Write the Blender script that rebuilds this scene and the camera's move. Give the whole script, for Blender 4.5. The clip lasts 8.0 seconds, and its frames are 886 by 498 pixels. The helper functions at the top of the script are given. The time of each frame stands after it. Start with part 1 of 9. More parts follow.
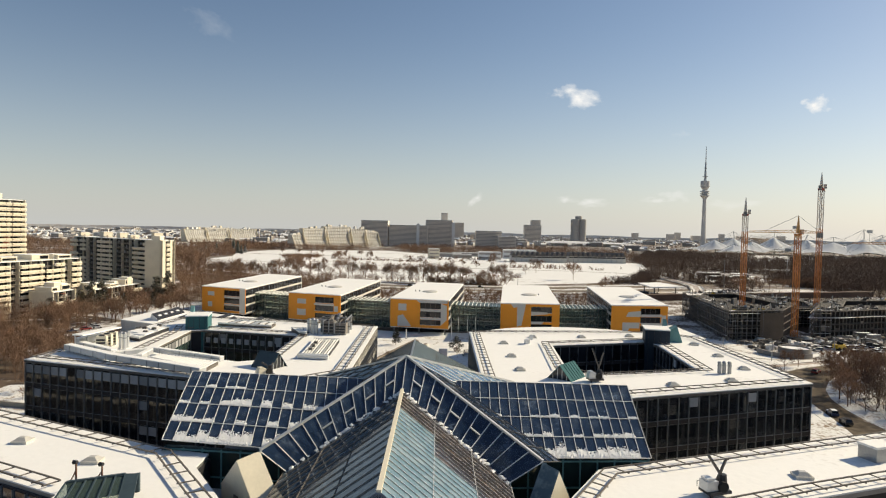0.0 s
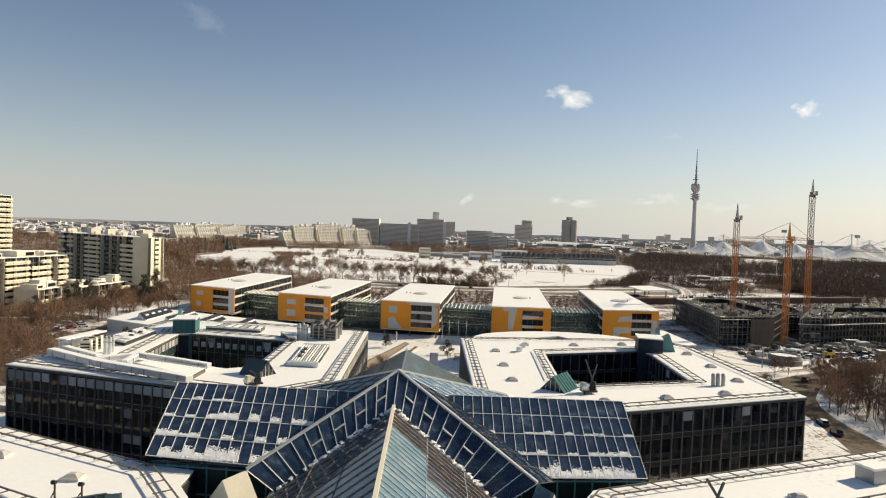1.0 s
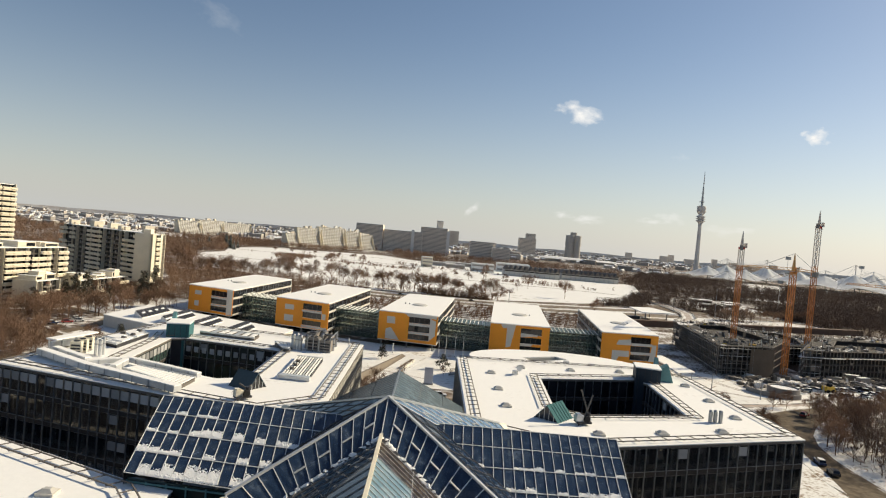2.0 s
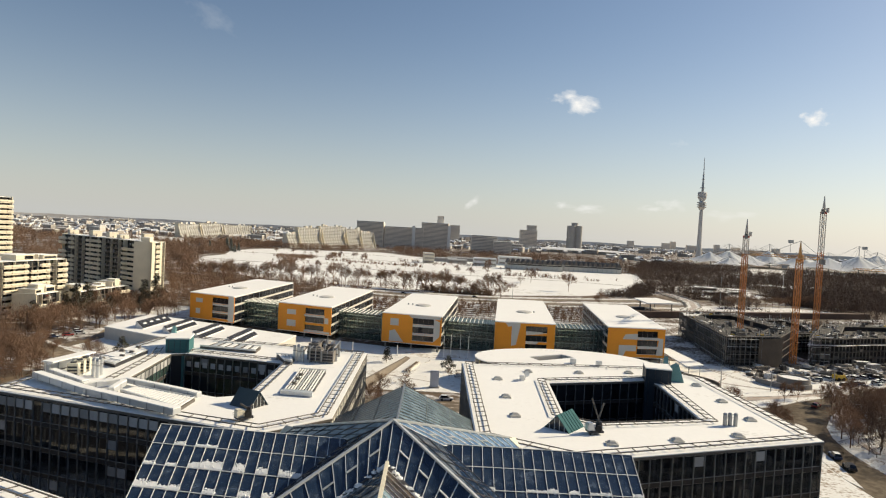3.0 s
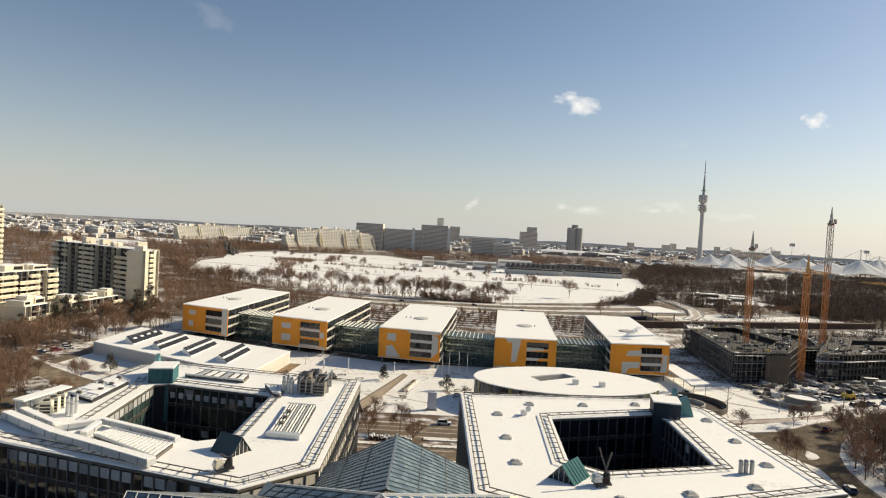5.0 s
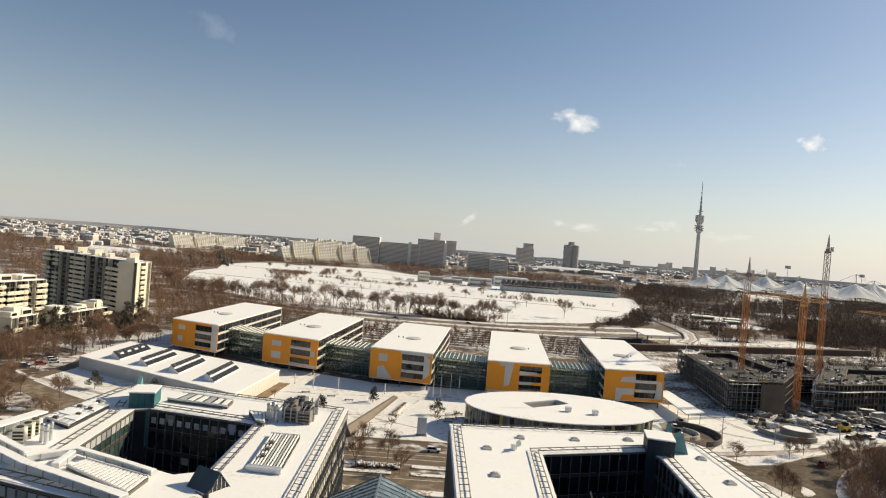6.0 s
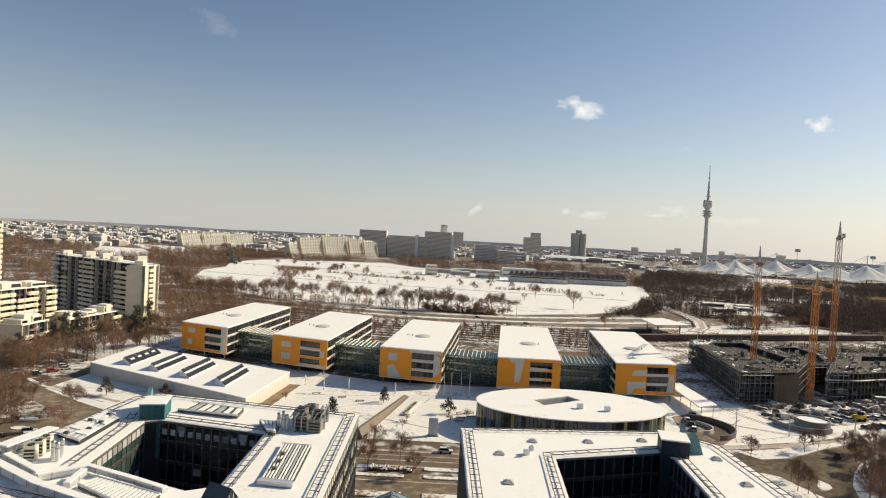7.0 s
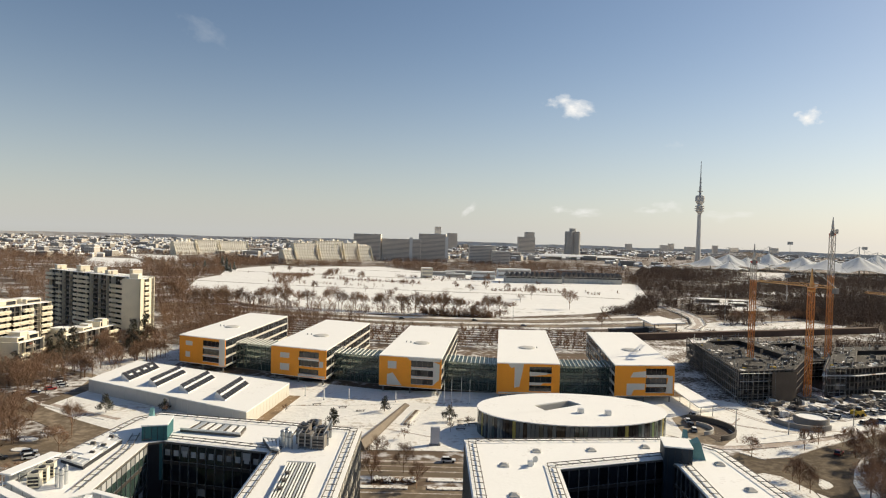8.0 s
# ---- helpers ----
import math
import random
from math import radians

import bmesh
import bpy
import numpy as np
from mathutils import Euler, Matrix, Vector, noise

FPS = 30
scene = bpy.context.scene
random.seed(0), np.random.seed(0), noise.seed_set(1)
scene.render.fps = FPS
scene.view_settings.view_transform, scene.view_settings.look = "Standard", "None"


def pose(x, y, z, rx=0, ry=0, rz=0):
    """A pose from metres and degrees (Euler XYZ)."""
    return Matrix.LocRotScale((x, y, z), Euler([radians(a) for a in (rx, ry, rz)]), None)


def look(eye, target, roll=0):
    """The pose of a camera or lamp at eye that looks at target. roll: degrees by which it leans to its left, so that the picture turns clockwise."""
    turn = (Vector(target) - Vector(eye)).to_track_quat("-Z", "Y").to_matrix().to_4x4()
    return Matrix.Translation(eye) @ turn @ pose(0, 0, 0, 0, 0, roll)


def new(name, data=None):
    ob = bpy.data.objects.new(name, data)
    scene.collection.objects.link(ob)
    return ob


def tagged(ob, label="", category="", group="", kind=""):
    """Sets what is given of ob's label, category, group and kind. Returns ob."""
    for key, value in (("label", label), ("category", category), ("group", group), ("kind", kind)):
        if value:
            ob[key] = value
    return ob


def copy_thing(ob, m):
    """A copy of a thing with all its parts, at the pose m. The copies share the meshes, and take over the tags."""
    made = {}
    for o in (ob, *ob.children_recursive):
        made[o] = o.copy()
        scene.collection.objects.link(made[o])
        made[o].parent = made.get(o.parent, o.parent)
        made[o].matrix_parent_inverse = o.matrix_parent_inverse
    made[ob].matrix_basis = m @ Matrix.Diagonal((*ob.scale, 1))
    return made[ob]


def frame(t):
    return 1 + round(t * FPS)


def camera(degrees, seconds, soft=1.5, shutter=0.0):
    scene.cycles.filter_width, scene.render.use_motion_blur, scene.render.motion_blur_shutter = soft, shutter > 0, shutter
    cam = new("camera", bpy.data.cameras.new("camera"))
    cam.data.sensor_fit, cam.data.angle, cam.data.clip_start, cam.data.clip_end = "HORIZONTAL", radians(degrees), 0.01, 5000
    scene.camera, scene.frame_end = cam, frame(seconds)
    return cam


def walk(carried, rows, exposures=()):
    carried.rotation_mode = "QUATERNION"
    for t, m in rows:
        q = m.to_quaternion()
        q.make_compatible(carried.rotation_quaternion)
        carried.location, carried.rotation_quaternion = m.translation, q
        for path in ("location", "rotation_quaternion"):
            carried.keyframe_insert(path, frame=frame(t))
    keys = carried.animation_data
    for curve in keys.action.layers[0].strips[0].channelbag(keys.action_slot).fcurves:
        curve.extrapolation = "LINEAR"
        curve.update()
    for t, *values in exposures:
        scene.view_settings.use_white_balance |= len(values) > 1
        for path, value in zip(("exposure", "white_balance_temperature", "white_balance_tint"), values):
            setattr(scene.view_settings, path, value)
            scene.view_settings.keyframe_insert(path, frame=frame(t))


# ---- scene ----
cam = camera(70.0, 8.0, soft=1.15)
PATH = [
    (0.0, 0.0, 0.0, 45.39, 88.161, -1.241, 0.04),
    (0.5, -0.32, 0.74, 46.06, 88.48, -1.742, -0.104),
    (1.0, -0.45, 1.65, 46.88, 88.063, -2.015, -0.766),
    (1.5, -0.24, 2.43, 47.97, 87.929, -2.878, -0.25),
    (2.0, -0.03, 3.27, 48.83, 88.789, -5.008, -0.418),
    (3.5, -0.31, 8.02, 52.39, 87.952, -2.381, -0.306),
    (4.0, -0.38, 9.66, 53.71, 87.869, -2.622, -0.31),
    (4.5, -0.23, 11.59, 54.96, 87.841, -2.683, -0.276),
    (6.0, 0.8, 16.07, 58.98, 89.515, -4.513, -0.618),
    (6.5, 0.9, 17.1, 60.46, 88.752, -4.09, -0.329),
    (7.0, 0.67, 17.52, 61.61, 88.651, -3.066, 0.011),
    (7.5, 0.23, 17.33, 62.92, 88.676, -2.279, -0.117),
    (8.0, -0.37, 17.3, 64.04, 88.751, -1.593, -0.559),
    ]
walk(cam, [(t, pose(x, y, z, rx, ry, rz)) for t, x, y, z, rx, ry, rz in PATH])

# ---- light ----
SUN_AZ, SUN_EL = radians(66), radians(30)
to_sun = Vector((math.sin(SUN_AZ) * math.cos(SUN_EL), math.cos(SUN_AZ) * math.cos(SUN_EL), math.sin(SUN_EL)))
world = bpy.data.worlds.new("winter_sky")
scene.world = world
world.use_nodes = True
wn = world.node_tree.nodes
wn.clear()
sky = wn.new("ShaderNodeTexSky")
sky.sky_type = "NISHITA"
sky.sun_disc = False
sky.sun_elevation, sky.sun_rotation = SUN_EL, SUN_AZ
sky.altitude, sky.air_density, sky.dust_density, sky.ozone_density = 500, 1.0, 0.8, 1.0
back = wn.new("ShaderNodeBackground")
back.inputs["Strength"].default_value = 0.076
out = wn.new("ShaderNodeOutputWorld")
# pale winter haze that thickens evenly towards the horizon, all the way round
coord, split, lift, fade, haze = (wn.new(k) for k in ("ShaderNodeTexCoord", "ShaderNodeSeparateXYZ", "ShaderNodeMath", "ShaderNodeMath", "ShaderNodeMix"))
lift.operation, fade.operation, haze.data_type = "ABSOLUTE", "POWER", "RGBA"
keep = wn.new("ShaderNodeMapRange")
keep.inputs["From Max"].default_value, keep.inputs["To Min"].default_value, keep.inputs["To Max"].default_value = 0.42, 1.0, 0.0
fade.inputs[1].default_value = 3.0
strength = wn.new("ShaderNodeMath")
strength.operation = "MULTIPLY"
strength.inputs[1].default_value = 0.84
for a, b in ((coord.outputs["Generated"], split.inputs[0]), (split.outputs["Z"], lift.inputs[0]), (lift.outputs[0], keep.inputs["Value"]), (keep.outputs[0], fade.inputs[0]),
             (fade.outputs[0], strength.inputs[0]), (strength.outputs[0], haze.inputs[0]), (sky.outputs[0], haze.inputs[6])):
    world.node_tree.links.new(a, b)
# the haze scatters more light the nearer it lies to the sun
aim, toward, bright, tint = (wn.new(k) for k in ("ShaderNodeVectorMath", "ShaderNodeClamp", "ShaderNodeMath", "ShaderNodeVectorMath"))
aim.operation, bright.operation, tint.operation = "DOT_PRODUCT", "POWER", "MULTIPLY_ADD"
aim.inputs[1].default_value, bright.inputs[1].default_value = to_sun, 3.0
tint.inputs[1].default_value, tint.inputs[2].default_value = (4.4, 3.8, 3.1), (6.45, 6.5, 6.3)
for a, b in ((coord.outputs["Generated"], aim.inputs[0]), (aim.outputs["Value"], toward.inputs["Value"]), (toward.outputs[0], bright.inputs[0]), (bright.outputs[0], tint.inputs[0]),
             (tint.outputs[0], haze.inputs[7]), (haze.outputs[2], back.inputs["Color"])):
    world.node_tree.links.new(a, b)
world.node_tree.links.new(back.outputs[0], out.inputs["Surface"])
sun = new("sun", bpy.data.lights.new("sun", "SUN"))
sun.data.energy, sun.data.angle, sun.data.color = 4.85, radians(0.5), (1.0, 0.86, 0.615)
sun.matrix_world = look(to_sun * 500, (0, 0, 0))
scene.view_settings.exposure = 0.28


# ---- materials ----
def surface(name, color, rough=0.8, vary=0.18, scale=0.25, fine=4.0, bump=0.15, metal=0.0, second=None, cover=0.0, rand=0.0, island=0.0, spec=0.4):
    """A weathered surface: two scales of noise over the base colour, an optional second colour in patches, fine relief."""
    m = bpy.data.materials.new(name)
    m.use_nodes = True
    nt = m.node_tree
    n, l = nt.nodes, nt.links
    b = n["Principled BSDF"]
    tc = n.new("ShaderNodeTexCoord")
    big, small = n.new("ShaderNodeTexNoise"), n.new("ShaderNodeTexNoise")
    for node, s in ((big, scale), (small, fine)):
        node.inputs["Scale"].default_value = s
        node.inputs["Detail"].default_value = 5
        l.new(tc.outputs["Object"], node.inputs["Vector"])
    both = n.new("ShaderNodeMath")
    both.operation = "ADD"
    l.new(big.outputs["Fac"], both.inputs[0])
    l.new(small.outputs["Fac"], both.inputs[1])
    amount = n.new("ShaderNodeMapRange")
    amount.inputs["From Min"].default_value, amount.inputs["From Max"].default_value = 0.6, 1.4
    amount.inputs["To Min"].default_value, amount.inputs["To Max"].default_value = 1 - vary, 1 + vary
    l.new(both.outputs[0], amount.inputs["Value"])
    col = n.new("ShaderNodeVectorMath")
    col.operation = "SCALE"
    col.inputs[0].default_value = color
    factor = amount.outputs[0]
    for on, source, pick in ((rand, "ShaderNodeObjectInfo", "Random"), (island, "ShaderNodeNewGeometry", "Random Per Island")):
        if on:
            info = n.new(source)
            r = n.new("ShaderNodeMapRange")
            r.inputs["To Min"].default_value, r.inputs["To Max"].default_value = 1 - on, 1 + on
            l.new(info.outputs[pick], r.inputs["Value"])
            mul = n.new("ShaderNodeMath")
            mul.operation = "MULTIPLY"
            l.new(factor, mul.inputs[0])
            l.new(r.outputs[0], mul.inputs[1])
            factor = mul.outputs[0]
    l.new(factor, col.inputs["Scale"])
    last = col.outputs[0]
    if second:
        step = n.new("ShaderNodeMapRange")
        step.inputs["From Min"].default_value, step.inputs["From Max"].default_value = 2 - 2 * cover - 0.12 - 0.0, 2 - 2 * cover + 0.12
        l.new(both.outputs[0], step.inputs["Value"])
        mix = n.new("ShaderNodeMix")
        mix.data_type = "RGBA"
        l.new(step.outputs[0], mix.inputs[0])
        l.new(last, mix.inputs[6])
        mix.inputs[7].default_value = (*second, 1)
        last = mix.outputs[2]
    l.new(last, b.inputs["Base Color"])
    b.inputs["Roughness"].default_value, b.inputs["Metallic"].default_value = rough, metal
    b.inputs["Specular IOR Level"].default_value = spec
    if bump:
        bp = n.new("ShaderNodeBump")
        bp.inputs["Strength"].default_value, bp.inputs["Distance"].default_value = bump, 0.3 / fine
        l.new(small.outputs["Fac"], bp.inputs["Height"])
        l.new(bp.outputs[0], b.inputs["Normal"])
    return m


def glazing(name, tint, through_light, rough=0.03, reflection_film=None, cover=0.5, stretch=(1, 1, 1), clarity=(0.55, 0.62, 0.68)):
    """Real glass in a roof: a tinted see-through pane whose gloss grows towards grazing angles."""
    m = bpy.data.materials.new(name)
    m.use_nodes = True
    n, l = m.node_tree.nodes, m.node_tree.links
    b = n["Principled BSDF"]
    b.inputs["Base Color"].default_value = (*tint, 1)
    b.inputs["Roughness"].default_value = rough
    b.inputs["Specular IOR Level"].default_value = 0.9
    if reflection_film:
        # streaks of reflections and inner steel, with some grime, painted into the base colour
        tc, move, streak, edge, blend = (n.new(k) for k in ("ShaderNodeTexCoord", "ShaderNodeMapping", "ShaderNodeTexNoise", "ShaderNodeMapRange", "ShaderNodeMix"))
        move.inputs["Scale"].default_value = stretch
        streak.inputs["Scale"].default_value, streak.inputs["Detail"].default_value, streak.inputs["Roughness"].default_value = 0.7, 6, 0.65
        edge.inputs["From Min"].default_value, edge.inputs["From Max"].default_value = 1.0 - cover - 0.04, 1.0 - cover + 0.14
        blend.data_type = "RGBA"
        blend.inputs[6].default_value, blend.inputs[7].default_value = (*tint, 1), (*reflection_film, 1)
        for o, i in ((tc.outputs["Object"], move.inputs["Vector"]), (move.outputs[0], streak.inputs["Vector"]), (streak.outputs["Fac"], edge.inputs["Value"]), (edge.outputs[0], blend.inputs[0]), (blend.outputs[2], b.inputs["Base Color"])):
            l.new(o, i)
    clear = n.new("ShaderNodeBsdfTransparent")
    clear.inputs["Color"].default_value = (*clarity, 1)
    mix = n.new("ShaderNodeMixShader")
    mix.inputs[0].default_value = through_light
    l.new(b.outputs[0], mix.inputs[1])
    l.new(clear.outputs[0], mix.inputs[2])
    l.new(mix.outputs[0], n["Material Output"].inputs["Surface"])
    return m


SNOW = surface("snow", (0.838, 0.832, 0.815), 0.75, 0.05, 0.12, 1.5, 0.25, spec=0.3)
ROOF_SNOW = surface("roof_snow", (0.872, 0.862, 0.838), 0.75, 0.03, 0.1, 1.2, 0.12, second=(0.70, 0.68, 0.65), cover=0.365, spec=0.3)
GROUND = surface("winter_ground", (0.13, 0.09, 0.06), 0.95, 0.3, 0.02, 0.25, 0.3, second=(0.75, 0.75, 0.76), cover=0.438)
PARK = surface("park_snow", (0.82, 0.81, 0.79), 0.8, 0.06, 0.01, 0.12, 0.3, second=(0.30, 0.26, 0.2), cover=0.36)
TRODDEN = surface("trodden_snow", (0.79, 0.775, 0.74), 0.85, 0.14, 0.06, 0.5, 0.5, second=(0.48, 0.43, 0.37), cover=0.402)
ASPHALT = surface("wet_asphalt", (0.155, 0.117, 0.076), 0.75, 0.2, 0.03, 0.4, 0.2, second=(0.30, 0.24, 0.17), cover=0.46)
# darker than the street asphalt: wet, with the trees' shade put in too
WET_ROAD = surface("wet_brown_road", (0.085, 0.062, 0.04), 0.8, 0.25, 0.04, 0.5, 0.2, second=(0.15, 0.117, 0.08), cover=0.46, spec=0.15)
MUD = surface("muddy_earth", (0.13, 0.09, 0.06), 0.95, 0.35, 0.05, 0.6, 0.4, second=(0.66, 0.65, 0.64), cover=0.43)
CONCRETE = surface("grey_concrete", (0.25, 0.235, 0.215), 0.85, 0.2, 0.2, 3.0, 0.2)
PALE = surface("pale_concrete", (0.58, 0.55, 0.49), 0.8, 0.1, 0.2, 3.0, 0.15)
BEIGE = surface("beige_concrete", (0.72, 0.65, 0.51), 0.85, 0.12, 0.15, 2.0, 0.15)
BEIGE_DARK = surface("stained_concrete", (0.33, 0.29, 0.24), 0.85, 0.2, 0.15, 2.0, 0.15)
WHITE = surface("white_panel", (0.74, 0.73, 0.70), 0.6, 0.06, 0.2, 2.0, 0.1)
ORANGE = surface("orange_panel", (0.80, 0.30, 0.02), 0.55, 0.08, 0.2, 2.0, 0.08, rand=0.05)
GREYPANEL = surface("light_grey_panel", (0.56, 0.54, 0.50), 0.55, 0.06, 0.3, 2.0, 0.08)
DARK = surface("dark_metal", (0.035, 0.035, 0.04), 0.5, 0.2, 0.5, 5.0, 0.1, metal=0.3)
STEEL = surface("galvanised_steel", (0.34, 0.35, 0.36), 0.42, 0.15, 0.5, 5.0, 0.1, metal=0.7)
LIGHTSTEEL = surface("pale_aluminium", (0.62, 0.63, 0.63), 0.4, 0.1, 0.5, 5.0, 0.05, metal=0.4)
RAIL = surface("weathered_rail", (0.13, 0.115, 0.10), 0.7, 0.2, 0.5, 5.0, 0.1)
TEAL = surface("teal_copper", (0.055, 0.145, 0.155), 0.85, 0.2, 0.4, 3.0, 0.1, spec=0.1)
CREAM = surface("cream_metal", (0.72, 0.66, 0.52), 0.5, 0.08, 0.4, 3.0, 0.05)
COATED = surface("coated_office_glass", (0.012, 0.013, 0.018), 0.04, 0.3, 0.3, 0.8, 0.02, rand=0.6, spec=1.0)
COATED.node_tree.nodes["Principled BSDF"].inputs["IOR"].default_value = 2.5
FOOTWAY = surface("slushy_paving", (0.40, 0.33, 0.28), 0.85, 0.2, 0.2, 1.5, 0.2, second=(0.7, 0.69, 0.68), cover=0.43)
DARKEARTH = surface("dark_site_earth", (0.085, 0.06, 0.045), 0.95, 0.35, 0.1, 0.9, 0.4, second=(0.42, 0.39, 0.36), cover=0.35)
# teal darkened in its base colour for the stair tower's shaded face
SHADED_TEAL = surface("dark_navy_metal", (0.018, 0.03, 0.045), 0.6, 0.2, 0.4, 3.0, 0.1, spec=0.3)
PALETEAL = surface("pale_teal_sheet", (0.13, 0.27, 0.28), 0.7, 0.15, 0.4, 3.0, 0.1, spec=0.2)
FRAMECON = surface("frame_concrete", (0.21, 0.185, 0.16), 0.9, 0.25, 0.3, 2.0, 0.2)
RAWCON = surface("raw_dark_concrete", (0.125, 0.108, 0.092), 0.9, 0.3, 0.3, 2.0, 0.2)
PANE = surface("dark_glass", (0.012, 0.014, 0.018), 0.06, 0.3, 0.3, 0.8, 0.03, rand=0.6, spec=0.55)
BLIND = surface("pale_blind", (0.34, 0.34, 0.34), 0.7, 0.1, 0.5, 4.0, 0.1, rand=0.4)
GREENPANE = surface("green_glass", (0.035, 0.06, 0.055), 0.05, 0.3, 0.2, 0.6, 0.03, rand=0.4, spec=0.8)
# tints include painted sky reflections; the sun-facing slope's glass is lightened
ATRIUM = glazing("blue_roof_glass", (0.022, 0.042, 0.085), 0.28, reflection_film=(0.10, 0.135, 0.19), cover=0.46)
BARREL = glazing("ribbed_roof_glass", (0.09, 0.13, 0.15), 0.06, 0.12, reflection_film=(0.21, 0.27, 0.29), cover=0.5)
STREAKED = glazing("streaked_roof_glass", (0.06, 0.085, 0.10), 0.04, 0.08, reflection_film=(0.22, 0.25, 0.26), cover=0.47, stretch=(0.7, 1.6, 0.7))
SKYGLASS = glazing("pale_roof_glass", (0.17, 0.27, 0.32), 0.12, 0.1, reflection_film=(0.30, 0.38, 0.41), cover=0.5)
BROWNGLASS = glazing("brown_roof_glass", (0.05, 0.038, 0.03), 0.2, 0.08, reflection_film=(0.20, 0.15, 0.11), cover=0.46)
LINKGLASS = glazing("clear_green_glass", (0.10, 0.14, 0.12), 0.66, 0.03, clarity=(0.8, 0.86, 0.84))
BRIGHTGLASS = glazing("bright_blue_glass", (0.07, 0.14, 0.25), 0.04, 0.05, reflection_film=(0.26, 0.36, 0.46), cover=0.5)
OFFICEGLASS = glazing("clear_office_glass", (0.008, 0.009, 0.012), 0.5, 0.02, clarity=(0.82, 0.85, 0.88))
OFFICEGLASS.node_tree.nodes["Principled BSDF"].inputs["IOR"].default_value = 1.95
LITTER = surface("leaf_litter", (0.09, 0.06, 0.04), 0.95, 0.35, 0.03, 0.3, 0.3, second=(0.68, 0.67, 0.66), cover=0.445)
RAWSLAB = surface("littered_slab", (0.034, 0.029, 0.025), 0.9, 0.4, 0.35, 2.2, 0.4, second=(0.4, 0.38, 0.35), cover=0.385)
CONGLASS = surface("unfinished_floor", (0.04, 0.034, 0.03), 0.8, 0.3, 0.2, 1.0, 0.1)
# darker copy of bare_twigs that carries the dense woods' shade in its colour
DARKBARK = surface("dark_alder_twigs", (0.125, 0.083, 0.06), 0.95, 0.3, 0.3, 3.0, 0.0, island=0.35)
BARK = surface("bare_twigs", (0.22, 0.135, 0.086), 0.95, 0.3, 0.3, 3.0, 0.0, island=0.35, rand=0.3)
FIR = surface("fir_needles", (0.040, 0.046, 0.026), 0.9, 0.3, 0.9, 4.0, 0.0, island=0.4, second=(0.7, 0.7, 0.7), cover=0.43)
PINE = surface("pine_needles", (0.05, 0.048, 0.028), 0.9, 0.3, 0.9, 4.0, 0.0, island=0.4, second=(0.66, 0.65, 0.62), cover=0.40)
SLATE = surface("slate_blue_metal", (0.05, 0.075, 0.09), 0.6, 0.15, 0.4, 3.0, 0.1, spec=0.2)
CRANE_ORANGE = surface("orange_crane_paint", (0.58, 0.24, 0.07), 0.6, 0.15, 0.3, 3.0, 0.05)
CRANE_RED = surface("red_crane_paint", (0.42, 0.07, 0.05), 0.6, 0.15, 0.3, 3.0, 0.05)
CRANE_AMBER = surface("amber_crane_paint", (0.66, 0.36, 0.13), 0.6, 0.15, 0.3, 3.0, 0.05)
CRANE_WHITE = surface("pale_crane_paint", (0.6, 0.55, 0.48), 0.6, 0.1, 0.3, 3.0, 0.05)
YELLOW = surface("yellow_paint", (0.62, 0.40, 0.04), 0.55, 0.1, 0.3, 3.0, 0.05)
# haze on the tower and far facades is put into these raised base colours
TOWERGREY = surface("tower_concrete", (0.56, 0.54, 0.51), 0.8, 0.1, 0.05, 0.5, 0.05)
DARKBLOCK = surface("brown_grey_facade", (0.40, 0.385, 0.36), 0.8, 0.12, 0.02, 0.3, 0.05)
TENT = surface("acrylic_tent", (0.9, 0.9, 0.89), 0.35, 0.1, 0.02, 0.2, 0.05)
tn, tl = TENT.node_tree.nodes, TENT.node_tree.links
glow_through, tent_mix = tn.new("ShaderNodeBsdfTranslucent"), tn.new("ShaderNodeMixShader")
glow_through.inputs["Color"].default_value = (0.93, 0.94, 0.93, 1)
tent_mix.inputs[0].default_value = 0.35
tl.new(tn["Principled BSDF"].outputs[0], tent_mix.inputs[1])
tl.new(glow_through.outputs[0], tent_mix.inputs[2])
tl.new(tent_mix.outputs[0], tn["Material Output"].inputs["Surface"])
# haze on the far blocks is put into these lightened wall and window colours
SLABGREY = surface("slab_concrete", (0.74, 0.66, 0.56), 0.85, 0.12, 0.05, 0.6, 0.05)
WINDOWGREY = surface("hazed_windows", (0.3, 0.27, 0.24), 0.4, 0.2, 0.1, 0.6, 0.0, rand=0.3)
# the pale base colour stands in for haze over the far ridge
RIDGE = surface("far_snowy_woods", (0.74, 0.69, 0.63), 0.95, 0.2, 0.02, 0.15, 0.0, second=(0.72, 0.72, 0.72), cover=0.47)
YARD = surface("churned_site_snow", (0.17, 0.125, 0.09), 0.95, 0.3, 0.08, 0.7, 0.4, second=(0.76, 0.755, 0.75), cover=0.5)
THIN_SNOW = surface("thin_snow", (0.78, 0.77, 0.745), 0.85, 0.1, 0.15, 1.2, 0.3, second=(0.24, 0.17, 0.11), cover=0.44)
SOIL = surface("brown_soil", (0.24, 0.165, 0.095), 0.95, 0.3, 0.3, 2.0, 0.4, second=(0.6, 0.58, 0.55), cover=0.36)
TOWN = surface("town_walls", (0.46, 0.42, 0.37), 0.85, 0.15, 0.02, 0.3, 0.0, island=0.5)
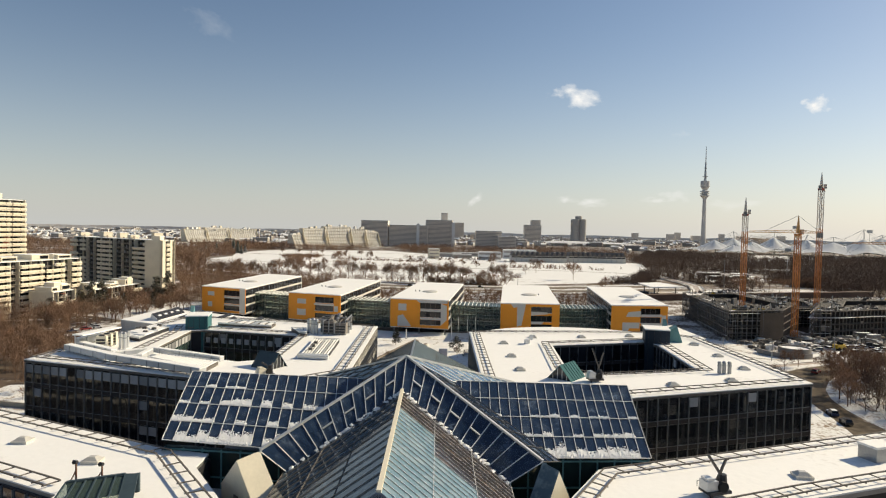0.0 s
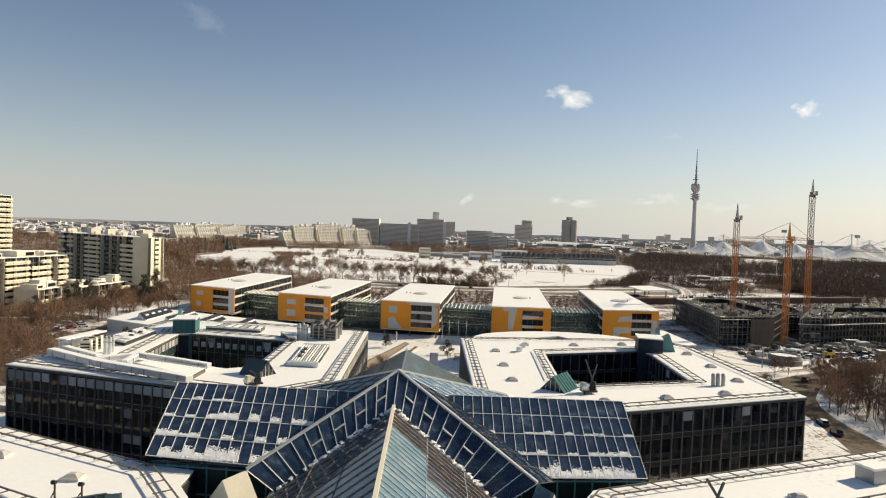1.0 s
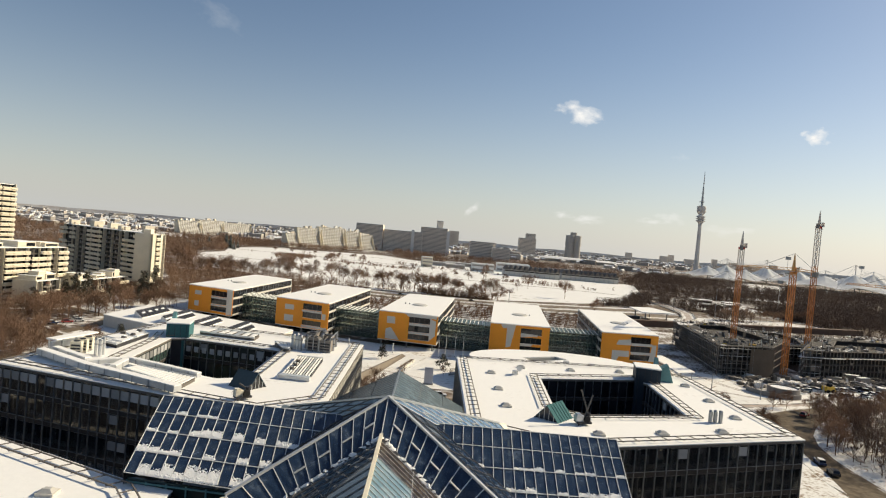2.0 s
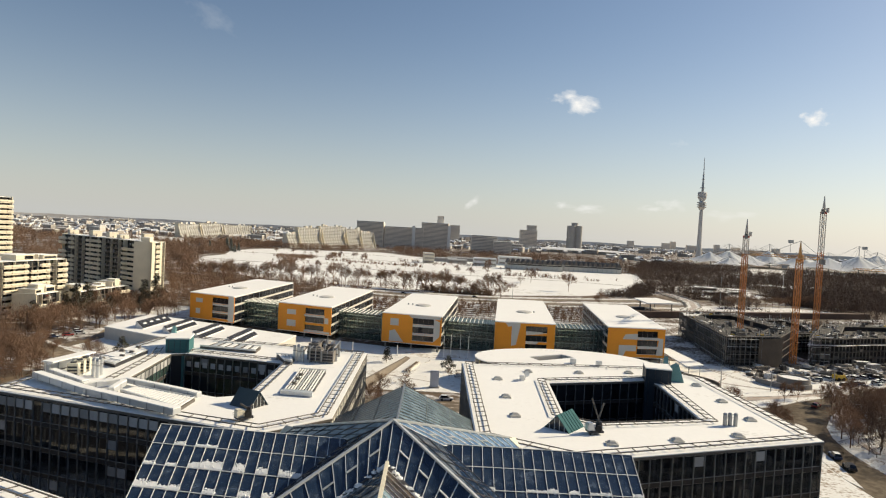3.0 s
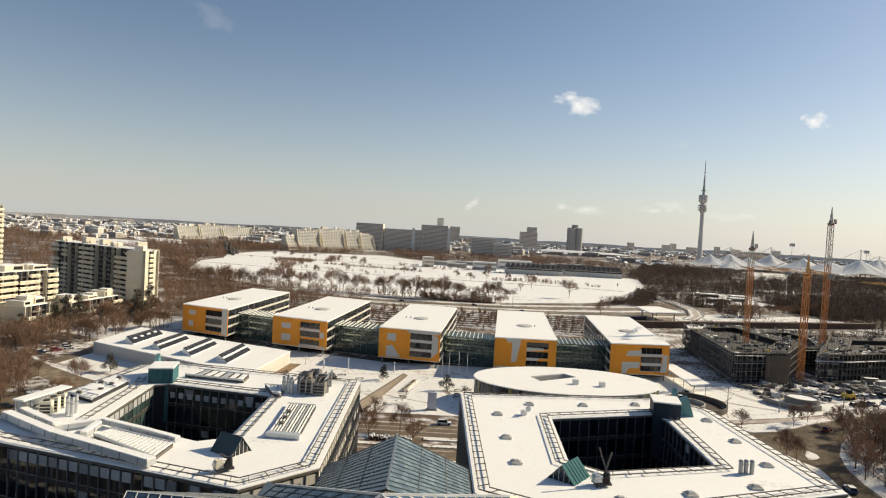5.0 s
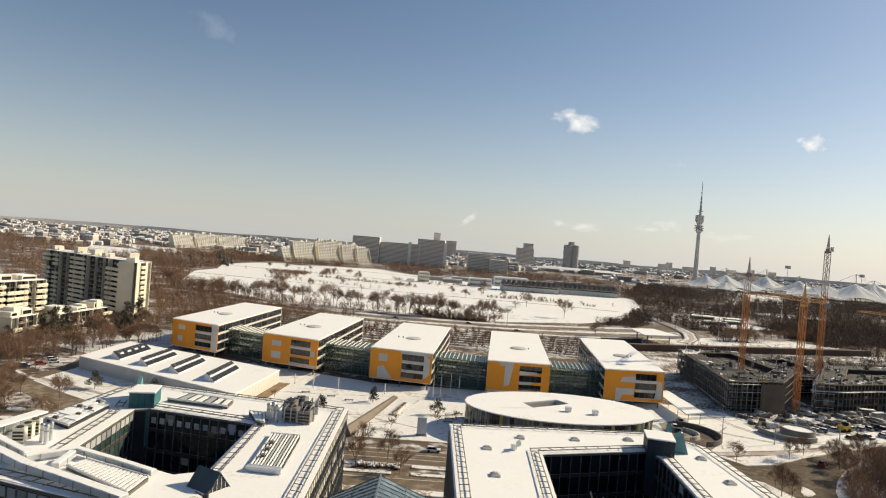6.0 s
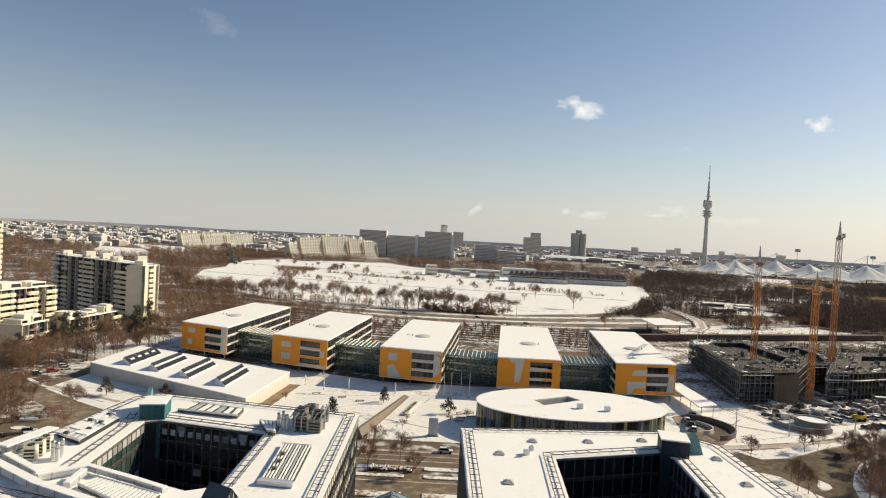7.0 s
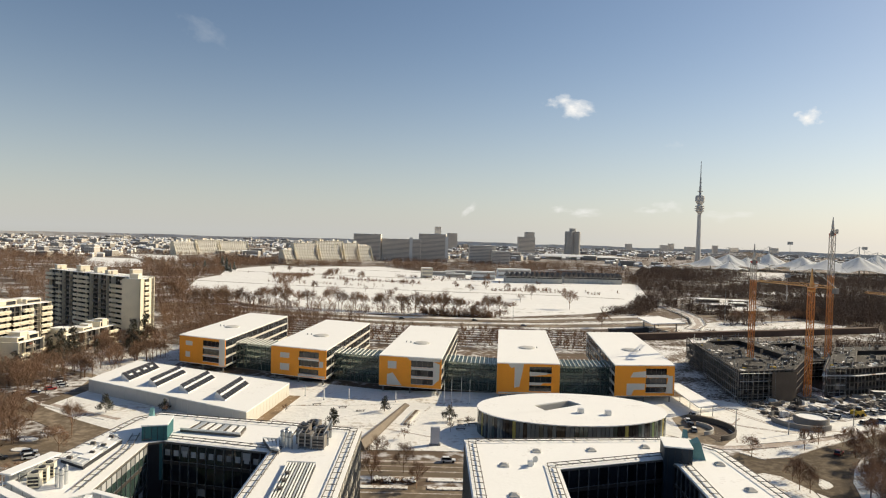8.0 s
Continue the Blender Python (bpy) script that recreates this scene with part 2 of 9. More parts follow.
CAR_PAINTS = [surface(nm, c, 0.3, 0.05, 0.5, 4.0, 0.0, spec=0.6) for nm, c in (("black_car_paint", (0.02, 0.02, 0.022)), ("silver_car_paint", (0.35, 0.36, 0.37)), ("blue_car_paint", (0.03, 0.05, 0.12)), ("white_car_paint", (0.7, 0.7, 0.7)), ("red_car_paint", (0.3, 0.03, 0.02)))]
RUBBER = surface("black_rubber", (0.015, 0.015, 0.015), 0.9, 0.1, 1.0, 8.0, 0.0)


# ---- mesh building ----
class Solid:
    """Gathers vertices and faces of one mesh."""

    def __init__(self):
        self.v, self.f = [], []

    def hexa(self, bottom, top):
        i = len(self.v)
        n = len(bottom)
        self.v += [tuple(p) for p in bottom] + [tuple(p) for p in top]
        self.f.append(tuple(range(i + n - 1, i - 1, -1)))
        self.f.append(tuple(range(i + n, i + 2 * n)))
        self.f += [(i + k, i + (k + 1) % n, i + n + (k + 1) % n, i + n + k) for k in range(n)]
        return self

    def prism(self, poly, z0, z1):
        return self.hexa([(x, y, z0) for x, y in poly], [(x, y, z1) for x, y in poly])

    def box(self, x0, x1, y0, y1, z0, z1):
        return self.prism([(x0, y0), (x1, y0), (x1, y1), (x0, y1)], z0, z1)

    def beam(self, p, q, w, h, up=(0, 0, 1)):
        p, q = Vector(p), Vector(q)
        d = (q - p).normalized()
        s = d.cross(Vector(up))
        if s.length < 1e-4:
            s = d.cross(Vector((1, 0, 0)))
        s.normalize()
        u = s.cross(d)
        ring = [s * w / 2 - u * h / 2, s * w / 2 + u * h / 2, -s * w / 2 + u * h / 2, -s * w / 2 - u * h / 2]
        return self.hexa([p + r for r in ring], [q + r for r in ring])

    def tube(self, p, q, r0, r1, n=8):
        p, q = Vector(p), Vector(q)
        d = (q - p).normalized()
        s = d.orthogonal().normalized()
        u = d.cross(s)
        circle = [(math.cos(math.tau * k / n), math.sin(math.tau * k / n)) for k in range(n)]
        return self.hexa([p + (s * c + u * e) * r0 for c, e in circle], [q + (s * c + u * e) * r1 for c, e in circle])

    def slab(self, quad, t):
        """A plate of thickness t under a planar outline."""
        quad = [Vector(p) for p in quad]
        n = (quad[1] - quad[0]).cross(quad[-1] - quad[0]).normalized()
        if n.z < 0:
            n = -n
        return self.hexa([p - n * t for p in quad], quad)

    def ring(self, outer, inner, z0, z1):
        """A closed band between two outlines of the same count."""
        n, i = len(outer), len(self.v)
        self.v += [(*p, z) for z in (z0, z1) for loop in (outer, inner) for p in loop]
        for k in range(n):
            j = (k + 1) % n
            self.f += [(i + j, i + k, i + n + k, i + n + j), (i + 2 * n + k, i + 2 * n + j, i + 3 * n + j, i + 3 * n + k), (i + k, i + j, i + 2 * n + j, i + 2 * n + k), (i + n + j, i + n + k, i + 3 * n + k, i + 3 * n + j)]
        return self

    def mesh(self, name, origin=(0, 0, 0)):
        me = bpy.data.meshes.new(name)
        o = Vector(origin)
        me.from_pydata([tuple(Vector(p) - o) for p in self.v], [], self.f)
        bm = bmesh.new()
        bm.from_mesh(me)
        bmesh.ops.recalc_face_normals(bm, faces=bm.faces)
        bm.to_mesh(me)
        bm.free()
        return me


ORIGIN = {}


def thing(name, at, label, category, group="", kind=""):
    ob = new(name)
    ob.location = at
    ob.empty_display_size = 1
    ORIGIN[ob.name] = tuple(at)
    return tagged(ob, label, category, group, kind)


def part(name, solid, material, parent, label="", smooth=False):
    """One mesh object under a thing or a part; the solid is given in world coordinates."""
    origin = ORIGIN[parent.name]
    me = solid.mesh(name, origin)
    me.materials.append(material)
    if smooth:
        me.polygons.foreach_set("use_smooth", [True] * len(me.polygons))
    ob = new(name, me)
    ob.parent = parent
    ORIGIN[ob.name] = origin
    return tagged(ob, label)


def lone(name, solid, material, label, category, kind="", group="", at=(0, 0, 0), smooth=False):
    me = solid.mesh(name, at)
    me.materials.append(material)
    if smooth:
        me.polygons.foreach_set("use_smooth", [True] * len(me.polygons))
    ob = new(name, me)
    ob.location = at
    ORIGIN[ob.name] = tuple(at)
    return tagged(ob, label, category, group, kind)


def piece(name, me, m, parent):
    """A part that shares the mesh of its like; m is its pose in the world."""
    ob = new(name, me)
    ob.parent = parent
    ob.matrix_basis = Matrix.Translation(-Vector(ORIGIN[parent.name])) @ m
    return ob


def frame_at(p, q, z=0.0):
    """A pose at p, x axis along p to q."""
    return Matrix.Translation((p[0], p[1], z)) @ Matrix.Rotation(math.atan2(q[1] - p[1], q[0] - p[0]), 4, "Z")


def inset(poly, d):
    """A counter-clockwise outline moved inwards by d."""
    n, res = len(poly), []
    for k in range(n):
        a, b, c = Vector(poly[k - 1]), Vector(poly[k]), Vector(poly[(k + 1) % n])
        e, f = (b - a).normalized(), (c - b).normalized()
        n1, n2 = Vector((-e.y, e.x)), Vector((-f.y, f.x))
        w = (n1 + n2) / (1 + n1.dot(n2))
        res.append(tuple(b + w * d))
    return res


def inside(x, y, poly):
    c = False
    for (x0, y0), (x1, y1) in zip(poly, poly[1:] + poly[:1]):
        if (y0 > y) != (y1 > y) and x < (x1 - x0) * (y - y0) / (y1 - y0) + x0:
            c = not c
    return c


def strip(points, width):
    """The outline quads of a road along its middle line."""
    pts = [Vector(p) for p in points]
    side = []
    for k, p in enumerate(pts):
        d = (pts[min(k + 1, len(pts) - 1)] - pts[max(k - 1, 0)]).normalized()
        n = Vector((-d.y, d.x)) * width / 2
        side.append((p + n, p - n))
    return side


def road(name, points, width, z, material, label, category="road"):
    s = Solid()
    side = strip(points, width)
    for (a, b), (c, d) in zip(side, side[1:]):
        s.hexa([(*b, z - 0.3), (*d, z - 0.3), (*c, z - 0.3), (*a, z - 0.3)], [(*b, z), (*d, z), (*c, z), (*a, z)])
    return lone(name, s, material, label, category, "structure")


# ---- ground and roads ----
g = Solid()
ring = [(4600 * math.cos(math.tau * k / 64), 4600 * math.sin(math.tau * k / 64)) for k in range(64)]
g.prism(ring, -2, 0)
lone("ground", g, GROUND, "brown winter ground with patchy snow", "ground", "structure")

LAWN = [(-250, 640), (-302, 821), (-300, 900), (-332, 1020), (-318, 1100), (-284, 1190), (-244, 1150), (-185, 1205), (-101, 1225), (-31, 1120), (60, 1050), (189, 960), (292, 930), (238, 720), (176, 600), (130, 556), (62, 524), (-82, 520), (-136, 545)]
lone("snow_field", Solid().prism(LAWN, -0.2, 0.12), PARK, "wide snow-covered park meadow with worn paths", "meadow", "structure")
PLAZA = [(-100, 208), (-136, 236), (-136, 300), (-115, 306), (-20, 275), (110, 275), (122, 268), (122, 240), (150, 245), (215, 275), (215, 262), (120, 222), (92, 214), (80, 204), (-60, 203)]
lone("plaza", Solid().prism(PLAZA, -0.2, 0.1), TRODDEN, "snow-covered forecourt with trodden tracks", "plaza", "structure")
lone("site_ground", Solid().prism([(172, 296), (176, 284), (200, 288), (262, 310), (330, 330), (330, 440), (172, 424)], -0.2, 0.1), DARKEARTH, "dark brown earth behind the unfinished frames", "yard", "structure")
lone("building_site_yard", Solid().prism([(110, 240), (150, 236), (240, 262), (330, 300), (330, 420), (110, 400)], -0.2, 0.06), YARD, "muddy building site ground with dirty snow", "yard", "structure")
road("street", [(-160, 200), (-90, 192), (-20, 188), (60, 188), (90, 190)], 15, 0.05, ASPHALT, "wet brown street between offices and forecourt")
for y, w in ((194.2, 1.2), (190.6, 0.5), (186.9, 0.5), (182.6, 1.0), (172.4, 0.5)):
    road("slush_line", [(-60, y + 2), (-20, y), (58, y)], w, 0.075, FOOTWAY, "line of grey slush along the street", "slush")
road("parking_lane", [(-80, 168), (-17, 170), (12, 170), (60, 170)], 14, 0.04, ASPHALT, "wet parking lane with slush")
for y, w in ((181, 2.2), (175.5, 1.8), (164, 3.0)):
    s = Solid()
    for x0, x1 in ((-60, -6), (-1, 9), (12, 60)):
        s.box(x0, x1, y - w / 2, y + w / 2, -0.1, 0.3)
    lone("snow_verge", s, THIN_SNOW, "ploughed snow bank along the parking lane", "snow bank", "structure")
lone("curved_road", Solid().prism([(232, 252), (195, 240), (162, 225), (142, 217), (129, 206.5), (120.5, 197), (113.5, 187), (108.7, 176.5), (106, 165), (105, 155), (104, 130), (93, 130), (93.4, 146), (95.5, 158), (99.6, 179.8), (97.9, 184.6), (96.3, 190), (92.6, 191.9), (80, 187), (60, 181), (60, 196), (88, 204), (94, 208), (98.4, 202.5), (108, 205), (122, 214), (136, 222), (156, 232), (190, 248), (230, 263)][::-1], -0.3, 0.07), WET_ROAD, "wet brown road curving past the offices", "road", "structure")
for poly, label in (([(94, 208.5), (98.2, 203.0), (108, 205.5), (122, 214.5), (136, 222.5), (156, 232.5), (190, 248.5), (189, 250.5), (158, 236), (137, 225.5), (112, 215), (100, 211)], "snow bank between road and footway"),
                    ([(106.5, 188.6), (107.6, 185.6), (107.0, 183.2), (104.6, 181.2), (102.6, 180.9), (103.6, 184.2)], "small snow-covered traffic island"),
                    ([(92.6, 191.6), (96.2, 189.6), (97.8, 184.4), (99.4, 179.6), (95.2, 158), (93.2, 146), (93, 130), (68, 130), (68, 183), (80, 186.6)], "snowy verge beside the curving road")):
    lone("road_verge", Solid().prism(poly[::-1], -0.2, 0.17), THIN_SNOW, label, "snow bank", "structure")
lone("road_verge", Solid().prism([(94, 140), (97.2, 152), (99.6, 164), (101.6, 174), (99.6, 178.5), (95.4, 158), (93.3, 146)], -0.2, 0.17), THIN_SNOW, "ploughed snow along the kerb", "snow bank", "structure")
road("footway", [(70, 206), (84, 212.5), (96, 213.2), (114, 217.5), (139, 226), (159, 235.5), (215, 262)], 3.4, 0.15, FOOTWAY, "bare pinkish-brown footway along the snow", "footway")
road("mound_path", [(113.6, 164), (115.3, 174), (120.6, 189), (127.3, 199), (138.9, 209), (162, 219)], 1.6, 0.2, FOOTWAY, "slushy path curving round the wooded mound", "path")
road("ring_road_north", [(-900, 760), (-500, 615), (-168, 533), (-73, 501), (-30, 493), (56, 494), (151, 526), (200, 548), (420, 640), (900, 830)], 11, 0.06, ASPHALT, "wide wet carriageway beside the snowy park")
road("ring_road_south", [(-900, 728), (-500, 590), (-168, 508), (-73, 479), (-28, 468), (53, 472), (93, 476), (138, 488), (190, 506), (420, 600), (900, 800)], 11, 0.06, ASPHALT, "wide wet carriageway behind the school")
for pts, w in (([(-168, 545), (-73, 512), (-30, 505), (56, 506), (151, 538), (176, 552)], 9), ([(-168, 520), (-73, 490), (-30, 481), (55, 483), (95, 490), (144, 507), (200, 530)], 8), ([(-168, 497), (-73, 469), (-28, 458), (53, 462), (93, 465), (138, 477), (190, 494)], 7)):
    road("snow_strip", pts, w, 0.1, THIN_SNOW, "strip of snow along the carriageway", "snow bank")
lone("snow_strip", Solid().prism([(178, 448), (172, 470), (186, 496), (214, 516), (240, 530), (300, 545), (330, 520), (300, 484), (240, 464)][::-1], -0.2, 0.09), THIN_SNOW, "open snow between the tracks and the slip road", "snow field", "structure")
SLIP = [(236, 740), (225, 655), (223, 616), (222, 580), (217, 541), (203, 500), (188, 476)]
road("slip_road", SLIP, 11, 0.5, THIN_SNOW, "snow-covered slip road joining the ring road")
road("wheel_ruts", SLIP, 4.2, 0.54, FOOTWAY, "wet wheel ruts along the slip road")
for sgn in (-1, 1):
    road("kerb_wall", [(x + sgn * 5.6, y) for x, y in SLIP], 0.7, 1.3, CONCRETE, "low concrete parapet beside the slip road", "wall")
lone("car_park", Solid().prism([(-122, 184), (-104, 182), (-92, 204), (-104, 213.5), (-113.5, 211), (-119.5, 203)], -0.2, 0.1), ASPHALT, "wet brown car park behind the offices", "car park", "structure")
for x, y, r in ((-119.5, 204.5, 1.8), (-116.5, 196, 1.6), (-117.5, 212.5, 2.0)):
    lone("snow_island", Solid().prism([(x + r * 1.6 * math.cos(k * 0.785), y + r * math.sin(k * 0.785)) for k in range(8)], -0.1, 0.3), THIN_SNOW, "small snow-covered island in the car park", "snow bank", "structure")
road("car_park_lane", [(-170, 256), (-147, 240.5), (-134, 231.5), (-120.5, 222), (-107, 214), (-80, 200)], 9, 0.12, ASPHALT, "wet lane beside the sports hall")
for pts in ([(105.5, 300), (109.5, 270), (115, 250), (121, 236)], [(107.2, 300), (111.2, 270), (116.7, 250), (122.7, 236)], [(109, 262), (119, 256), (126, 262)], [(102, 242), (109, 236.5), (121, 231), (140, 234.5)],
            [(103, 240.5), (110, 235), (121.5, 229.5), (141, 233)], [(64, 240), (76, 226), (84, 218)], [(-62, 236), (-44, 224), (-20, 226), (0, 216)], [(-96, 214), (-80, 224), (-66, 222)], [(112, 246), (104, 236), (98, 218)], [(20, 236), (34, 222), (52, 216)]):
    road("trodden_track", pts, 0.55, 0.14, FOOTWAY, "narrow trodden track through the snow", "path")
lone("side_garden", Solid().prism([(-116, 120), (-75, 112), (-69, 160), (-90, 176), (-118, 172)], -0.2, 0.09), THIN_SNOW, "thin snow on the garden beside the offices", "garden", "structure")
road("garden_path", [(-118, 158), (-100, 150), (-78, 152)], 2.4, 0.13, FOOTWAY, "trodden path through the garden", "path")
lone("garden_wall", Solid().beam((-116, 154.5, 0.6), (-79, 146.5, 0.6), 0.4, 1.3), BEIGE_DARK, "low brown garden wall beside the offices", "wall", "structure")
road("lane_verge", [(-150, 250.5), (-139.2, 241.8), (-119.5, 231.6), (-108, 226.2)], 1.5, 0.2, THIN_SNOW, "line of ploughed snow beside the lane", "snow bank")
road("lane_footway", [(-141, 245.6), (-134, 241.4), (-119, 233.8), (-104, 226.8)], 1.9, 0.135, FOOTWAY, "trodden brown footway beside the lane", "footway")
road("wood_lane", [(-138.5, 238), (-136, 262), (-142, 285), (-170, 300)], 4.5, 0.14, ASPHALT, "narrow lane leading into the bare wood")


for layer, (name, poly) in enumerate((("wood_floor", [(-320, 150), (-128, 150), (-140, 205), (-140, 300), (-122, 312), (-120, 400), (-150, 480), (-230, 620), (-320, 860), (-390, 1270), (-900, 1300), (-900, 500)]),
                   ("wood_floor", [(206, 655), (250, 600), (330, 590), (700, 740), (1100, 1000), (1100, 1400), (700, 1430), (450, 1500), (305, 1000)]),
                   ("wood_floor", [(330, 400), (800, 440), (900, 690), (420, 570)]),
                   ("wood_floor", [(-420, 1270), (-206, 1372), (15, 1195), (200, 975), (300, 945), (420, 1400), (300, 1520), (-500, 1520)]),
                   ("wood_floor", [(-152, 178), (-100, 178), (-100, 207), (-137, 235.5), (-152, 240)]),
                   ("wood_floor", [(330, 540), (240, 560), (260, 600), (330, 640)]))):
    lone(name, Solid().prism(poly, -0.2 - 0.01 * layer, 0.012 + 0.005 * layer), LITTER, "brown leaf litter with snow under bare trees", "woodland floor", "structure")
lone("wood_floor", Solid().prism([(-170, 296), (-141, 284), (-139, 300), (-121, 312), (-122, 360), (-150, 366), (-172, 340), (-172, 288), (-200, 280)], -0.3, 0.05), THIN_SNOW, "thin snow under bare trees beside the estate", "woodland floor", "structure")
lone("snow_field", Solid().prism([(520, 1262), (1100, 1242), (1180, 1420), (560, 1445)], -0.2, 0.07), THIN_SNOW, "open snow in front of the tent roofs", "meadow", "structure")
lone("mound", Solid().prism([(105, 120), (220, 120), (240, 245), (197, 239), (163, 224), (143, 216.5), (130, 206), (121.5, 196.5), (114.5, 186.5), (109.7, 176), (107, 165), (106, 155)], -0.2, 0.05), THIN_SNOW, "thin snow and leaf litter under bare trees", "woodland floor", "structure")
lone("verge", Solid().prism([(-170, 402), (-60, 376), (110, 366), (126, 400), (330, 448), (300, 480), (180, 446), (140, 466), (93, 460), (53, 457), (-28, 452), (-73, 464), (-168, 492), (-300, 530)], -0.2, 0.05), LITTER, "brown scrubby verge between school and road", "verge", "structure")


# ---- office blocks ----
RIGHT_OUT = [(6.9, 97.6), (20.2, 90.3), (61.8, 104.7), (60.0, 146.5), (53, 154.5), (6.8, 149.7)]
RIGHT_IN = [(22.2, 111.2), (27, 107.6), (46.3, 112.8), (47.5, 138), (46, 141.5), (23.6, 134.5)]
LEFT_OUT = [(-24.3, 95.2), (-15.5, 103.7), (-15.9, 154.9), (-62.9, 163.7), (-67, 158.5), (-72.5, 110)]
LEFT_IN = [(-36, 111.5), (-31.5, 114), (-31.7, 139.9), (-54.5, 145), (-57.2, 143.5), (-55.6, 119.5)]
NEAR_LEFT = [(-16, 50.5), (-24.2, 62.6), (-24.3, 66.4), (-28.3, 67.4), (-100, 100.3), (-94, 83.5), (-34, 55.5), (-34, 8), (-16, 8)]
NEAR_RIGHT = [(8, 50), (16.5, 64.2), (100, 95), (95, 80), (35, 58.3), (25, 54), (25, 8), (8, 8)]
EAVES = 21.0


def facade(parent, p, q, z0, z1, storeys, bay, blinds, rng, glass=COATED, lining=BLIND, deep=0, even=0.6):
    """A curtain wall outside the line p to q: one pane for each bay and storey, mullions, and spandrel bands."""
    length = math.dist(p, q)
    n = max(1, round(length / bay))
    w, h = length / n, (z1 - z0) / storeys
    pane = Solid().box(0.05, w - 0.05, -0.10, -0.04, 0.75, h - 0.08).mesh("pane")
    pane.materials.append(glass)
    shade = Solid().box(0.16, w - 0.16, -0.13, -0.105, h * 0.6, h - 0.2).mesh("blind")
    shade.materials.append(lining)
    mull = Solid().box(-0.09, -0.03, -0.26, 0.0, 0, z1 - z0).box(0.05, 0.09, -0.2, 0.0, 0, z1 - z0).mesh("mullion")
    mull.materials.append(STEEL)
    base, lower = frame_at(p, q, z0), Solid()
    for i in range(n + 1):
        piece("mullion", mull, base @ Matrix.Translation((w * i, 0, 0)), parent)
        if i < n:
            for k in range(storeys):
                m = base @ Matrix.Translation((w * i, 0, h * k))
                if k < deep:
                    s = Solid().box(0.05, w - 0.05, -0.10, -0.04, 0.75, h - 0.08)
                    lower.v += [tuple(m @ Vector(v)) for v in s.v]
                    lower.f += [tuple(j + len(lower.v) - 8 for j in f) for f in s.f]
                    continue
                piece("pane", pane, m @ Matrix.Translation((w / 2, 0, 0)) @ Matrix.Rotation(rng.uniform(-0.012, 0.012), 4, "Z") @ Matrix.Translation((-w / 2, 0, 0)) @ Matrix.Rotation(rng.uniform(-0.006, 0.006), 4, "X"), parent).visible_shadow = glass is not OFFICEGLASS
                if rng.random() < blinds * (3.5 if k == storeys - 1 else even):
                    piece("blind", shade, m, parent)
    if lower.v:
        tagged(part("lower_panes", lower, glass, parent), kind="stuff")
    for k in range(storeys):
        s = Solid()
        a, b = base @ Vector((0, -0.09, h * k)), base @ Vector((length, -0.09, h * k))
        part("spandrel", s.beam(a + Vector((0, 0, 0.36)), b + Vector((0, 0, 0.36)), 0.16, 0.7), CONGLASS, parent)
        part("sill_rail", Solid().beam(a + Vector((0, 0, 0.74)), b + Vector((0, 0, 0.74)), 0.2, 0.06), STEEL, parent)


def office_interior(parent, p, q, storeys, z1, deep, rng):
    """What shows through the glass along p to q: floor slabs, columns, partitions, desks and cabinets."""
    length, h = math.dist(p, q), z1 / storeys
    base = frame_at(p, q)

    def put(s):
        s.v = [tuple(base @ Vector(v)) for v in s.v]
        return s

    for k in range(storeys):
        part("office_floor", put(Solid().box(0.2, length - 0.2, 0.05, deep, h * k - 0.15, h * k + 0.15)), PALE, parent)
        desks, cases = Solid(), Solid()
        for i in range(int(length / 2.4)):
            x = 0.8 + i * 2.4 + rng.uniform(-0.4, 0.4)
            if rng.random() < 0.7:
                y = rng.uniform(0.7, 1.8)
                desks.box(x, x + 1.6, y, y + 0.8, h * k + 0.82, h * k + 0.88).box(x + 0.1, x + 0.2, y + 0.1, y + 0.7, h * k + 0.15, h * k + 0.82).box(x + 1.4, x + 1.5, y + 0.1, y + 0.7, h * k + 0.15, h * k + 0.82)
                desks.box(x + 0.4, x + 0.9, y + 0.3, y + 0.36, h * k + 0.95, h * k + 1.3)
            if rng.random() < 0.35:
                cases.box(x, x + rng.uniform(0.6, 1.5), deep - 1.2, deep - 0.7, h * k + 0.15, h * k + rng.uniform(0.9, 2.2))
            if rng.random() < 0.3:
                cases.box(x + 1.9, x + 2.0, 0.9, deep - 0.1, h * k + 0.15, h * (k + 1) - 0.2)
        tagged(part("desks", put(desks), WHITE, parent, "pale desks and screens behind glass"), kind="stuff")
        tagged(part("cabinets", put(cases), GREYPANEL, parent, "grey cabinets and partitions behind glass"), kind="stuff")
    for i in range(int(length / 6) + 1):
        x = 0.6 + i * 6
        part("column", put(Solid().box(x, x + 0.4, 0.5, 0.9, 0, z1)), PALE, parent)
    for x in (0.05, length - 0.25):
        part("side_wall", put(Solid().box(x, x + 0.2, 0.05, deep + 0.2, 0, z1)), DARK, parent)


def pushed(poly, k, d):
    """The outline with its edge k moved inwards by d."""
    res = [Vector(v) for v in poly]
    a, b = res[k], res[(k + 1) % len(res)]
    e = (b - a).normalized()
    n = Vector((-e.y, e.x)) * d
    res[k], res[(k + 1) % len(res)] = a + n, b + n
    return [tuple(v) for v in res]


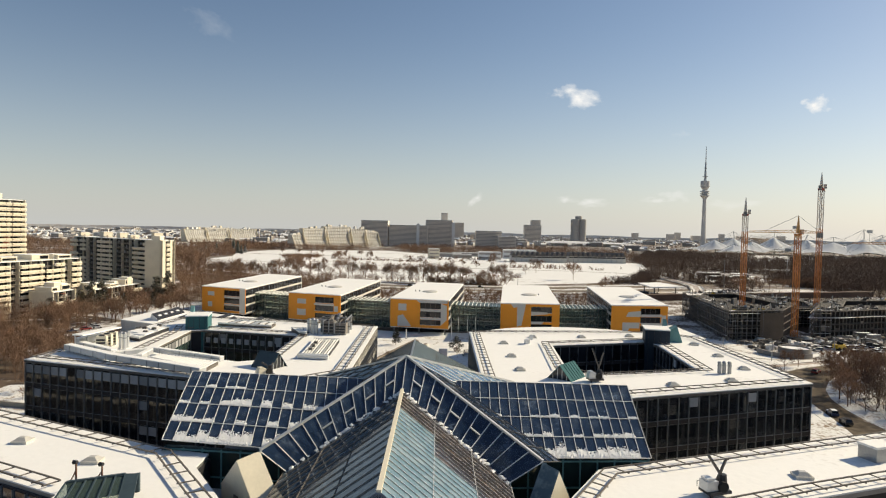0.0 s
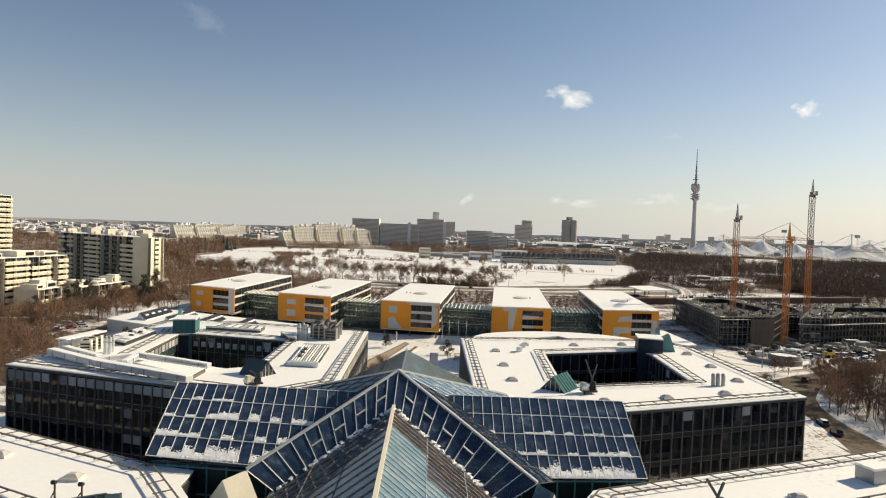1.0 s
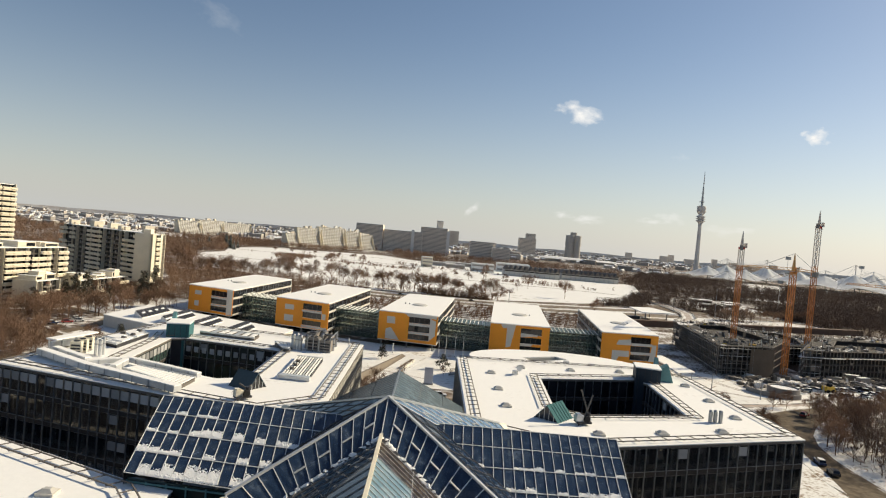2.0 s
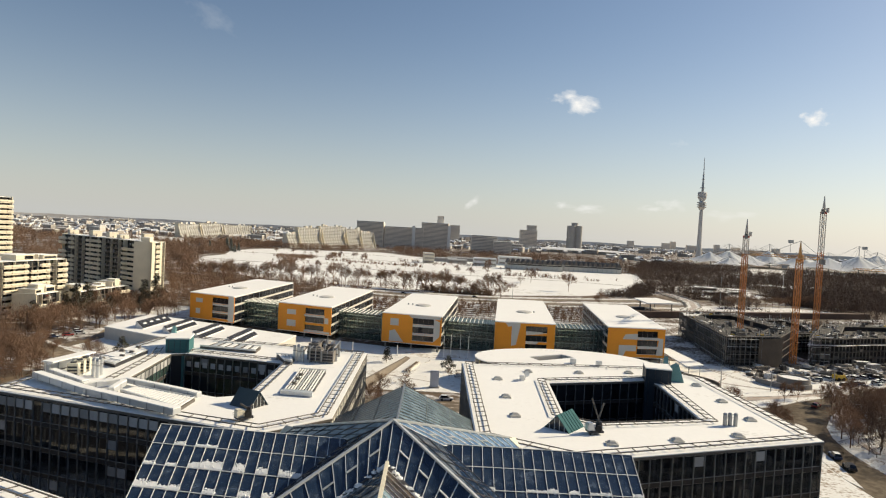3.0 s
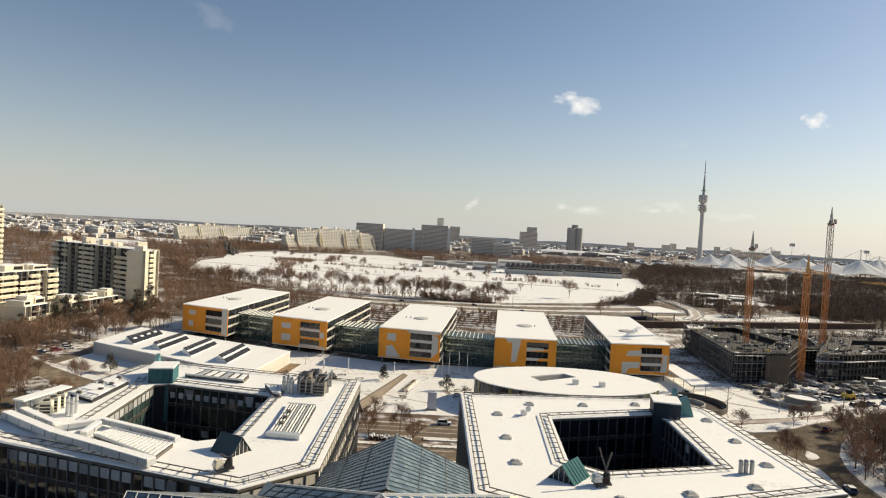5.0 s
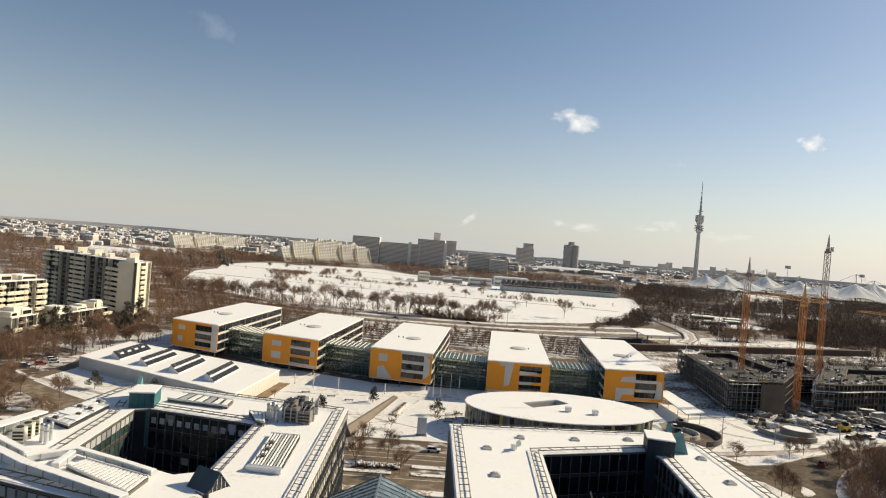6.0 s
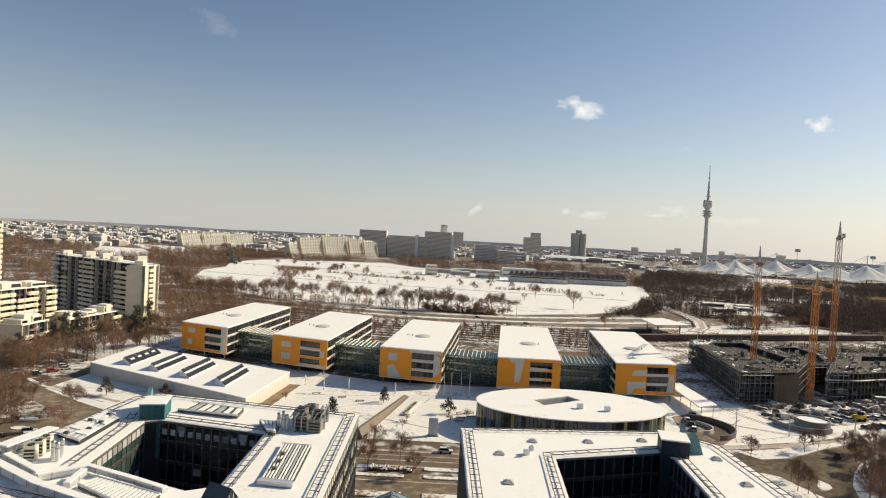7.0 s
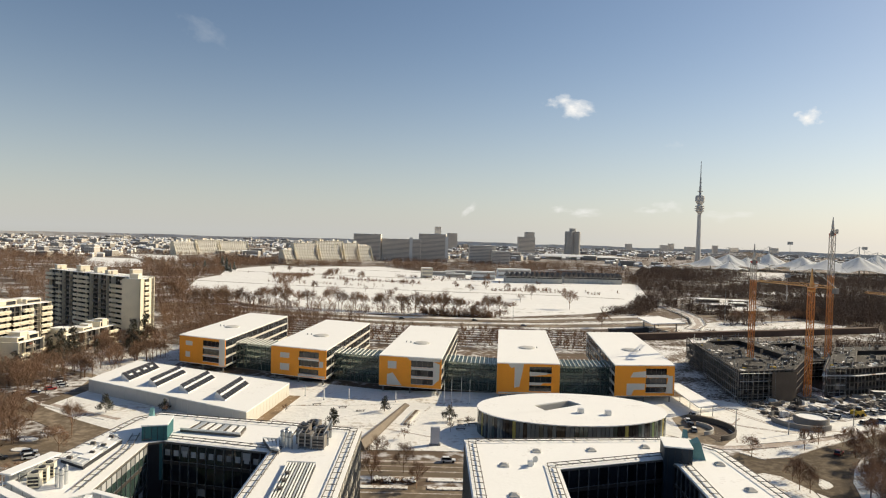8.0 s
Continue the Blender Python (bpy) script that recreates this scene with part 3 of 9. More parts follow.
def ring_block(name, outer, inner, label, seed, glazed):
    rng = random.Random(seed)
    at = (sum(p[0] for p in outer) / len(outer), sum(p[1] for p in outer) / len(outer), 0)
    ob = thing(name, at, label, "office building")
    part("wall", Solid().ring(pushed(inset(outer, 0.05), glazed, 4.4), inset(inner, -0.05), 0, EAVES - 0.5), DARK, ob)
    part("outer_parapet", Solid().ring(inset(outer, -0.3), inset(outer, 4.6), EAVES - 0.5, EAVES - 0.13), RAIL, ob)
    part("inner_parapet", Solid().ring(inset(inner, -0.4), inset(inner, 0.3), EAVES - 0.5, EAVES - 0.13), RAIL, ob)
    part("roof", Solid().ring(inset(outer, -0.25), inset(inner, 0.25), EAVES - 0.15, EAVES), ROOF_SNOW, ob, "flat roof under smooth snow")
    return ob, rng


right_block, rng = ring_block("office_block", RIGHT_OUT, RIGHT_IN, "dark glass office block with snowy roof and courtyard", 3, 1)
for k in (0, 1, 5):
    facade(right_block, RIGHT_OUT[k], RIGHT_OUT[(k + 1) % 6], 0, 20.4, 5, 1.9, 0.05 if k == 1 else 0.03, rng, OFFICEGLASS if k == 1 else COATED, deep=0 if k == 1 else 3)
office_interior(right_block, RIGHT_OUT[1], RIGHT_OUT[2], 5, 20.4, 4.3, rng)
for k in (2, 3, 4):
    facade(right_block, RIGHT_IN[(k + 1) % 6], RIGHT_IN[k], 0, 20.4, 5, 2.2, 0.01, rng, PANE, deep=2)
left_block, rng = ring_block("office_block", LEFT_OUT, LEFT_IN, "dark glass office block, snowy roof crowded with plant", 5, 5)
for k in (5, 0, 1):
    facade(left_block, LEFT_OUT[k], LEFT_OUT[(k + 1) % 6], 0, 20.4, 5, 1.9, 0.24 if k == 5 else 0.5, rng, OFFICEGLASS if k == 5 else COATED, BLIND if k == 5 else PALE, deep=0 if k == 5 else 2, even=0.3 if k == 5 else 1.0)
office_interior(left_block, LEFT_OUT[5], LEFT_OUT[0], 5, 20.4, 4.3, rng)
for k in (2, 4):
    facade(left_block, LEFT_IN[(k + 1) % 6], LEFT_IN[k], 0, 20.4, 5, 2.0, 0.04 if k == 2 else 0.3, rng, glass=PANE if k == 2 else GREENPANE, deep=2)
for p, q in ((LEFT_IN[3], LEFT_IN[2]), (LEFT_IN[2], LEFT_IN[1])):
    n, base = round(math.dist(p, q) / 2.0), frame_at(p, q, 17.6)
    small_blind = Solid().box(0.5, 1.6, -0.14, -0.11, 0.5, 1.7).mesh("blind")
    small_blind.materials.append(BLIND)
    for i in range(n):
        piece("blind", small_blind, base @ Matrix.Translation((math.dist(p, q) * i / n, 0, 0)), left_block)
# snowy ground and young trees in the gap between the wings, mirrored in the glass
lone("garden_court", Solid().prism([(24, 64), (100, 98), (96, 112), (64, 102), (20, 88)], -0.2, 0.08), THIN_SNOW, "snow-covered garden court between office wings", "garden", "structure")
lone("garden_court", Solid().prism([(-30, 70), (-24, 92), (-74, 106), (-100, 116), (-102, 104)], -0.2, 0.08), THIN_SNOW, "snow-covered garden court between office wings", "garden", "structure")
for name, poly, label in (("office_wing", NEAR_LEFT, "office wing with a snowy flat roof and rail track"), ("office_wing", NEAR_RIGHT, "office wing with a snow-covered roof and skylights")):
    ob = thing(name, (poly[0][0], poly[0][1], 0), label, "office building")
    flip = poly[::-1]
    part("wall", Solid().prism(inset(flip, 0.1) if poly is NEAR_LEFT else inset(poly[::-1], 0.1), 0, EAVES - 0.5), DARK, ob)
    part("parapet", Solid().prism(inset(flip, -0.1), EAVES - 0.6, EAVES - 0.14), STEEL, ob)
    part("roof", Solid().prism(inset(flip, -0.05), EAVES - 0.14, EAVES), ROOF_SNOW, ob, "flat roof under smooth snow")


    a, b = ((100, 95), (16.5, 64.2)) if poly is NEAR_RIGHT else ((-28.3, 67.4), (-100, 100.3))
    base, length = frame_at(a, b), math.dist(a, b)
    panes, bands, shades, bars = Solid(), Solid(), Solid(), Solid()
    rng_w = random.Random(len(poly))
    n = round(length / 1.9)
    for k in range(5):
        bands.box(0, length, -0.16, 0, 4.08 * k, 4.08 * k + 0.8)
        for i in range(n):
            x = length * i / n
            panes.box(x + 0.06, x + length / n - 0.06, -0.08, 0, 4.08 * k + 0.84, 4.08 * k + 4.0)
            if rng_w.random() < (0.14 if poly is NEAR_RIGHT else 0.0):
                shades.box(x + 0.12, x + length / n - 0.12, -0.11, -0.09, 4.08 * k + rng_w.choice((1.0, 1.9, 2.7)), 4.08 * k + 3.9)
    for i in range(n + 1):
        x = length * i / n
        bars.box(x - 0.05, x + 0.05, -0.3, 0, 0, 20.4)
    for nm, s, mat in (("rear_panes", panes, PANE), ("rear_bands", bands, CONCRETE), ("rear_blinds", shades, PALE), ("rear_mullions", bars, STEEL)):
        s.v = [tuple(base @ Vector(v)) for v in s.v]
        tagged(part(nm, s, mat, ob), kind="stuff")
    if poly is NEAR_LEFT:
        facade(ob, (-94, 83.4), (-34, 55.4), 16.4, 20.4, 1, 1.9, 0.05, random.Random(8))


# ---- glass atrium ----
CX, CY = -4.0, 76.5
APEX = Vector((-4.0, 73.6, 30.3))
atrium = thing("glass_atrium", (CX, CY, 0), "cross-shaped glass atrium roof with steel glazing bars", "atrium roof")
drifts = Solid()


def lump(c, r, rng, n):
    """A small uneven clod of snow."""
    up = n.normalized()
    s = up.orthogonal().normalized()
    t = up.cross(s)
    i = len(drifts.v)
    a0 = rng.uniform(0, 1)
    drifts.v += [tuple(c + (s * math.cos(a0 + k * 1.257) + t * math.sin(a0 + k * 1.257)) * r * rng.uniform(0.6, 1.7)) for k in range(5)] + [tuple(c + up * r * rng.uniform(0.4, 0.95))]
    drifts.f += [(i + k, i + (k + 1) % 5, i + 5) for k in range(5)]


def pane_field(quad, nu, nv, material, bar=WHITE, width=0.06, snow=(), crossbars=True, rng=random.Random(9), single=True, hip=None):
    """Glass panes in a frame of bars between the corners a, b (top) and c, d (below); material may depend on u and v."""
    a, b, c, d = (Vector(p) for p in quad)
    n = (b - a).cross(d - a).normalized()
    if n.z < 0:
        n = -n

    def free(u, v):
        return (a.lerp(b, u)).lerp(d.lerp(c, u), v)

    def at(u, v):
        # with a hip (x at the top, x below, side kept) the field is cut off along it
        p = free(u, v)
        if hip:
            x = hip[0] + (hip[1] - hip[0]) * v
            p.x = max(p.x, x) if hip[2] > 0 else min(p.x, x)
        return p

    field, bars = Solid(), Solid()
    for i in range(nu):
        for k in range(nv):
            u0, u1, v0, v1 = i / nu, (i + 1) / nu, k / nv, (k + 1) / nv
            if hip and (at(u0, v1) - at(u1, v1)).length + (at(u0, v0) - at(u1, v0)).length < 0.3:
                continue
            if not single:
                field.slab([at(u0, v0), at(u1, v0), at(u1, v1), at(u0, v1)], 0.05)
                continue
            part("pane", Solid().slab([at(u0, v0), at(u1, v0), at(u1, v1), at(u0, v1)], 0.05), material((u0 + u1) / 2, (v0 + v1) / 2) if callable(material) else material, atrium)
            for row, chance, low, high in snow:
                if k == row and rng.random() < chance:
                    deep = rng.uniform(low, high)
                    area = (at(u1, v1) - at(u0, v1)).length * (at(u0, v1) - at(u0, v0)).length * deep
                    cut = [v1 - (v1 - v0) * deep * rng.uniform(0.45, 0.8) for _ in range(5)]
                    rim = [at(u0 + (u1 - u0) * (0.05 + 0.225 * s), c) for s, c in enumerate(cut)] + [at(u1 - (u1 - u0) * 0.05, v1 - 0.01), at(u0 + (u1 - u0) * 0.05, v1 - 0.01)]
                    drifts.hexa([r - n * 0.02 for r in rim], [r + n * rng.uniform(0.04, 0.08) for r in rim])
                    for _ in range(int(26 + area * 52)):
                        u, f = u0 + (u1 - u0) * rng.uniform(0.04, 0.96), rng.random() ** 1.5
                        lump(at(u, v1 - (v1 - v0) * (0.03 + deep * f * rng.uniform(0.7, 1.0))), rng.uniform(0.05, 0.17) * (1.15 - 0.5 * f), rng, n)
    if not single:
        for i in range(nu + 1):
            bars.beam(at(i / nu, 0) + n * 0.05, at(i / nu, 1) + n * 0.05, width, 0.07, n)
        for k in range(nv + 1):
            bars.beam(at(0, k / nv) + n * 0.04, at(1, k / nv) + n * 0.04, width * 1.2, 0.06, n)
        tagged(part("rear_glazing", field, material, atrium), kind="stuff")
        tagged(part("rear_framework", bars, bar, atrium), kind="stuff")
        return
    for i in range(nu + 1):
        end = 1.0
        if hip:
            gap0, gap1 = [(free(i / nu, v).x - hip[v]) * hip[2] for v in (0, 1)]
            end = 1.0 if gap1 >= 0 else gap0 / (gap0 - gap1)
        if end > 0.05:
            part("glazing_bar", Solid().beam(free(i / nu, 0) + n * 0.05, free(i / nu, end) + n * 0.05, width, 0.07, n), bar, atrium)
    for k in range(nv + 1):
        if crossbars or k in (0, nv):
            part("cross_bar", Solid().beam(at(0, k / nv) + n * 0.04, at(1, k / nv) + n * 0.04, width * 1.2, 0.06, n), bar, atrium)


# slopes of the two side arms, the near arm and the far arm
LSNOW = ((3, 0.9, 0.3, 0.8), (0, 0.25, 0.08, 0.3), (1, 0.6, 0.1, 0.45), (2, 0.75, 0.08, 0.35))
RSNOW = ((3, 0.9, 0.3, 0.75), (1, 0.55, 0.05, 0.2), (2, 0.85, 0.08, 0.3))
pane_field([(-31.6, 80.2, 26.5), (-9.0, 78.2, 26.5), (-7.6, 64.6, 22.0), (-29.6, 66.9, 22.2)], 18, 4, ATRIUM, snow=LSNOW, hip=(-9.0, -12.5, -1))
pane_field([(1.5, 78.2, 26.5), (23.1, 77.6, 26.5), (22.5, 66.1, 21.6), (1.2, 64.7, 21.8)], 19, 4, ATRIUM, snow=RSNOW, hip=(1.5, 7.5, 1))
pane_field([(-9.0, 78.4, 26.4), (-31.6, 80.4, 26.4), (-21.5, 92.0, 21.6), (-13.5, 92.0, 21.6)], 14, 3, BARREL, bar=STEEL, single=False)
pane_field([(23.1, 77.8, 26.4), (1.5, 78.4, 26.4), (6.5, 92.0, 21.6), (18.0, 88.0, 21.6)], 12, 3, BARREL, bar=STEEL, single=False)
pane_field([(-4.1, 99.8, 27.6), (-4.1, 81.5, 27.6), (-14.4, 90.5, 21.6), (-14.4, 103.0, 21.4)], 14, 3, BARREL, bar=RAIL, width=0.04)
pane_field([(-4.1, 81.5, 27.6), (-4.1, 99.8, 27.6), (6.3, 105.0, 21.4), (6.3, 90.5, 21.6)], 14, 3, BARREL, bar=RAIL, width=0.04)
pane_field([(-4.1, 68.0, 27.6), (-4.1, 43.5, 26.9), (-15.5, 38.0, 20.6), (-15.0, 60.8, 21.4)], 13, 3, STREAKED, bar=RAIL, width=0.03)
pane_field([(-4.1, 43.5, 26.9), (-4.1, 68.0, 27.6), (6.8, 60.0, 21.4), (7.3, 38.0, 20.6)], 24, 3, lambda u, v: BROWNGLASS if u > 0.9 - 0.6 * v else SKYGLASS, bar=LIGHTSTEEL, width=0.04)
pane_field([(-4.3, 43.4, 26.9), (-3.9, 43.4, 26.9), (7.3, 38.0, 20.6), (-15.5, 38.0, 20.6)], 10, 2, STREAKED, bar=STEEL, width=0.04)
part("ridge", Solid().beam((-4.1, 43.4, 27.0), (-4.1, 68.2, 27.8), 0.35, 0.3), CREAM, atrium)
part("ridge", Solid().beam((-4.1, 81.5, 27.75), (-4.1, 100, 27.75), 0.22, 0.24), STEEL, atrium)
# clerestory bands that climb the four diagonals to the peak
FRONT_L, FRONT_R, BACK_L, BACK_R = Vector((-17.2, 60.2, 23.6)), Vector((10.0, 60.0, 23.2)), Vector((-18.6, 92.0, 23.0)), Vector((10.8, 92.2, 23.0))
F0, B0, L0, R0 = Vector((-4.1, 68.0, 27.6)), Vector((-4.1, 81.0, 27.6)), Vector((-9.2, 77.6, 26.6)), Vector((1.5, 77.4, 26.6))
rng_s = random.Random(77)
for tip, low, start in ((FRONT_L, (-14.6, 60.6, 21.4), F0), (FRONT_R, (6.6, 59.0, 21.4), F0), (BACK_L, (-15.0, 92.5, 21.6), B0), (BACK_R, (7.2, 92.6, 21.6), B0),
                        (FRONT_L, (-18.5, 64.0, 21.8), L0), (FRONT_R, (12.5, 64.0, 21.8), R0), (BACK_L, (-20.5, 90.0, 21.8), L0), (BACK_R, (12.6, 90.4, 21.8), R0)):
    front = start is F0 or tip is BACK_R and start is R0
    if not front:
        pane_field([APEX, tip, low, start], 7, 3, ATRIUM if tip.y < 75 else BARREL, bar=RAIL, width=0.035, single=False)
        continue
    pane_field([APEX, tip, low, start], 12, 1, ATRIUM if tip.y < 75 else BRIGHTGLASS, width=0.075)
    edge = Vector(low) - start
    if tip.y < 70 and start is F0:
        for k in range(46):
            c = start + edge * ((k + 0.5) / 46)
            for _ in range(rng_s.choice((0, 2, 3, 5))):
                lump(c + Vector((rng_s.uniform(-0.25, 0.25), rng_s.uniform(-0.3, 0.1), 0.1)), rng_s.uniform(0.14, 0.3), rng_s, Vector((0, 0, 1)))
        part("gutter", Solid().beam(start + Vector((0, -0.2, 0.02)), Vector(low) + Vector((0, -0.2, 0.02)), 0.5, 0.12), DARK, atrium)
    a, b, c, d = APEX, tip, Vector(low), start
    for i in range(1, 9, 2):
        u0, u1 = (i + 0.05) / 12, (i + 0.95) / 12
        p, q = a.lerp(b, u0).lerp(d.lerp(c, u0), 0.5), a.lerp(b, u1).lerp(d.lerp(c, u1), 0.5)
        n = (b - a).cross(d - a).normalized() * 0.1
        part("vent_sash", Solid().beam(p + (n if n.z > 0 else -n), q + (n if n.z > 0 else -n), 0.18, 0.1), LIGHTSTEEL, atrium)
for tip in (FRONT_L, FRONT_R, BACK_L, BACK_R):
    part("hip_rail", Solid().beam(APEX + Vector((0, 0, 0.15)), tip + Vector((0, 0, 0.15)), 0.26, 0.22), LIGHTSTEEL, atrium)
    d = (tip - APEX).normalized()
    s = d.cross(Vector((0, 0, 1))).normalized()
    o = tip + Vector((d.x, d.y, 0)).normalized() * (2.4 if tip.x < CX else 1.9)
    down, wide = Vector((0, 0, 3.0)), s * (3.0 if tip.x < CX else 1.9)
    part("end_cap", Solid().hexa([tip - wide - down, tip + wide - down, tip - Vector((0, 0, 0.1))], [o - wide - down * 1.15, o + wide - down * 1.15, o - Vector((0, 0, 0.4))]), CREAM, atrium, "cream sheet-metal end gable")
    part("end_wall", Solid().hexa([tip - wide * 0.98 - down * 2.2, tip + wide * 0.98 - down * 2.2, o + wide * 0.98 - down * 2.2, o - wide * 0.98 - down * 2.2], [tip - wide * 0.98 - down, tip + wide * 0.98 - down, o + wide * 0.98 - down * 1.14, o - wide * 0.98 - down * 1.14]), CREAM, atrium)
    for side in (-1, 1):
        quad = [tip + Vector((0, 0, 0.05)), o + Vector((0, 0, -0.3)), o + wide * side * 1.05 - down * 1.15, tip + wide * side * 1.05 - down]
        part("cap_slope", Solid().slab(quad, 0.08), BARREL if tip is FRONT_R else CREAM, atrium)
    part("cap_door", Solid().beam(o - down * 1.9 + d * 0.03, o - down * 1.2 + d * 0.03, 0.8, 0.06, d), RAIL, atrium)
part("hall_floor", Solid().prism([(-30, 66), (-17, 60), (-15, 38), (7, 38), (9, 60), (22, 66), (20, 88), (7, 92), (6, 104), (-14, 104), (-15, 92), (-29, 88)], 0, 15.0), CONCRETE, atrium)
for a, b in (((-29.4, 67.3), (-12.6, 65.5)), ((7.6, 65.5), (22.3, 66.5))):
    part("eaves_wall", Solid().hexa([(*a, 6), (*b, 6), (b[0], b[1] + 0.2, 6), (a[0], a[1] + 0.2, 6)], [(*a, 21.6), (*b, 21.3), (b[0], b[1] + 0.2, 21.3), (a[0], a[1] + 0.2, 21.6)]), GREENPANE, atrium, "green glass wall below the eaves")
    for k in range(9):
        f = k / 8
        x, y = a[0] + (b[0] - a[0]) * f, a[1] + (b[1] - a[1]) * f - 0.1
        part("wall_mullion", Solid().beam((x, y, 6), (x, y, 21.4), 0.1, 0.16, (1, 0, 0)), PALETEAL, atrium)
    for z in (15.6, 18.4, 21.2):
        part("wall_transom", Solid().beam((a[0], a[1] - 0.1, z), (b[0], b[1] - 0.1, z), 0.12, 0.16), PALETEAL, atrium)
part("well_floor", Solid().prism([(-30, 66.2), (-23.5, 62), (-17, 60.2), (-17, 66), (-29, 69)], 17.0, 17.15), THIN_SNOW, atrium, "sunken roof strip with thin snow")
for x, y, a, b, h in ((-25.5, 64.6, 1.6, 1.0, 1.2), (-22.6, 63.6, 1.0, 1.4, 0.9), (-20.2, 62.4, 1.8, 0.8, 1.5), (-27.4, 66.4, 1.2, 1.2, 0.8), (-18.8, 63.8, 0.9, 0.9, 1.1)):
    part("duct_box", Solid().box(x - a / 2, x + a / 2, y - b / 2, y + b / 2, 17.15, 17.15 + h), LIGHTSTEEL, atrium)
for p, q in (((-31.6, 80.2), (-29.6, 66.9)), ((23.1, 77.6), (22.5, 66.1))):
    part("gable_wall", Solid().hexa([(*p, 12), (*q, 12), (q[0], q[1] + 0.3, 12), (p[0], p[1] + 0.3, 12)], [(*p, 26.3), (*q, 21.7), (q[0], q[1] + 0.3, 21.7), (p[0], p[1] + 0.3, 26.3)]), DARK, atrium)
part("gable_wall", Solid().hexa([(-14.4, 103, 6), (6.3, 105, 6), (6.3, 104.7, 6), (-14.4, 102.7, 6)], [(-14.4, 103, 21.3), (-4.1, 99.9, 27.4), (-4.1, 99.6, 27.4), (-14.4, 102.7, 21.3)]), GREENPANE, atrium)
part("gable_wall", Solid().hexa([(-14.4, 103, 6), (6.3, 105, 6), (6.3, 104.7, 6), (-14.4, 102.7, 6)], [(-4.1, 99.9, 27.4), (6.3, 105, 21.3), (6.3, 104.7, 21.3), (-4.1, 99.6, 27.4)]), GREENPANE, atrium)
lone("snow_drifts", drifts, SNOW, "lumpy snow remains caught on the glass roof", "snow", "stuff")


# ---- school wings ----
def place(fl, fr, bl_dir):
    ex, ey = (Vector(fr) - Vector(fl)).normalized(), Vector(bl_dir).normalized()

    def at(u, v, z):
        p = Vector(fl) + ex * u + ey * v
        return Vector((p.x, p.y, z))

    return at


WINGS = [((-117.5, 309.0), (-93.0, 298.4), (8.0, 83.0)), ((-70.1, 288.6), (-44.9, 279.4), (9.4, 82.5)), ((-22.2, 272.5), (2.9, 267.6), (9.0, 84.0)),
         ((24.6, 263.0), (49.3, 263.4), (9.2, 88.0)), ((71.1, 264.0), (95.6, 266.5), (9.3, 86.0))]
LOW, TOP = 2.8, 15.0
MOTIFS = [
    [[(0.14, 0.20), (0.29, 0.20), (0.29, 0.36), (0.14, 0.36)], [(0.14, 0.6), (0.24, 0.6), (0.24, 0.8), (0.14, 0.8)], [(0.87, 0.02), (0.995, 0.02), (0.995, 0.98), (0.87, 0.98)], [(0.52, 0.35), (0.87, 0.35), (0.87, 0.42), (0.52, 0.42)], [(0.52, 0.65), (0.87, 0.65), (0.87, 0.71), (0.52, 0.71)]],
    [[(0.17, 0.22), (0.34, 0.22), (0.34, 0.40), (0.17, 0.40)], [(0.17, 0.6), (0.34, 0.6), (0.34, 0.83), (0.17, 0.83)], [(0.88, 0.42), (0.95, 0.42), (0.95, 0.62), (0.88, 0.62)], [(0.5, 0.35), (0.88, 0.35), (0.88, 0.42), (0.5, 0.42)], [(0.5, 0.91), (0.98, 0.91), (0.98, 0.98), (0.5, 0.98)]],
    [[(0.14, 0.18), (0.28, 0.18), (0.28, 0.42), (0.14, 0.42)], [(0.13, 0.62), (0.22, 0.56), (0.37, 0.97), (0.13, 0.97)], [(0.45, 0.02), (0.98, 0.02), (0.98, 0.12), (0.5, 0.12)], [(0.87, 0.12), (0.97, 0.2), (0.97, 0.7), (0.87, 0.9)], [(0.52, 0.34), (0.87, 0.34), (0.87, 0.42), (0.52, 0.42)], [(0.52, 0.64), (0.87, 0.64), (0.87, 0.71), (0.52, 0.71)]],
    [[(0.17, 0.02), (0.42, 0.02), (0.42, 0.10), (0.22, 0.16)], [(0.28, 0.10), (0.42, 0.10), (0.36, 0.76), (0.28, 0.80)], [(0.52, 0.28), (0.80, 0.30), (0.80, 0.36), (0.52, 0.42)], [(0.52, 0.62), (0.74, 0.62), (0.70, 0.71), (0.52, 0.71)], [(0.02, 0.94), (0.99, 0.94), (0.99, 0.985), (0.02, 0.985)]],
    [[(0.30, 0.24), (0.52, 0.20), (0.52, 0.40), (0.26, 0.40)], [(0.20, 0.60), (0.50, 0.60), (0.50, 0.80), (0.32, 0.80), (0.28, 0.98), (0.20, 0.98)], [(0.53, 0.32), (0.90, 0.32), (0.90, 0.41), (0.53, 0.41)], [(0.53, 0.62), (0.90, 0.62), (0.90, 0.71), (0.53, 0.71)], [(0.90, 0.35), (0.97, 0.35), (0.97, 0.92), (0.85, 0.92)]],
]


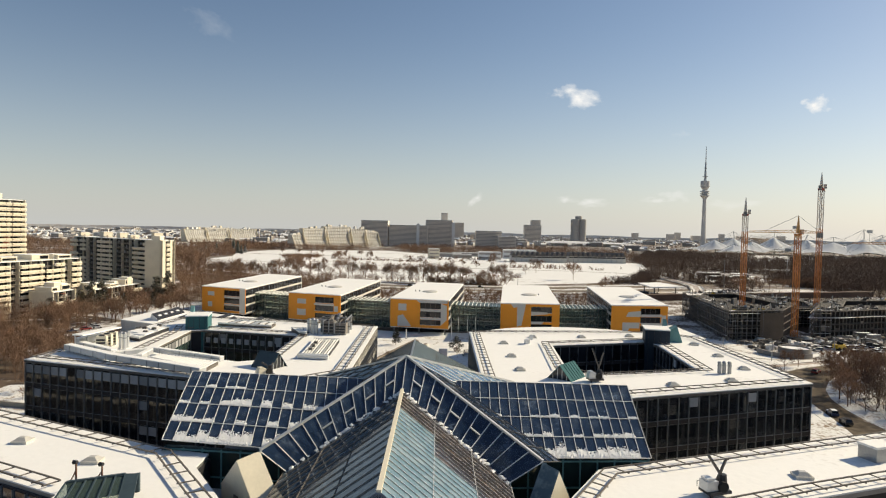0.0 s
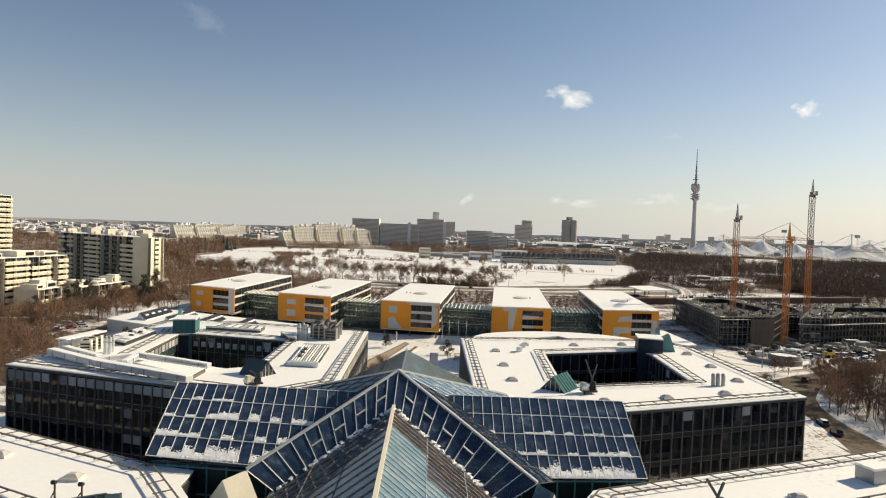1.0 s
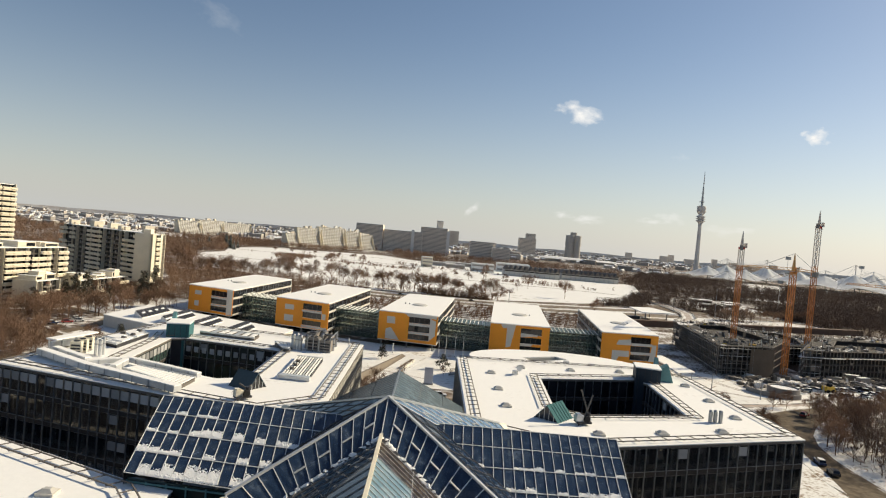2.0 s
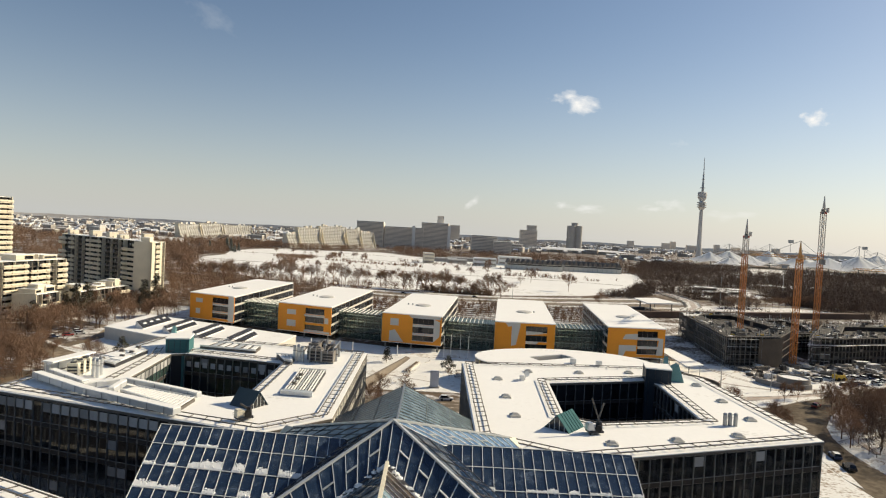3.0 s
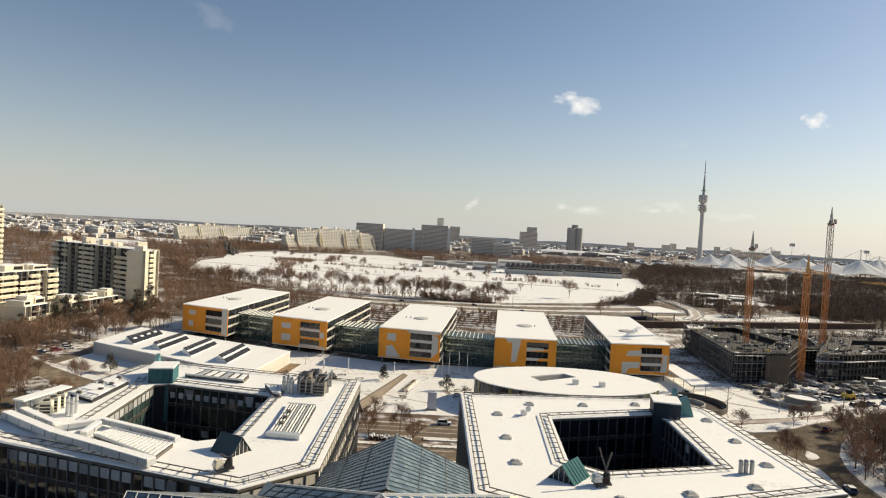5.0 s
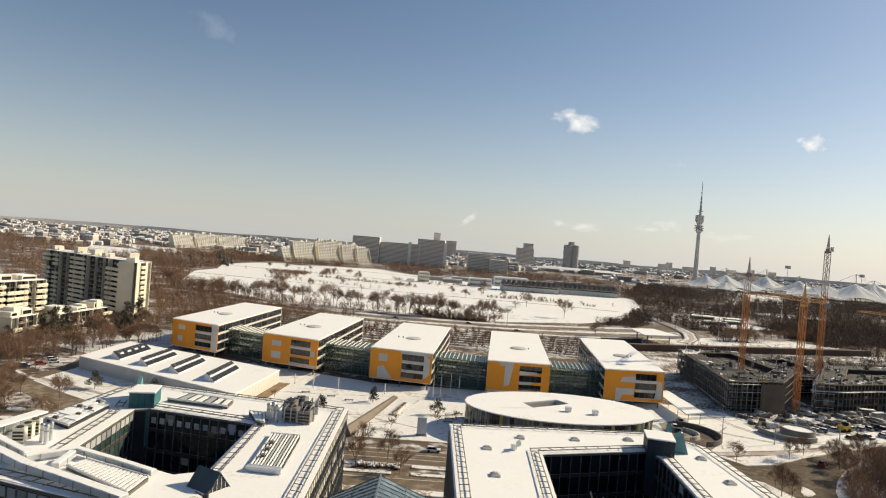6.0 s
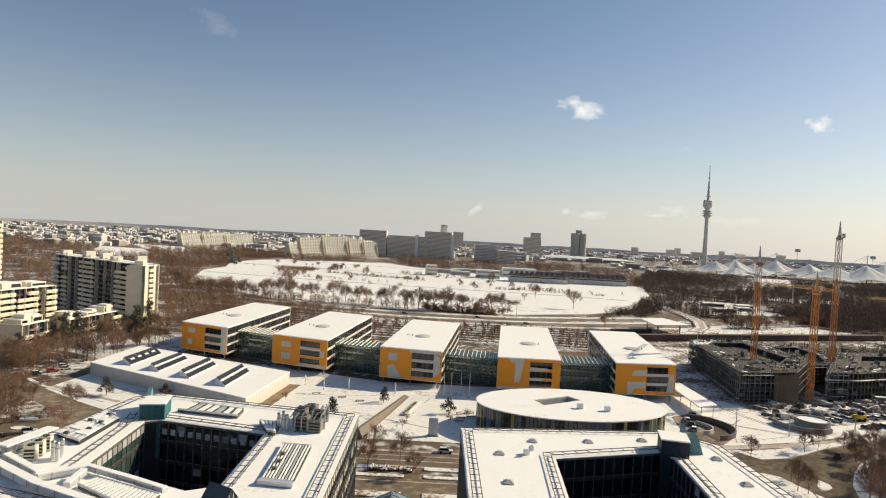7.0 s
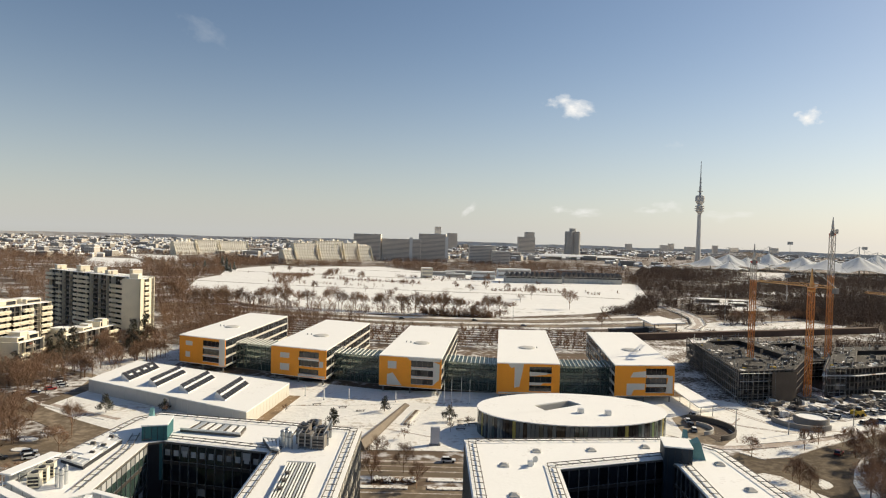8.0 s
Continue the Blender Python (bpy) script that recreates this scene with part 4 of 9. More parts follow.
def school_wing(index):
    fl, fr, dd = WINGS[index]
    at = place(fl, fr, dd)
    W, D = math.dist(fl, fr), Vector(dd).length
    H = TOP - LOW
    ob = thing("school_wing", (fl[0], fl[1], 0), "orange-fronted school wing on stilts with a snowy roof", "school building", "row of school wings")

    def cuboid(s, u0, u1, v0, v1, z0, z1):
        return s.hexa([at(u0, v0, z0), at(u1, v0, z0), at(u1, v1, z0), at(u0, v1, z0)], [at(u0, v0, z1), at(u1, v0, z1), at(u1, v1, z1), at(u0, v1, z1)])

    part("core", cuboid(Solid(), 0.5, W - 0.5, 0.5, D - 0.3, LOW, TOP - 0.4), DARK, ob)
    part("roof", cuboid(Solid(), -0.1, W + 0.1, -0.1, D + 0.1, TOP - 0.35, TOP + 0.05), ROOF_SNOW, ob, "flat roof under smooth snow")
    part("soffit", cuboid(Solid(), 0.1, W - 0.1, 0.1, D - 0.1, LOW - 0.25, LOW), WHITE, ob)
    part("rear_frame", cuboid(Solid(), -0.1, W + 0.1, D - 0.3, D + 0.1, LOW - 0.2, TOP - 0.36), WHITE, ob)
    # front skin with three window openings
    w0, w1 = 0.515 * W, 0.87 * W
    rows = [(0.115, 0.335), (0.42, 0.635), (0.715, 0.905)]
    part("front_panel", cuboid(Solid(), 0, w0, 0, 0.5, LOW, TOP - 0.36), ORANGE, ob, "orange clad front")
    part("front_panel", cuboid(Solid(), w1, W, 0, 0.5, LOW, TOP - 0.36), ORANGE, ob, "orange clad front")
    zs = [TOP - 0.36] + [z for a, b in rows for z in (TOP - a * H, TOP - b * H)] + [LOW]
    for k in range(0, len(zs), 2):
        part("front_band", cuboid(Solid(), w0, w1, 0, 0.5, zs[k + 1], zs[k]), ORANGE, ob, "orange clad front")
    for a, b in rows:
        z0, z1 = TOP - b * H, TOP - a * H
        win = part("window", cuboid(Solid(), w0, w1, 0.42, 0.47, z0, z1), PANE, ob)
        for k in range(1, 4):
            u = w0 + (w1 - w0) * k / 4
            part("frame", cuboid(Solid(), u - 0.05, u + 0.05, 0.34, 0.42, z0, z1), RAIL, win)
        part("sill", cuboid(Solid(), w0, w1, 0.05, 0.42, z0 - 0.02, z0 + 0.1), WHITE, win)
    for motif in MOTIFS[index]:
        pts = [(u * W, TOP - f * H) for u, f in motif]
        part("cladding_motif", Solid().hexa([at(u, 0.01, min(z, TOP - 0.4)) for u, z in pts], [at(u, -0.05, min(z, TOP - 0.4)) for u, z in pts]), GREYPANEL, ob, "light grey cladding motif")
    # long sides: white bands between dark ribbon windows
    for u0, u1 in ((-0.12, 0.5), (W - 0.5, W + 0.12)):
        for k in range(4):
            z = LOW + k * (H - 0.4) / 3
            part("side_band", cuboid(Solid(), u0, u1, 0.5, D - 0.3, z - (0.2 if k else 0.2), min(z + (0.75 if k < 3 else 0.0), TOP - 0.36)), PALE, ob)
        for k in range(3):
            z = LOW + k * (H - 0.4) / 3 + 0.75
            part("ribbon_window", cuboid(Solid(), u0 + (0.2 if u0 < 0 else 0), u1 - (0 if u0 < 0 else 0.2), 0.5, D - 0.3, z, z + 2.9), PANE, ob)
            joined = Solid()
            away = (u0 < 0) == (index < 3)
            for j in range(1, 11):
                v = 0.5 + (D - 0.8) * j / 11
                cuboid(joined, u0, u1, v - 0.08, v + 0.08, z, z + 2.9)
                if not away:
                    part("side_mullion", joined, STEEL, ob)
                    joined = Solid()
            if away:
                tagged(part("side_mullions", joined, STEEL, ob), kind="stuff")
    for u in (1.6, W * 0.5, W - 1.6):
        for v in (1.2, 12, 26, 40, 54, 68, D - 2):
            p = at(u, v, 0)
            part("stilt", Solid().tube(p, (p.x, p.y, LOW - 0.2), 0.28, 0.28, 10), CONCRETE, ob)
    part("ground_storey", cuboid(Solid(), 4, W - 4, 9, D - 2, 0, LOW - 0.25), PANE, ob)
    # roof light and vents
    c = at(W * 0.52, D * 0.38, TOP + 0.05)
    dome = Solid()
    for r0, r1, z0, z1 in ((3.6, 3.6, 0, 0.3), (3.6, 2.9, 0.3, 0.55), (2.9, 1.2, 0.55, 0.75)):
        dome.tube(c + Vector((0, 0, z0)), c + Vector((0, 0, z1)), r0, r1, 24)
    part("roof_light", dome, GREYPANEL, ob, "flat round roof light")
    for k in range(2):
        v = at(W * (0.62 + 0.08 * k) if index > 2 else W * (0.32 - 0.08 * k), D * 0.38, TOP + 0.05)
        part("roof_vent", Solid().tube(v, v + Vector((0, 0, 0.7)), 0.3, 0.25, 8), STEEL, ob)
    return at, W, D


placed = [school_wing(k) for k in range(5)]
for k in range(4):
    at0, W0, D0 = placed[k]
    at1, W1, D1 = placed[k + 1]
    v0, v1, hl = 12.0, 26.0, 11.6
    a, b, c, d = at0(W0 + 0.2, v0, 0), at1(-0.2, v0, 0), at1(-0.2, v1, 0), at0(W0 + 0.2, v1, 0)
    ob = thing("glass_link", tuple(a), "glazed link hall between two school wings", "school building", "glazed link halls")
    part("floor_slab", Solid().prism([tuple(p.xy) for p in (a, b, c, d)], 0, 0.3), CONCRETE, ob)
    for z in (3.3, 6.1, 8.9):
        part("gallery", Solid().prism([tuple(a.lerp(d, f).lerp(b.lerp(c, f), g).xy) for f, g in ((0.35, 0.02), (0.35, 0.98), (1.0, 0.98), (1.0, 0.02))], z - 0.25, z), WHITE, ob)
        part("balustrade", Solid().beam(a.lerp(d, 0.34) + Vector((0, 0, z + 0.5)), b.lerp(c, 0.34) + Vector((0, 0, z + 0.5)), 0.06, 1.0), STEEL, ob)
    part("stair", Solid().beam(a.lerp(d, 0.2).lerp(b.lerp(c, 0.2), 0.2) + Vector((0, 0, 0.4)), a.lerp(d, 0.2).lerp(b.lerp(c, 0.2), 0.75) + Vector((0, 0, 6.2)), 2.0, 0.4), PALE, ob)
    for g in (0.15, 0.5, 0.85):
        e = a.lerp(d, 0.3).lerp(b.lerp(c, 0.3), g)
        part("column", Solid().tube(e, e + Vector((0, 0, hl)), 0.2, 0.2, 8), WHITE, ob)
    part("rear_wall", Solid().hexa([c, d, d + Vector((0, -0.2, 0)), c + Vector((0, -0.2, 0))], [p + Vector((0, 0, hl)) for p in (c, d, d + Vector((0, -0.2, 0)), c + Vector((0, -0.2, 0)))]), LINKGLASS, ob).visible_shadow = False
    for i in range(1, 10):
        e = c.lerp(d, i / 10)
        part("rear_mullion", Solid().beam(e, e + Vector((0, 0, hl)), 0.14, 0.2, (1, 0, 0)), RAIL, ob)
    rng = random.Random(40 + k)
    n = 12
    rowsz = [0.3, 3.4, 6.2, 9.0, hl]
    for i in range(n):
        for r in range(4):
            p, q = a.lerp(b, i / n), a.lerp(b, (i + 1) / n)
            s = Solid().hexa([p + Vector((0, 0, rowsz[r])), q + Vector((0, 0, rowsz[r])), q + Vector((0, 0.08, rowsz[r])), p + Vector((0, 0.08, rowsz[r]))],
                             [p + Vector((0, 0, rowsz[r + 1])), q + Vector((0, 0, rowsz[r + 1])), q + Vector((0, 0.08, rowsz[r + 1])), p + Vector((0, 0.08, rowsz[r + 1]))])
            part("pane", s, LINKGLASS, ob).visible_shadow = False
    for i in range(n + 1):
        p = a.lerp(b, i / n) - Vector((0, 0.15, 0))
        part("mullion", Solid().beam(p, p + Vector((0, 0, hl)), 0.1, 0.18, (1, 0, 0)), RAIL, ob)
        q = d.lerp(c, i / n)
        part("roof_rib", Solid().beam(p + Vector((0, -0.6, hl + 0.35)), q + Vector((0, 0, hl + 0.35)), 0.2, 0.3), WHITE, ob)
    for z in rowsz[1:]:
        part("transom", Solid().beam(a + Vector((0, -0.12, z)), b + Vector((0, -0.12, z)), 0.12, 0.14), RAIL, ob)
    part("roof", Solid().prism([tuple(p.xy) for p in (a, b, c, d)], hl, hl + 0.12), LINKGLASS, ob).visible_shadow = False


# ---- sports hall ----
HALL = [(-132.7, 260.8), (-60.6, 222.1), (-56.1, 262.6), (-131.0, 297.0)]
HZ = 5.0
hall = thing("sports_hall", (-95, 260, 0), "low pale sports hall with sawtooth skylights on snow", "sports hall")
part("core", Solid().prism(inset(HALL, 0.3), 0, HZ - 0.3), CONCRETE, hall)
part("roof", Solid().prism(inset(HALL, -0.12), HZ - 0.3, HZ), ROOF_SNOW, hall, "flat roof under smooth snow")
for k in range(4):
    p, q = HALL[k], HALL[(k + 1) % 4]
    n = round(math.dist(p, q) / 3.0)
    w = math.dist(p, q) / n
    me = Solid().box(0.04, w - 0.04, 0.0, 0.3, 0, HZ - 0.3).mesh("wall_panel")
    me.materials.append(PALE)
    base = frame_at(p, q)
    for i in range(n):
        piece("wall_panel", me, base @ Matrix.Translation((w * i, 0, 0)), hall)
hx, hy = (Vector(HALL[1]) - Vector(HALL[0])), Vector((2.0, 37.0))
for f in (0.16, 0.355, 0.555, 0.775):
    o = Vector(HALL[0]) + hx * f + hy * 0.17
    e1, e2 = hx.normalized() * 5.5, hy * 0.64

    def v3(p, z):
        return Vector((p.x, p.y, z))

    sky_light = thing("sawtooth_skylight", (o.x, o.y, HZ), "dark glazed sawtooth skylight dusted with snow", "skylight", "skylights on the sports hall")
    part("curb", Solid().hexa([v3(o, HZ), v3(o + e1, HZ), v3(o + e1 + e2, HZ), v3(o + e2, HZ)], [v3(o, HZ + 0.35), v3(o + e1, HZ + 0.35), v3(o + e1 + e2, HZ + 0.35), v3(o + e2, HZ + 0.35)]), WHITE, sky_light)
    part("body", Solid().hexa([v3(o + e1 * 0.04, HZ + 0.35), v3(o + e1 * 0.97, HZ + 0.35), v3(o + e1 * 0.2, HZ + 2.6)], [v3(o + e1 * 0.04 + e2, HZ + 0.35), v3(o + e1 * 0.97 + e2, HZ + 0.35), v3(o + e1 * 0.2 + e2, HZ + 2.6)]), WHITE, sky_light)
    for i in range(9):
        a, b = e2 * (i / 9 + 0.006), e2 * ((i + 1) / 9 - 0.006)
        lo, hi = o + e1 * 1.0, o + e1 * 0.2
        quad = [v3(hi + a, HZ + 2.68), v3(hi + b, HZ + 2.68), v3(lo + b, HZ + 0.43), v3(lo + a, HZ + 0.43)]
        part("pane", Solid().slab(quad, 0.08), DARK, sky_light)
        if i % 2 or f > 0.3:
            q2 = [quad[0].lerp(quad[3], 0.42), quad[1].lerp(quad[2], 0.40), quad[1].lerp(quad[2], 0.60), quad[0].lerp(quad[3], 0.56)]
            drift = Solid().slab([p + Vector((0, 0, 0.14)) for p in q2], 0.12)
            part("snow_patch", drift, SNOW, sky_light)


# ---- oval building ----
OC, OA, OB, OT, OZ = Vector((45.4, 223.6)), 30.8, 19.2, radians(3), 8.4


def oval(t, k=1.0, d=0.0):
    c, s = (OA * k + d) * math.cos(t), (OB * k + d) * math.sin(t)
    return (OC.x + c * math.cos(OT) - s * math.sin(OT), OC.y + c * math.sin(OT) + s * math.cos(OT))


COURT = [(33.4, 225.8), (36.2, 219.9), (49.9, 228.7), (46.3, 233.4)]
pavilion = thing("oval_pavilion", (OC.x, OC.y, 0), "oval pavilion with coloured glass strips and snowy roof", "pavilion")
N = 96
part("core", Solid().prism([oval(math.tau * k / N, 1, -0.4) for k in range(N)], 0, OZ - 2.2), DARK, pavilion)
rim, hole = [], []
for q in range(4):
    c0, c1 = COURT[q], COURT[(q + 1) % 4]
    ang0, ang1 = [math.atan2(-(math.sin(OT)) * (c[0] - OC.x) + math.cos(OT) * (c[1] - OC.y), math.cos(OT) * (c[0] - OC.x) + math.sin(OT) * (c[1] - OC.y)) for c in (c0, c1)]
    while ang1 < ang0:
        ang1 += math.tau
    steps = max(4, round((ang1 - ang0) / math.tau * N))
    for i in range(steps):
        t0, t1 = ang0 + (ang1 - ang0) * i / steps, ang0 + (ang1 - ang0) * (i + 1) / steps
        i0, i1 = Vector(c0).lerp(Vector(c1), i / steps), Vector(c0).lerp(Vector(c1), (i + 1) / steps)
        rim.append(oval(t0, 1, 0.3))
        hole.append(tuple(i0))
part("roof", Solid().ring(rim, hole, OZ - 0.3, OZ), ROOF_SNOW, pavilion, "oval flat roof under smooth snow")
for q in range(4):
    c0, c1 = COURT[q], COURT[(q + 1) % 4]
    part("court_wall", Solid().beam((*c0, OZ - 1.3), (*c1, OZ - 1.3), 0.3, 1.9), PALE, pavilion)
FROST = surface("frosted_glass", (0.13, 0.15, 0.15), 0.15, 0.15, 0.4, 2.0, 0.03, rand=0.3)
TINTS = [FROST] * 6 + [GREENPANE] * 4 + [PANE] * 7 + [surface("green_strip", (0.14, 0.2, 0.08), 0.3, 0.1, 0.5, 3, 0.02), surface("yellow_strip", (0.36, 0.31, 0.09), 0.3, 0.1, 0.5, 3, 0.02)]
rng = random.Random(77)
for k in range(144):
    p, q = oval(math.tau * k / 144), oval(math.tau * (k + 0.88) / 144)
    s = Solid().beam(((p[0]), p[1], OZ / 2 + 0.1), (q[0], q[1], OZ / 2 + 0.1), 0.2, OZ - 0.9)
    part("facade_strip", s, rng.choice(TINTS), pavilion)
for u, v in ((0.06, -0.28), (0.33, -0.36)):
    p = Vector((OC.x + u * OA, OC.y + v * OB, OZ))
    part("roof_unit", Solid().box(p.x - 0.9, p.x + 0.9, p.y - 0.7, p.y + 0.7, OZ, OZ + 1.5), LIGHTSTEEL, pavilion)


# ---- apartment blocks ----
# back walls of the flats, coloured dark to carry the shade of the recesses
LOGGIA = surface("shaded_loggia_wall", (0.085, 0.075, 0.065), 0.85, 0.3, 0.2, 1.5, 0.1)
AWNINGS = [surface(nm, c, 0.85, 0.12, 0.5, 3.0, 0.05) for nm, c in (("rust_awning", (0.22, 0.07, 0.035)), ("brown_awning", (0.10, 0.065, 0.045)), ("green_awning", (0.06, 0.075, 0.04)))]


def apartment(p, q, depth, storeys, sh, label, bays, name="apartment_block", wall=BEIGE, huts=4, setback=0, gaps=0.05, seed=1):
    """A block of flats along the line p to q (outside to the right). bays: (share of the length, how far the front stands out, solid, open or blank)."""
    rng = random.Random(seed)
    length = math.dist(p, q)
    base = frame_at(p, q)
    ob = thing(name, (*p, 0), label, "apartment block", "housing estate")

    def cub(x0, x1, y0, y1, a, b):
        s = Solid().box(x0, x1, y0, y1, a, b)
        s.v = [tuple(base @ Vector(v)) for v in s.v]
        return s

    H = storeys * sh
    back = 1.5
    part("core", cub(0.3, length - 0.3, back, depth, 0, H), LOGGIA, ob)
    part("rear_wall", cub(0.1, length - 0.1, depth, depth + 0.3, 0, H + 0.4), wall, ob)
    for x in (0, length - 0.35):
        part("end_wall", cub(x, x + 0.35, -0.3, depth, 0, H + 0.5), wall, ob)
    part("roof", cub(0.35, length - 0.35, 0.2, depth, H, H + 0.3), ROOF_SNOW, ob, "flat roof with snow")
    total, x, made = sum(b[0] for b in bays), 0.0, {}
    for i, (share, out, kind) in enumerate(bays):
        w = length * share / total
        key = (round(w, 2), out, kind)
        if kind == "blank":
            part("blind_wall", cub(x, x + w, -out, back, 0, H + 0.4), wall, ob)
        else:
            if key not in made:
                s = Solid().box(0.04, w - 0.04, -out, back, -0.14, 0.06)
                if kind == "solid":
                    s.box(0.04, w - 0.04, -out - 0.16, -out, -0.35, 1.4)
                    s.box(0.3, w * 0.46, -out - 0.55, -out - 0.16, 0.35, 1.0).box(w * 0.54, w - 0.3, -out - 0.55, -out - 0.16, 0.35, 1.0)
                else:
                    s.box(0.04, w - 0.04, -out - 0.08, -out, 0.95, 1.08)
                    for k in range(round(w / 0.8) + 1):
                        u = 0.06 + (w - 0.2) * k / round(w / 0.8)
                        s.box(u, u + 0.08, -out - 0.06, -out, 0, 0.95)
                made[key] = s.mesh("balcony")
                made[key].materials.append(wall if kind == "solid" else BEIGE_DARK)
            for k in range(storeys):
                if k == 0 or rng.random() > gaps:
                    piece("balcony", made[key], base @ Matrix.Translation((x, rng.uniform(-0.06, 0.06), sh * k)), ob)
                if rng.random() < 0.09:
                    u0 = x + w * rng.uniform(0.05, 0.4)
                    part("awning", cub(u0, u0 + w * 0.45, -out - 0.3, -out + 0.6, sh * k + 1.75, sh * k + 2.0), rng.choice(AWNINGS), ob)
        x += w
        if i + 1 < len(bays):
            both = out > 0.3 and bays[i + 1][1] > 0.3
            part("party_wall", cub(x - 0.12, x + 0.12, 0.5 if both else -max(out, bays[i + 1][1]) * 0.6, back, 0, H), wall, ob)
    win = Solid()
    n = round(length / 3.2)
    for i in range(n):
        if rng.random() < 0.9:
            win.box(length * i / n + 0.4, length * (i + 1) / n - 0.4, back - 0.06, back + 0.02, 0.3, sh - 0.45)
    me = win.mesh("window_band")
    me.materials.append(PANE)
    for k in range(storeys):
        tagged(piece("window_band", me, base @ Matrix.Translation((0, 0, sh * k)), ob), kind="stuff")
        s = Solid()
        for i in range(n):
            if rng.random() < 0.3:
                u = length * (i + rng.uniform(0.1, 0.6)) / n
                s.box(u, u + rng.uniform(0.5, 1.3), back - 0.3, back - 0.1, 0.1, rng.uniform(1.0, sh - 0.5))
        s.v = [tuple(base @ Matrix.Translation((0, 0, sh * k)) @ Vector(v)) for v in s.v]
        if s.v:
            tagged(part("curtains", s, BLIND, ob, "pale curtains and balcony clutter"), kind="stuff")
    # set-back top flats, lift huts, chimneys and railings
    for i in range(setback):
        u0 = length * (i + rng.uniform(0.05, 0.25)) / setback
        u1 = min(length - 0.4, u0 + length / setback * rng.uniform(0.5, 0.8))
        h = sh * rng.choice((0.55, 0.8, 1.0))
        part("top_flat", cub(u0, u1, 1.8, depth - 1, H + 0.3, H + h), wall, ob)
        part("top_window", cub(u0 + 0.6, u1 - 0.6, 1.72, 1.8, H + 0.7, H + h - 0.5), PANE, ob)
        part("top_snow", cub(u0 - 0.15, u1 + 0.15, 1.6, depth - 0.9, H + h, H + h + 0.2), ROOF_SNOW, ob)
    for i in range(huts):
        w = rng.uniform(3.2, 6.0)
        u0 = min(length - w - 0.3, length * (i + rng.uniform(0.05, 0.6)) / huts)
        y0, h = depth * rng.uniform(0.1, 0.35), rng.uniform(2.4, 4.6)
        part("lift_hut", cub(u0, u0 + w, y0, y0 + depth * 0.45, H + 0.3, H + h), wall, ob)
        part("hut_snow", cub(u0 - 0.1, u0 + w + 0.1, y0 - 0.1, y0 + depth * 0.45 + 0.1, H + h, H + h + 0.18), ROOF_SNOW, ob)
        part("chimney", cub(u0 + w + 0.6, u0 + w + 1.3, y0 + 1.5, y0 + 2.2, H + 0.3, H + rng.uniform(1.2, 2.4)), BEIGE_DARK, ob)
    part("roof_rail", cub(0.4, length - 0.4, 0.3, 0.38, H + 1.0, H + 1.1), STEEL, ob)
    return ob


S, O, W = "solid", "open", "blank"
apartment((-255, 437), (-173.5, 381), 13, 12, 2.87, "shaded slab of flats with staggered stacks of balconies", [(7, 2.4, S), (5, 1.0, S), (6, -0.6, O), (5, 0.6, O), (7, 1.6, S), (5, 1.4, S), (6, -0.6, O), (6, 0.2, O), (5, -0.4, O), (8, 2.2, S), (6, 2.4, S)], huts=5, gaps=0.03, seed=21)
apartment((-164.4, 370), (-164.1, 386.5), 10, 12, 2.87, "tall end tower of flats with a sunlit flank", [(4, 0.25, W), (6, 0.7, S), (3, 0.2, W), (3.5, 0.5, O)], huts=1, seed=3)
apartment((-201.5, 270), (-190, 331), 12, 9, 2.85, "long beige block of flats with sunlit balconies", [(6, 0.7, S), (5, 1.4, S), (6, 0.5, S), (4, -0.3, O), (7, 1.2, S), (6, 0.6, S), (6, 1.5, S), (5, 0.9, S), (4, 0.0, O), (6, 1.0, S)], huts=3, setback=4, gaps=0.07, seed=4)
apartment((-248, 300), (-236, 357), 16, 20, 2.8, "tall beige tower block with banded balconies", [(6, 1.2, S), (5, 0.5, S), (6, 1.4, S), (4, 0.0, O), (6, 1.2, S), (5, 0.6, S), (6, 1.0, S)], huts=3, gaps=0.02, seed=5)
apartment((-181.6, 294), (-181.0, 311), 11, 4, 2.85, "low terraced flats with snowy flat roofs", [(5, 1.4, S), (5, 0.4, O), (6, 1.0, S)], name="terrace_house", huts=2, setback=2, seed=6)
apartment((-180.2, 327), (-175.6, 367), 11, 3, 3.2, "low terraced flats with snow on stepped roofs", [(5, 1.6, S), (6, 0.4, O), (6, 1.2, S), (5, 0.2, O), (6, 1.4, S)], name="terrace_house", huts=3, setback=3, seed=7)


# ---- distance ----
def lathe(s, x, y, profile, n=20):
    """One closed turned body from a profile of radius and height."""
    i = len(s.v)
    for rad, z in profile:
        s.v += [(x + max(rad, 0.05) * math.cos(math.tau * k / n), y + max(rad, 0.05) * math.sin(math.tau * k / n), z) for k in range(n)]
    m = len(profile)
    for j in range(m - 1):
        s.f += [(i + j * n + k, i + j * n + (k + 1) % n, i + (j + 1) * n + (k + 1) % n, i + (j + 1) * n + k) for k in range(n)]
    s.f += [tuple(range(i + n - 1, i - 1, -1)), tuple(range(i + (m - 1) * n, i + m * n))]
    return s


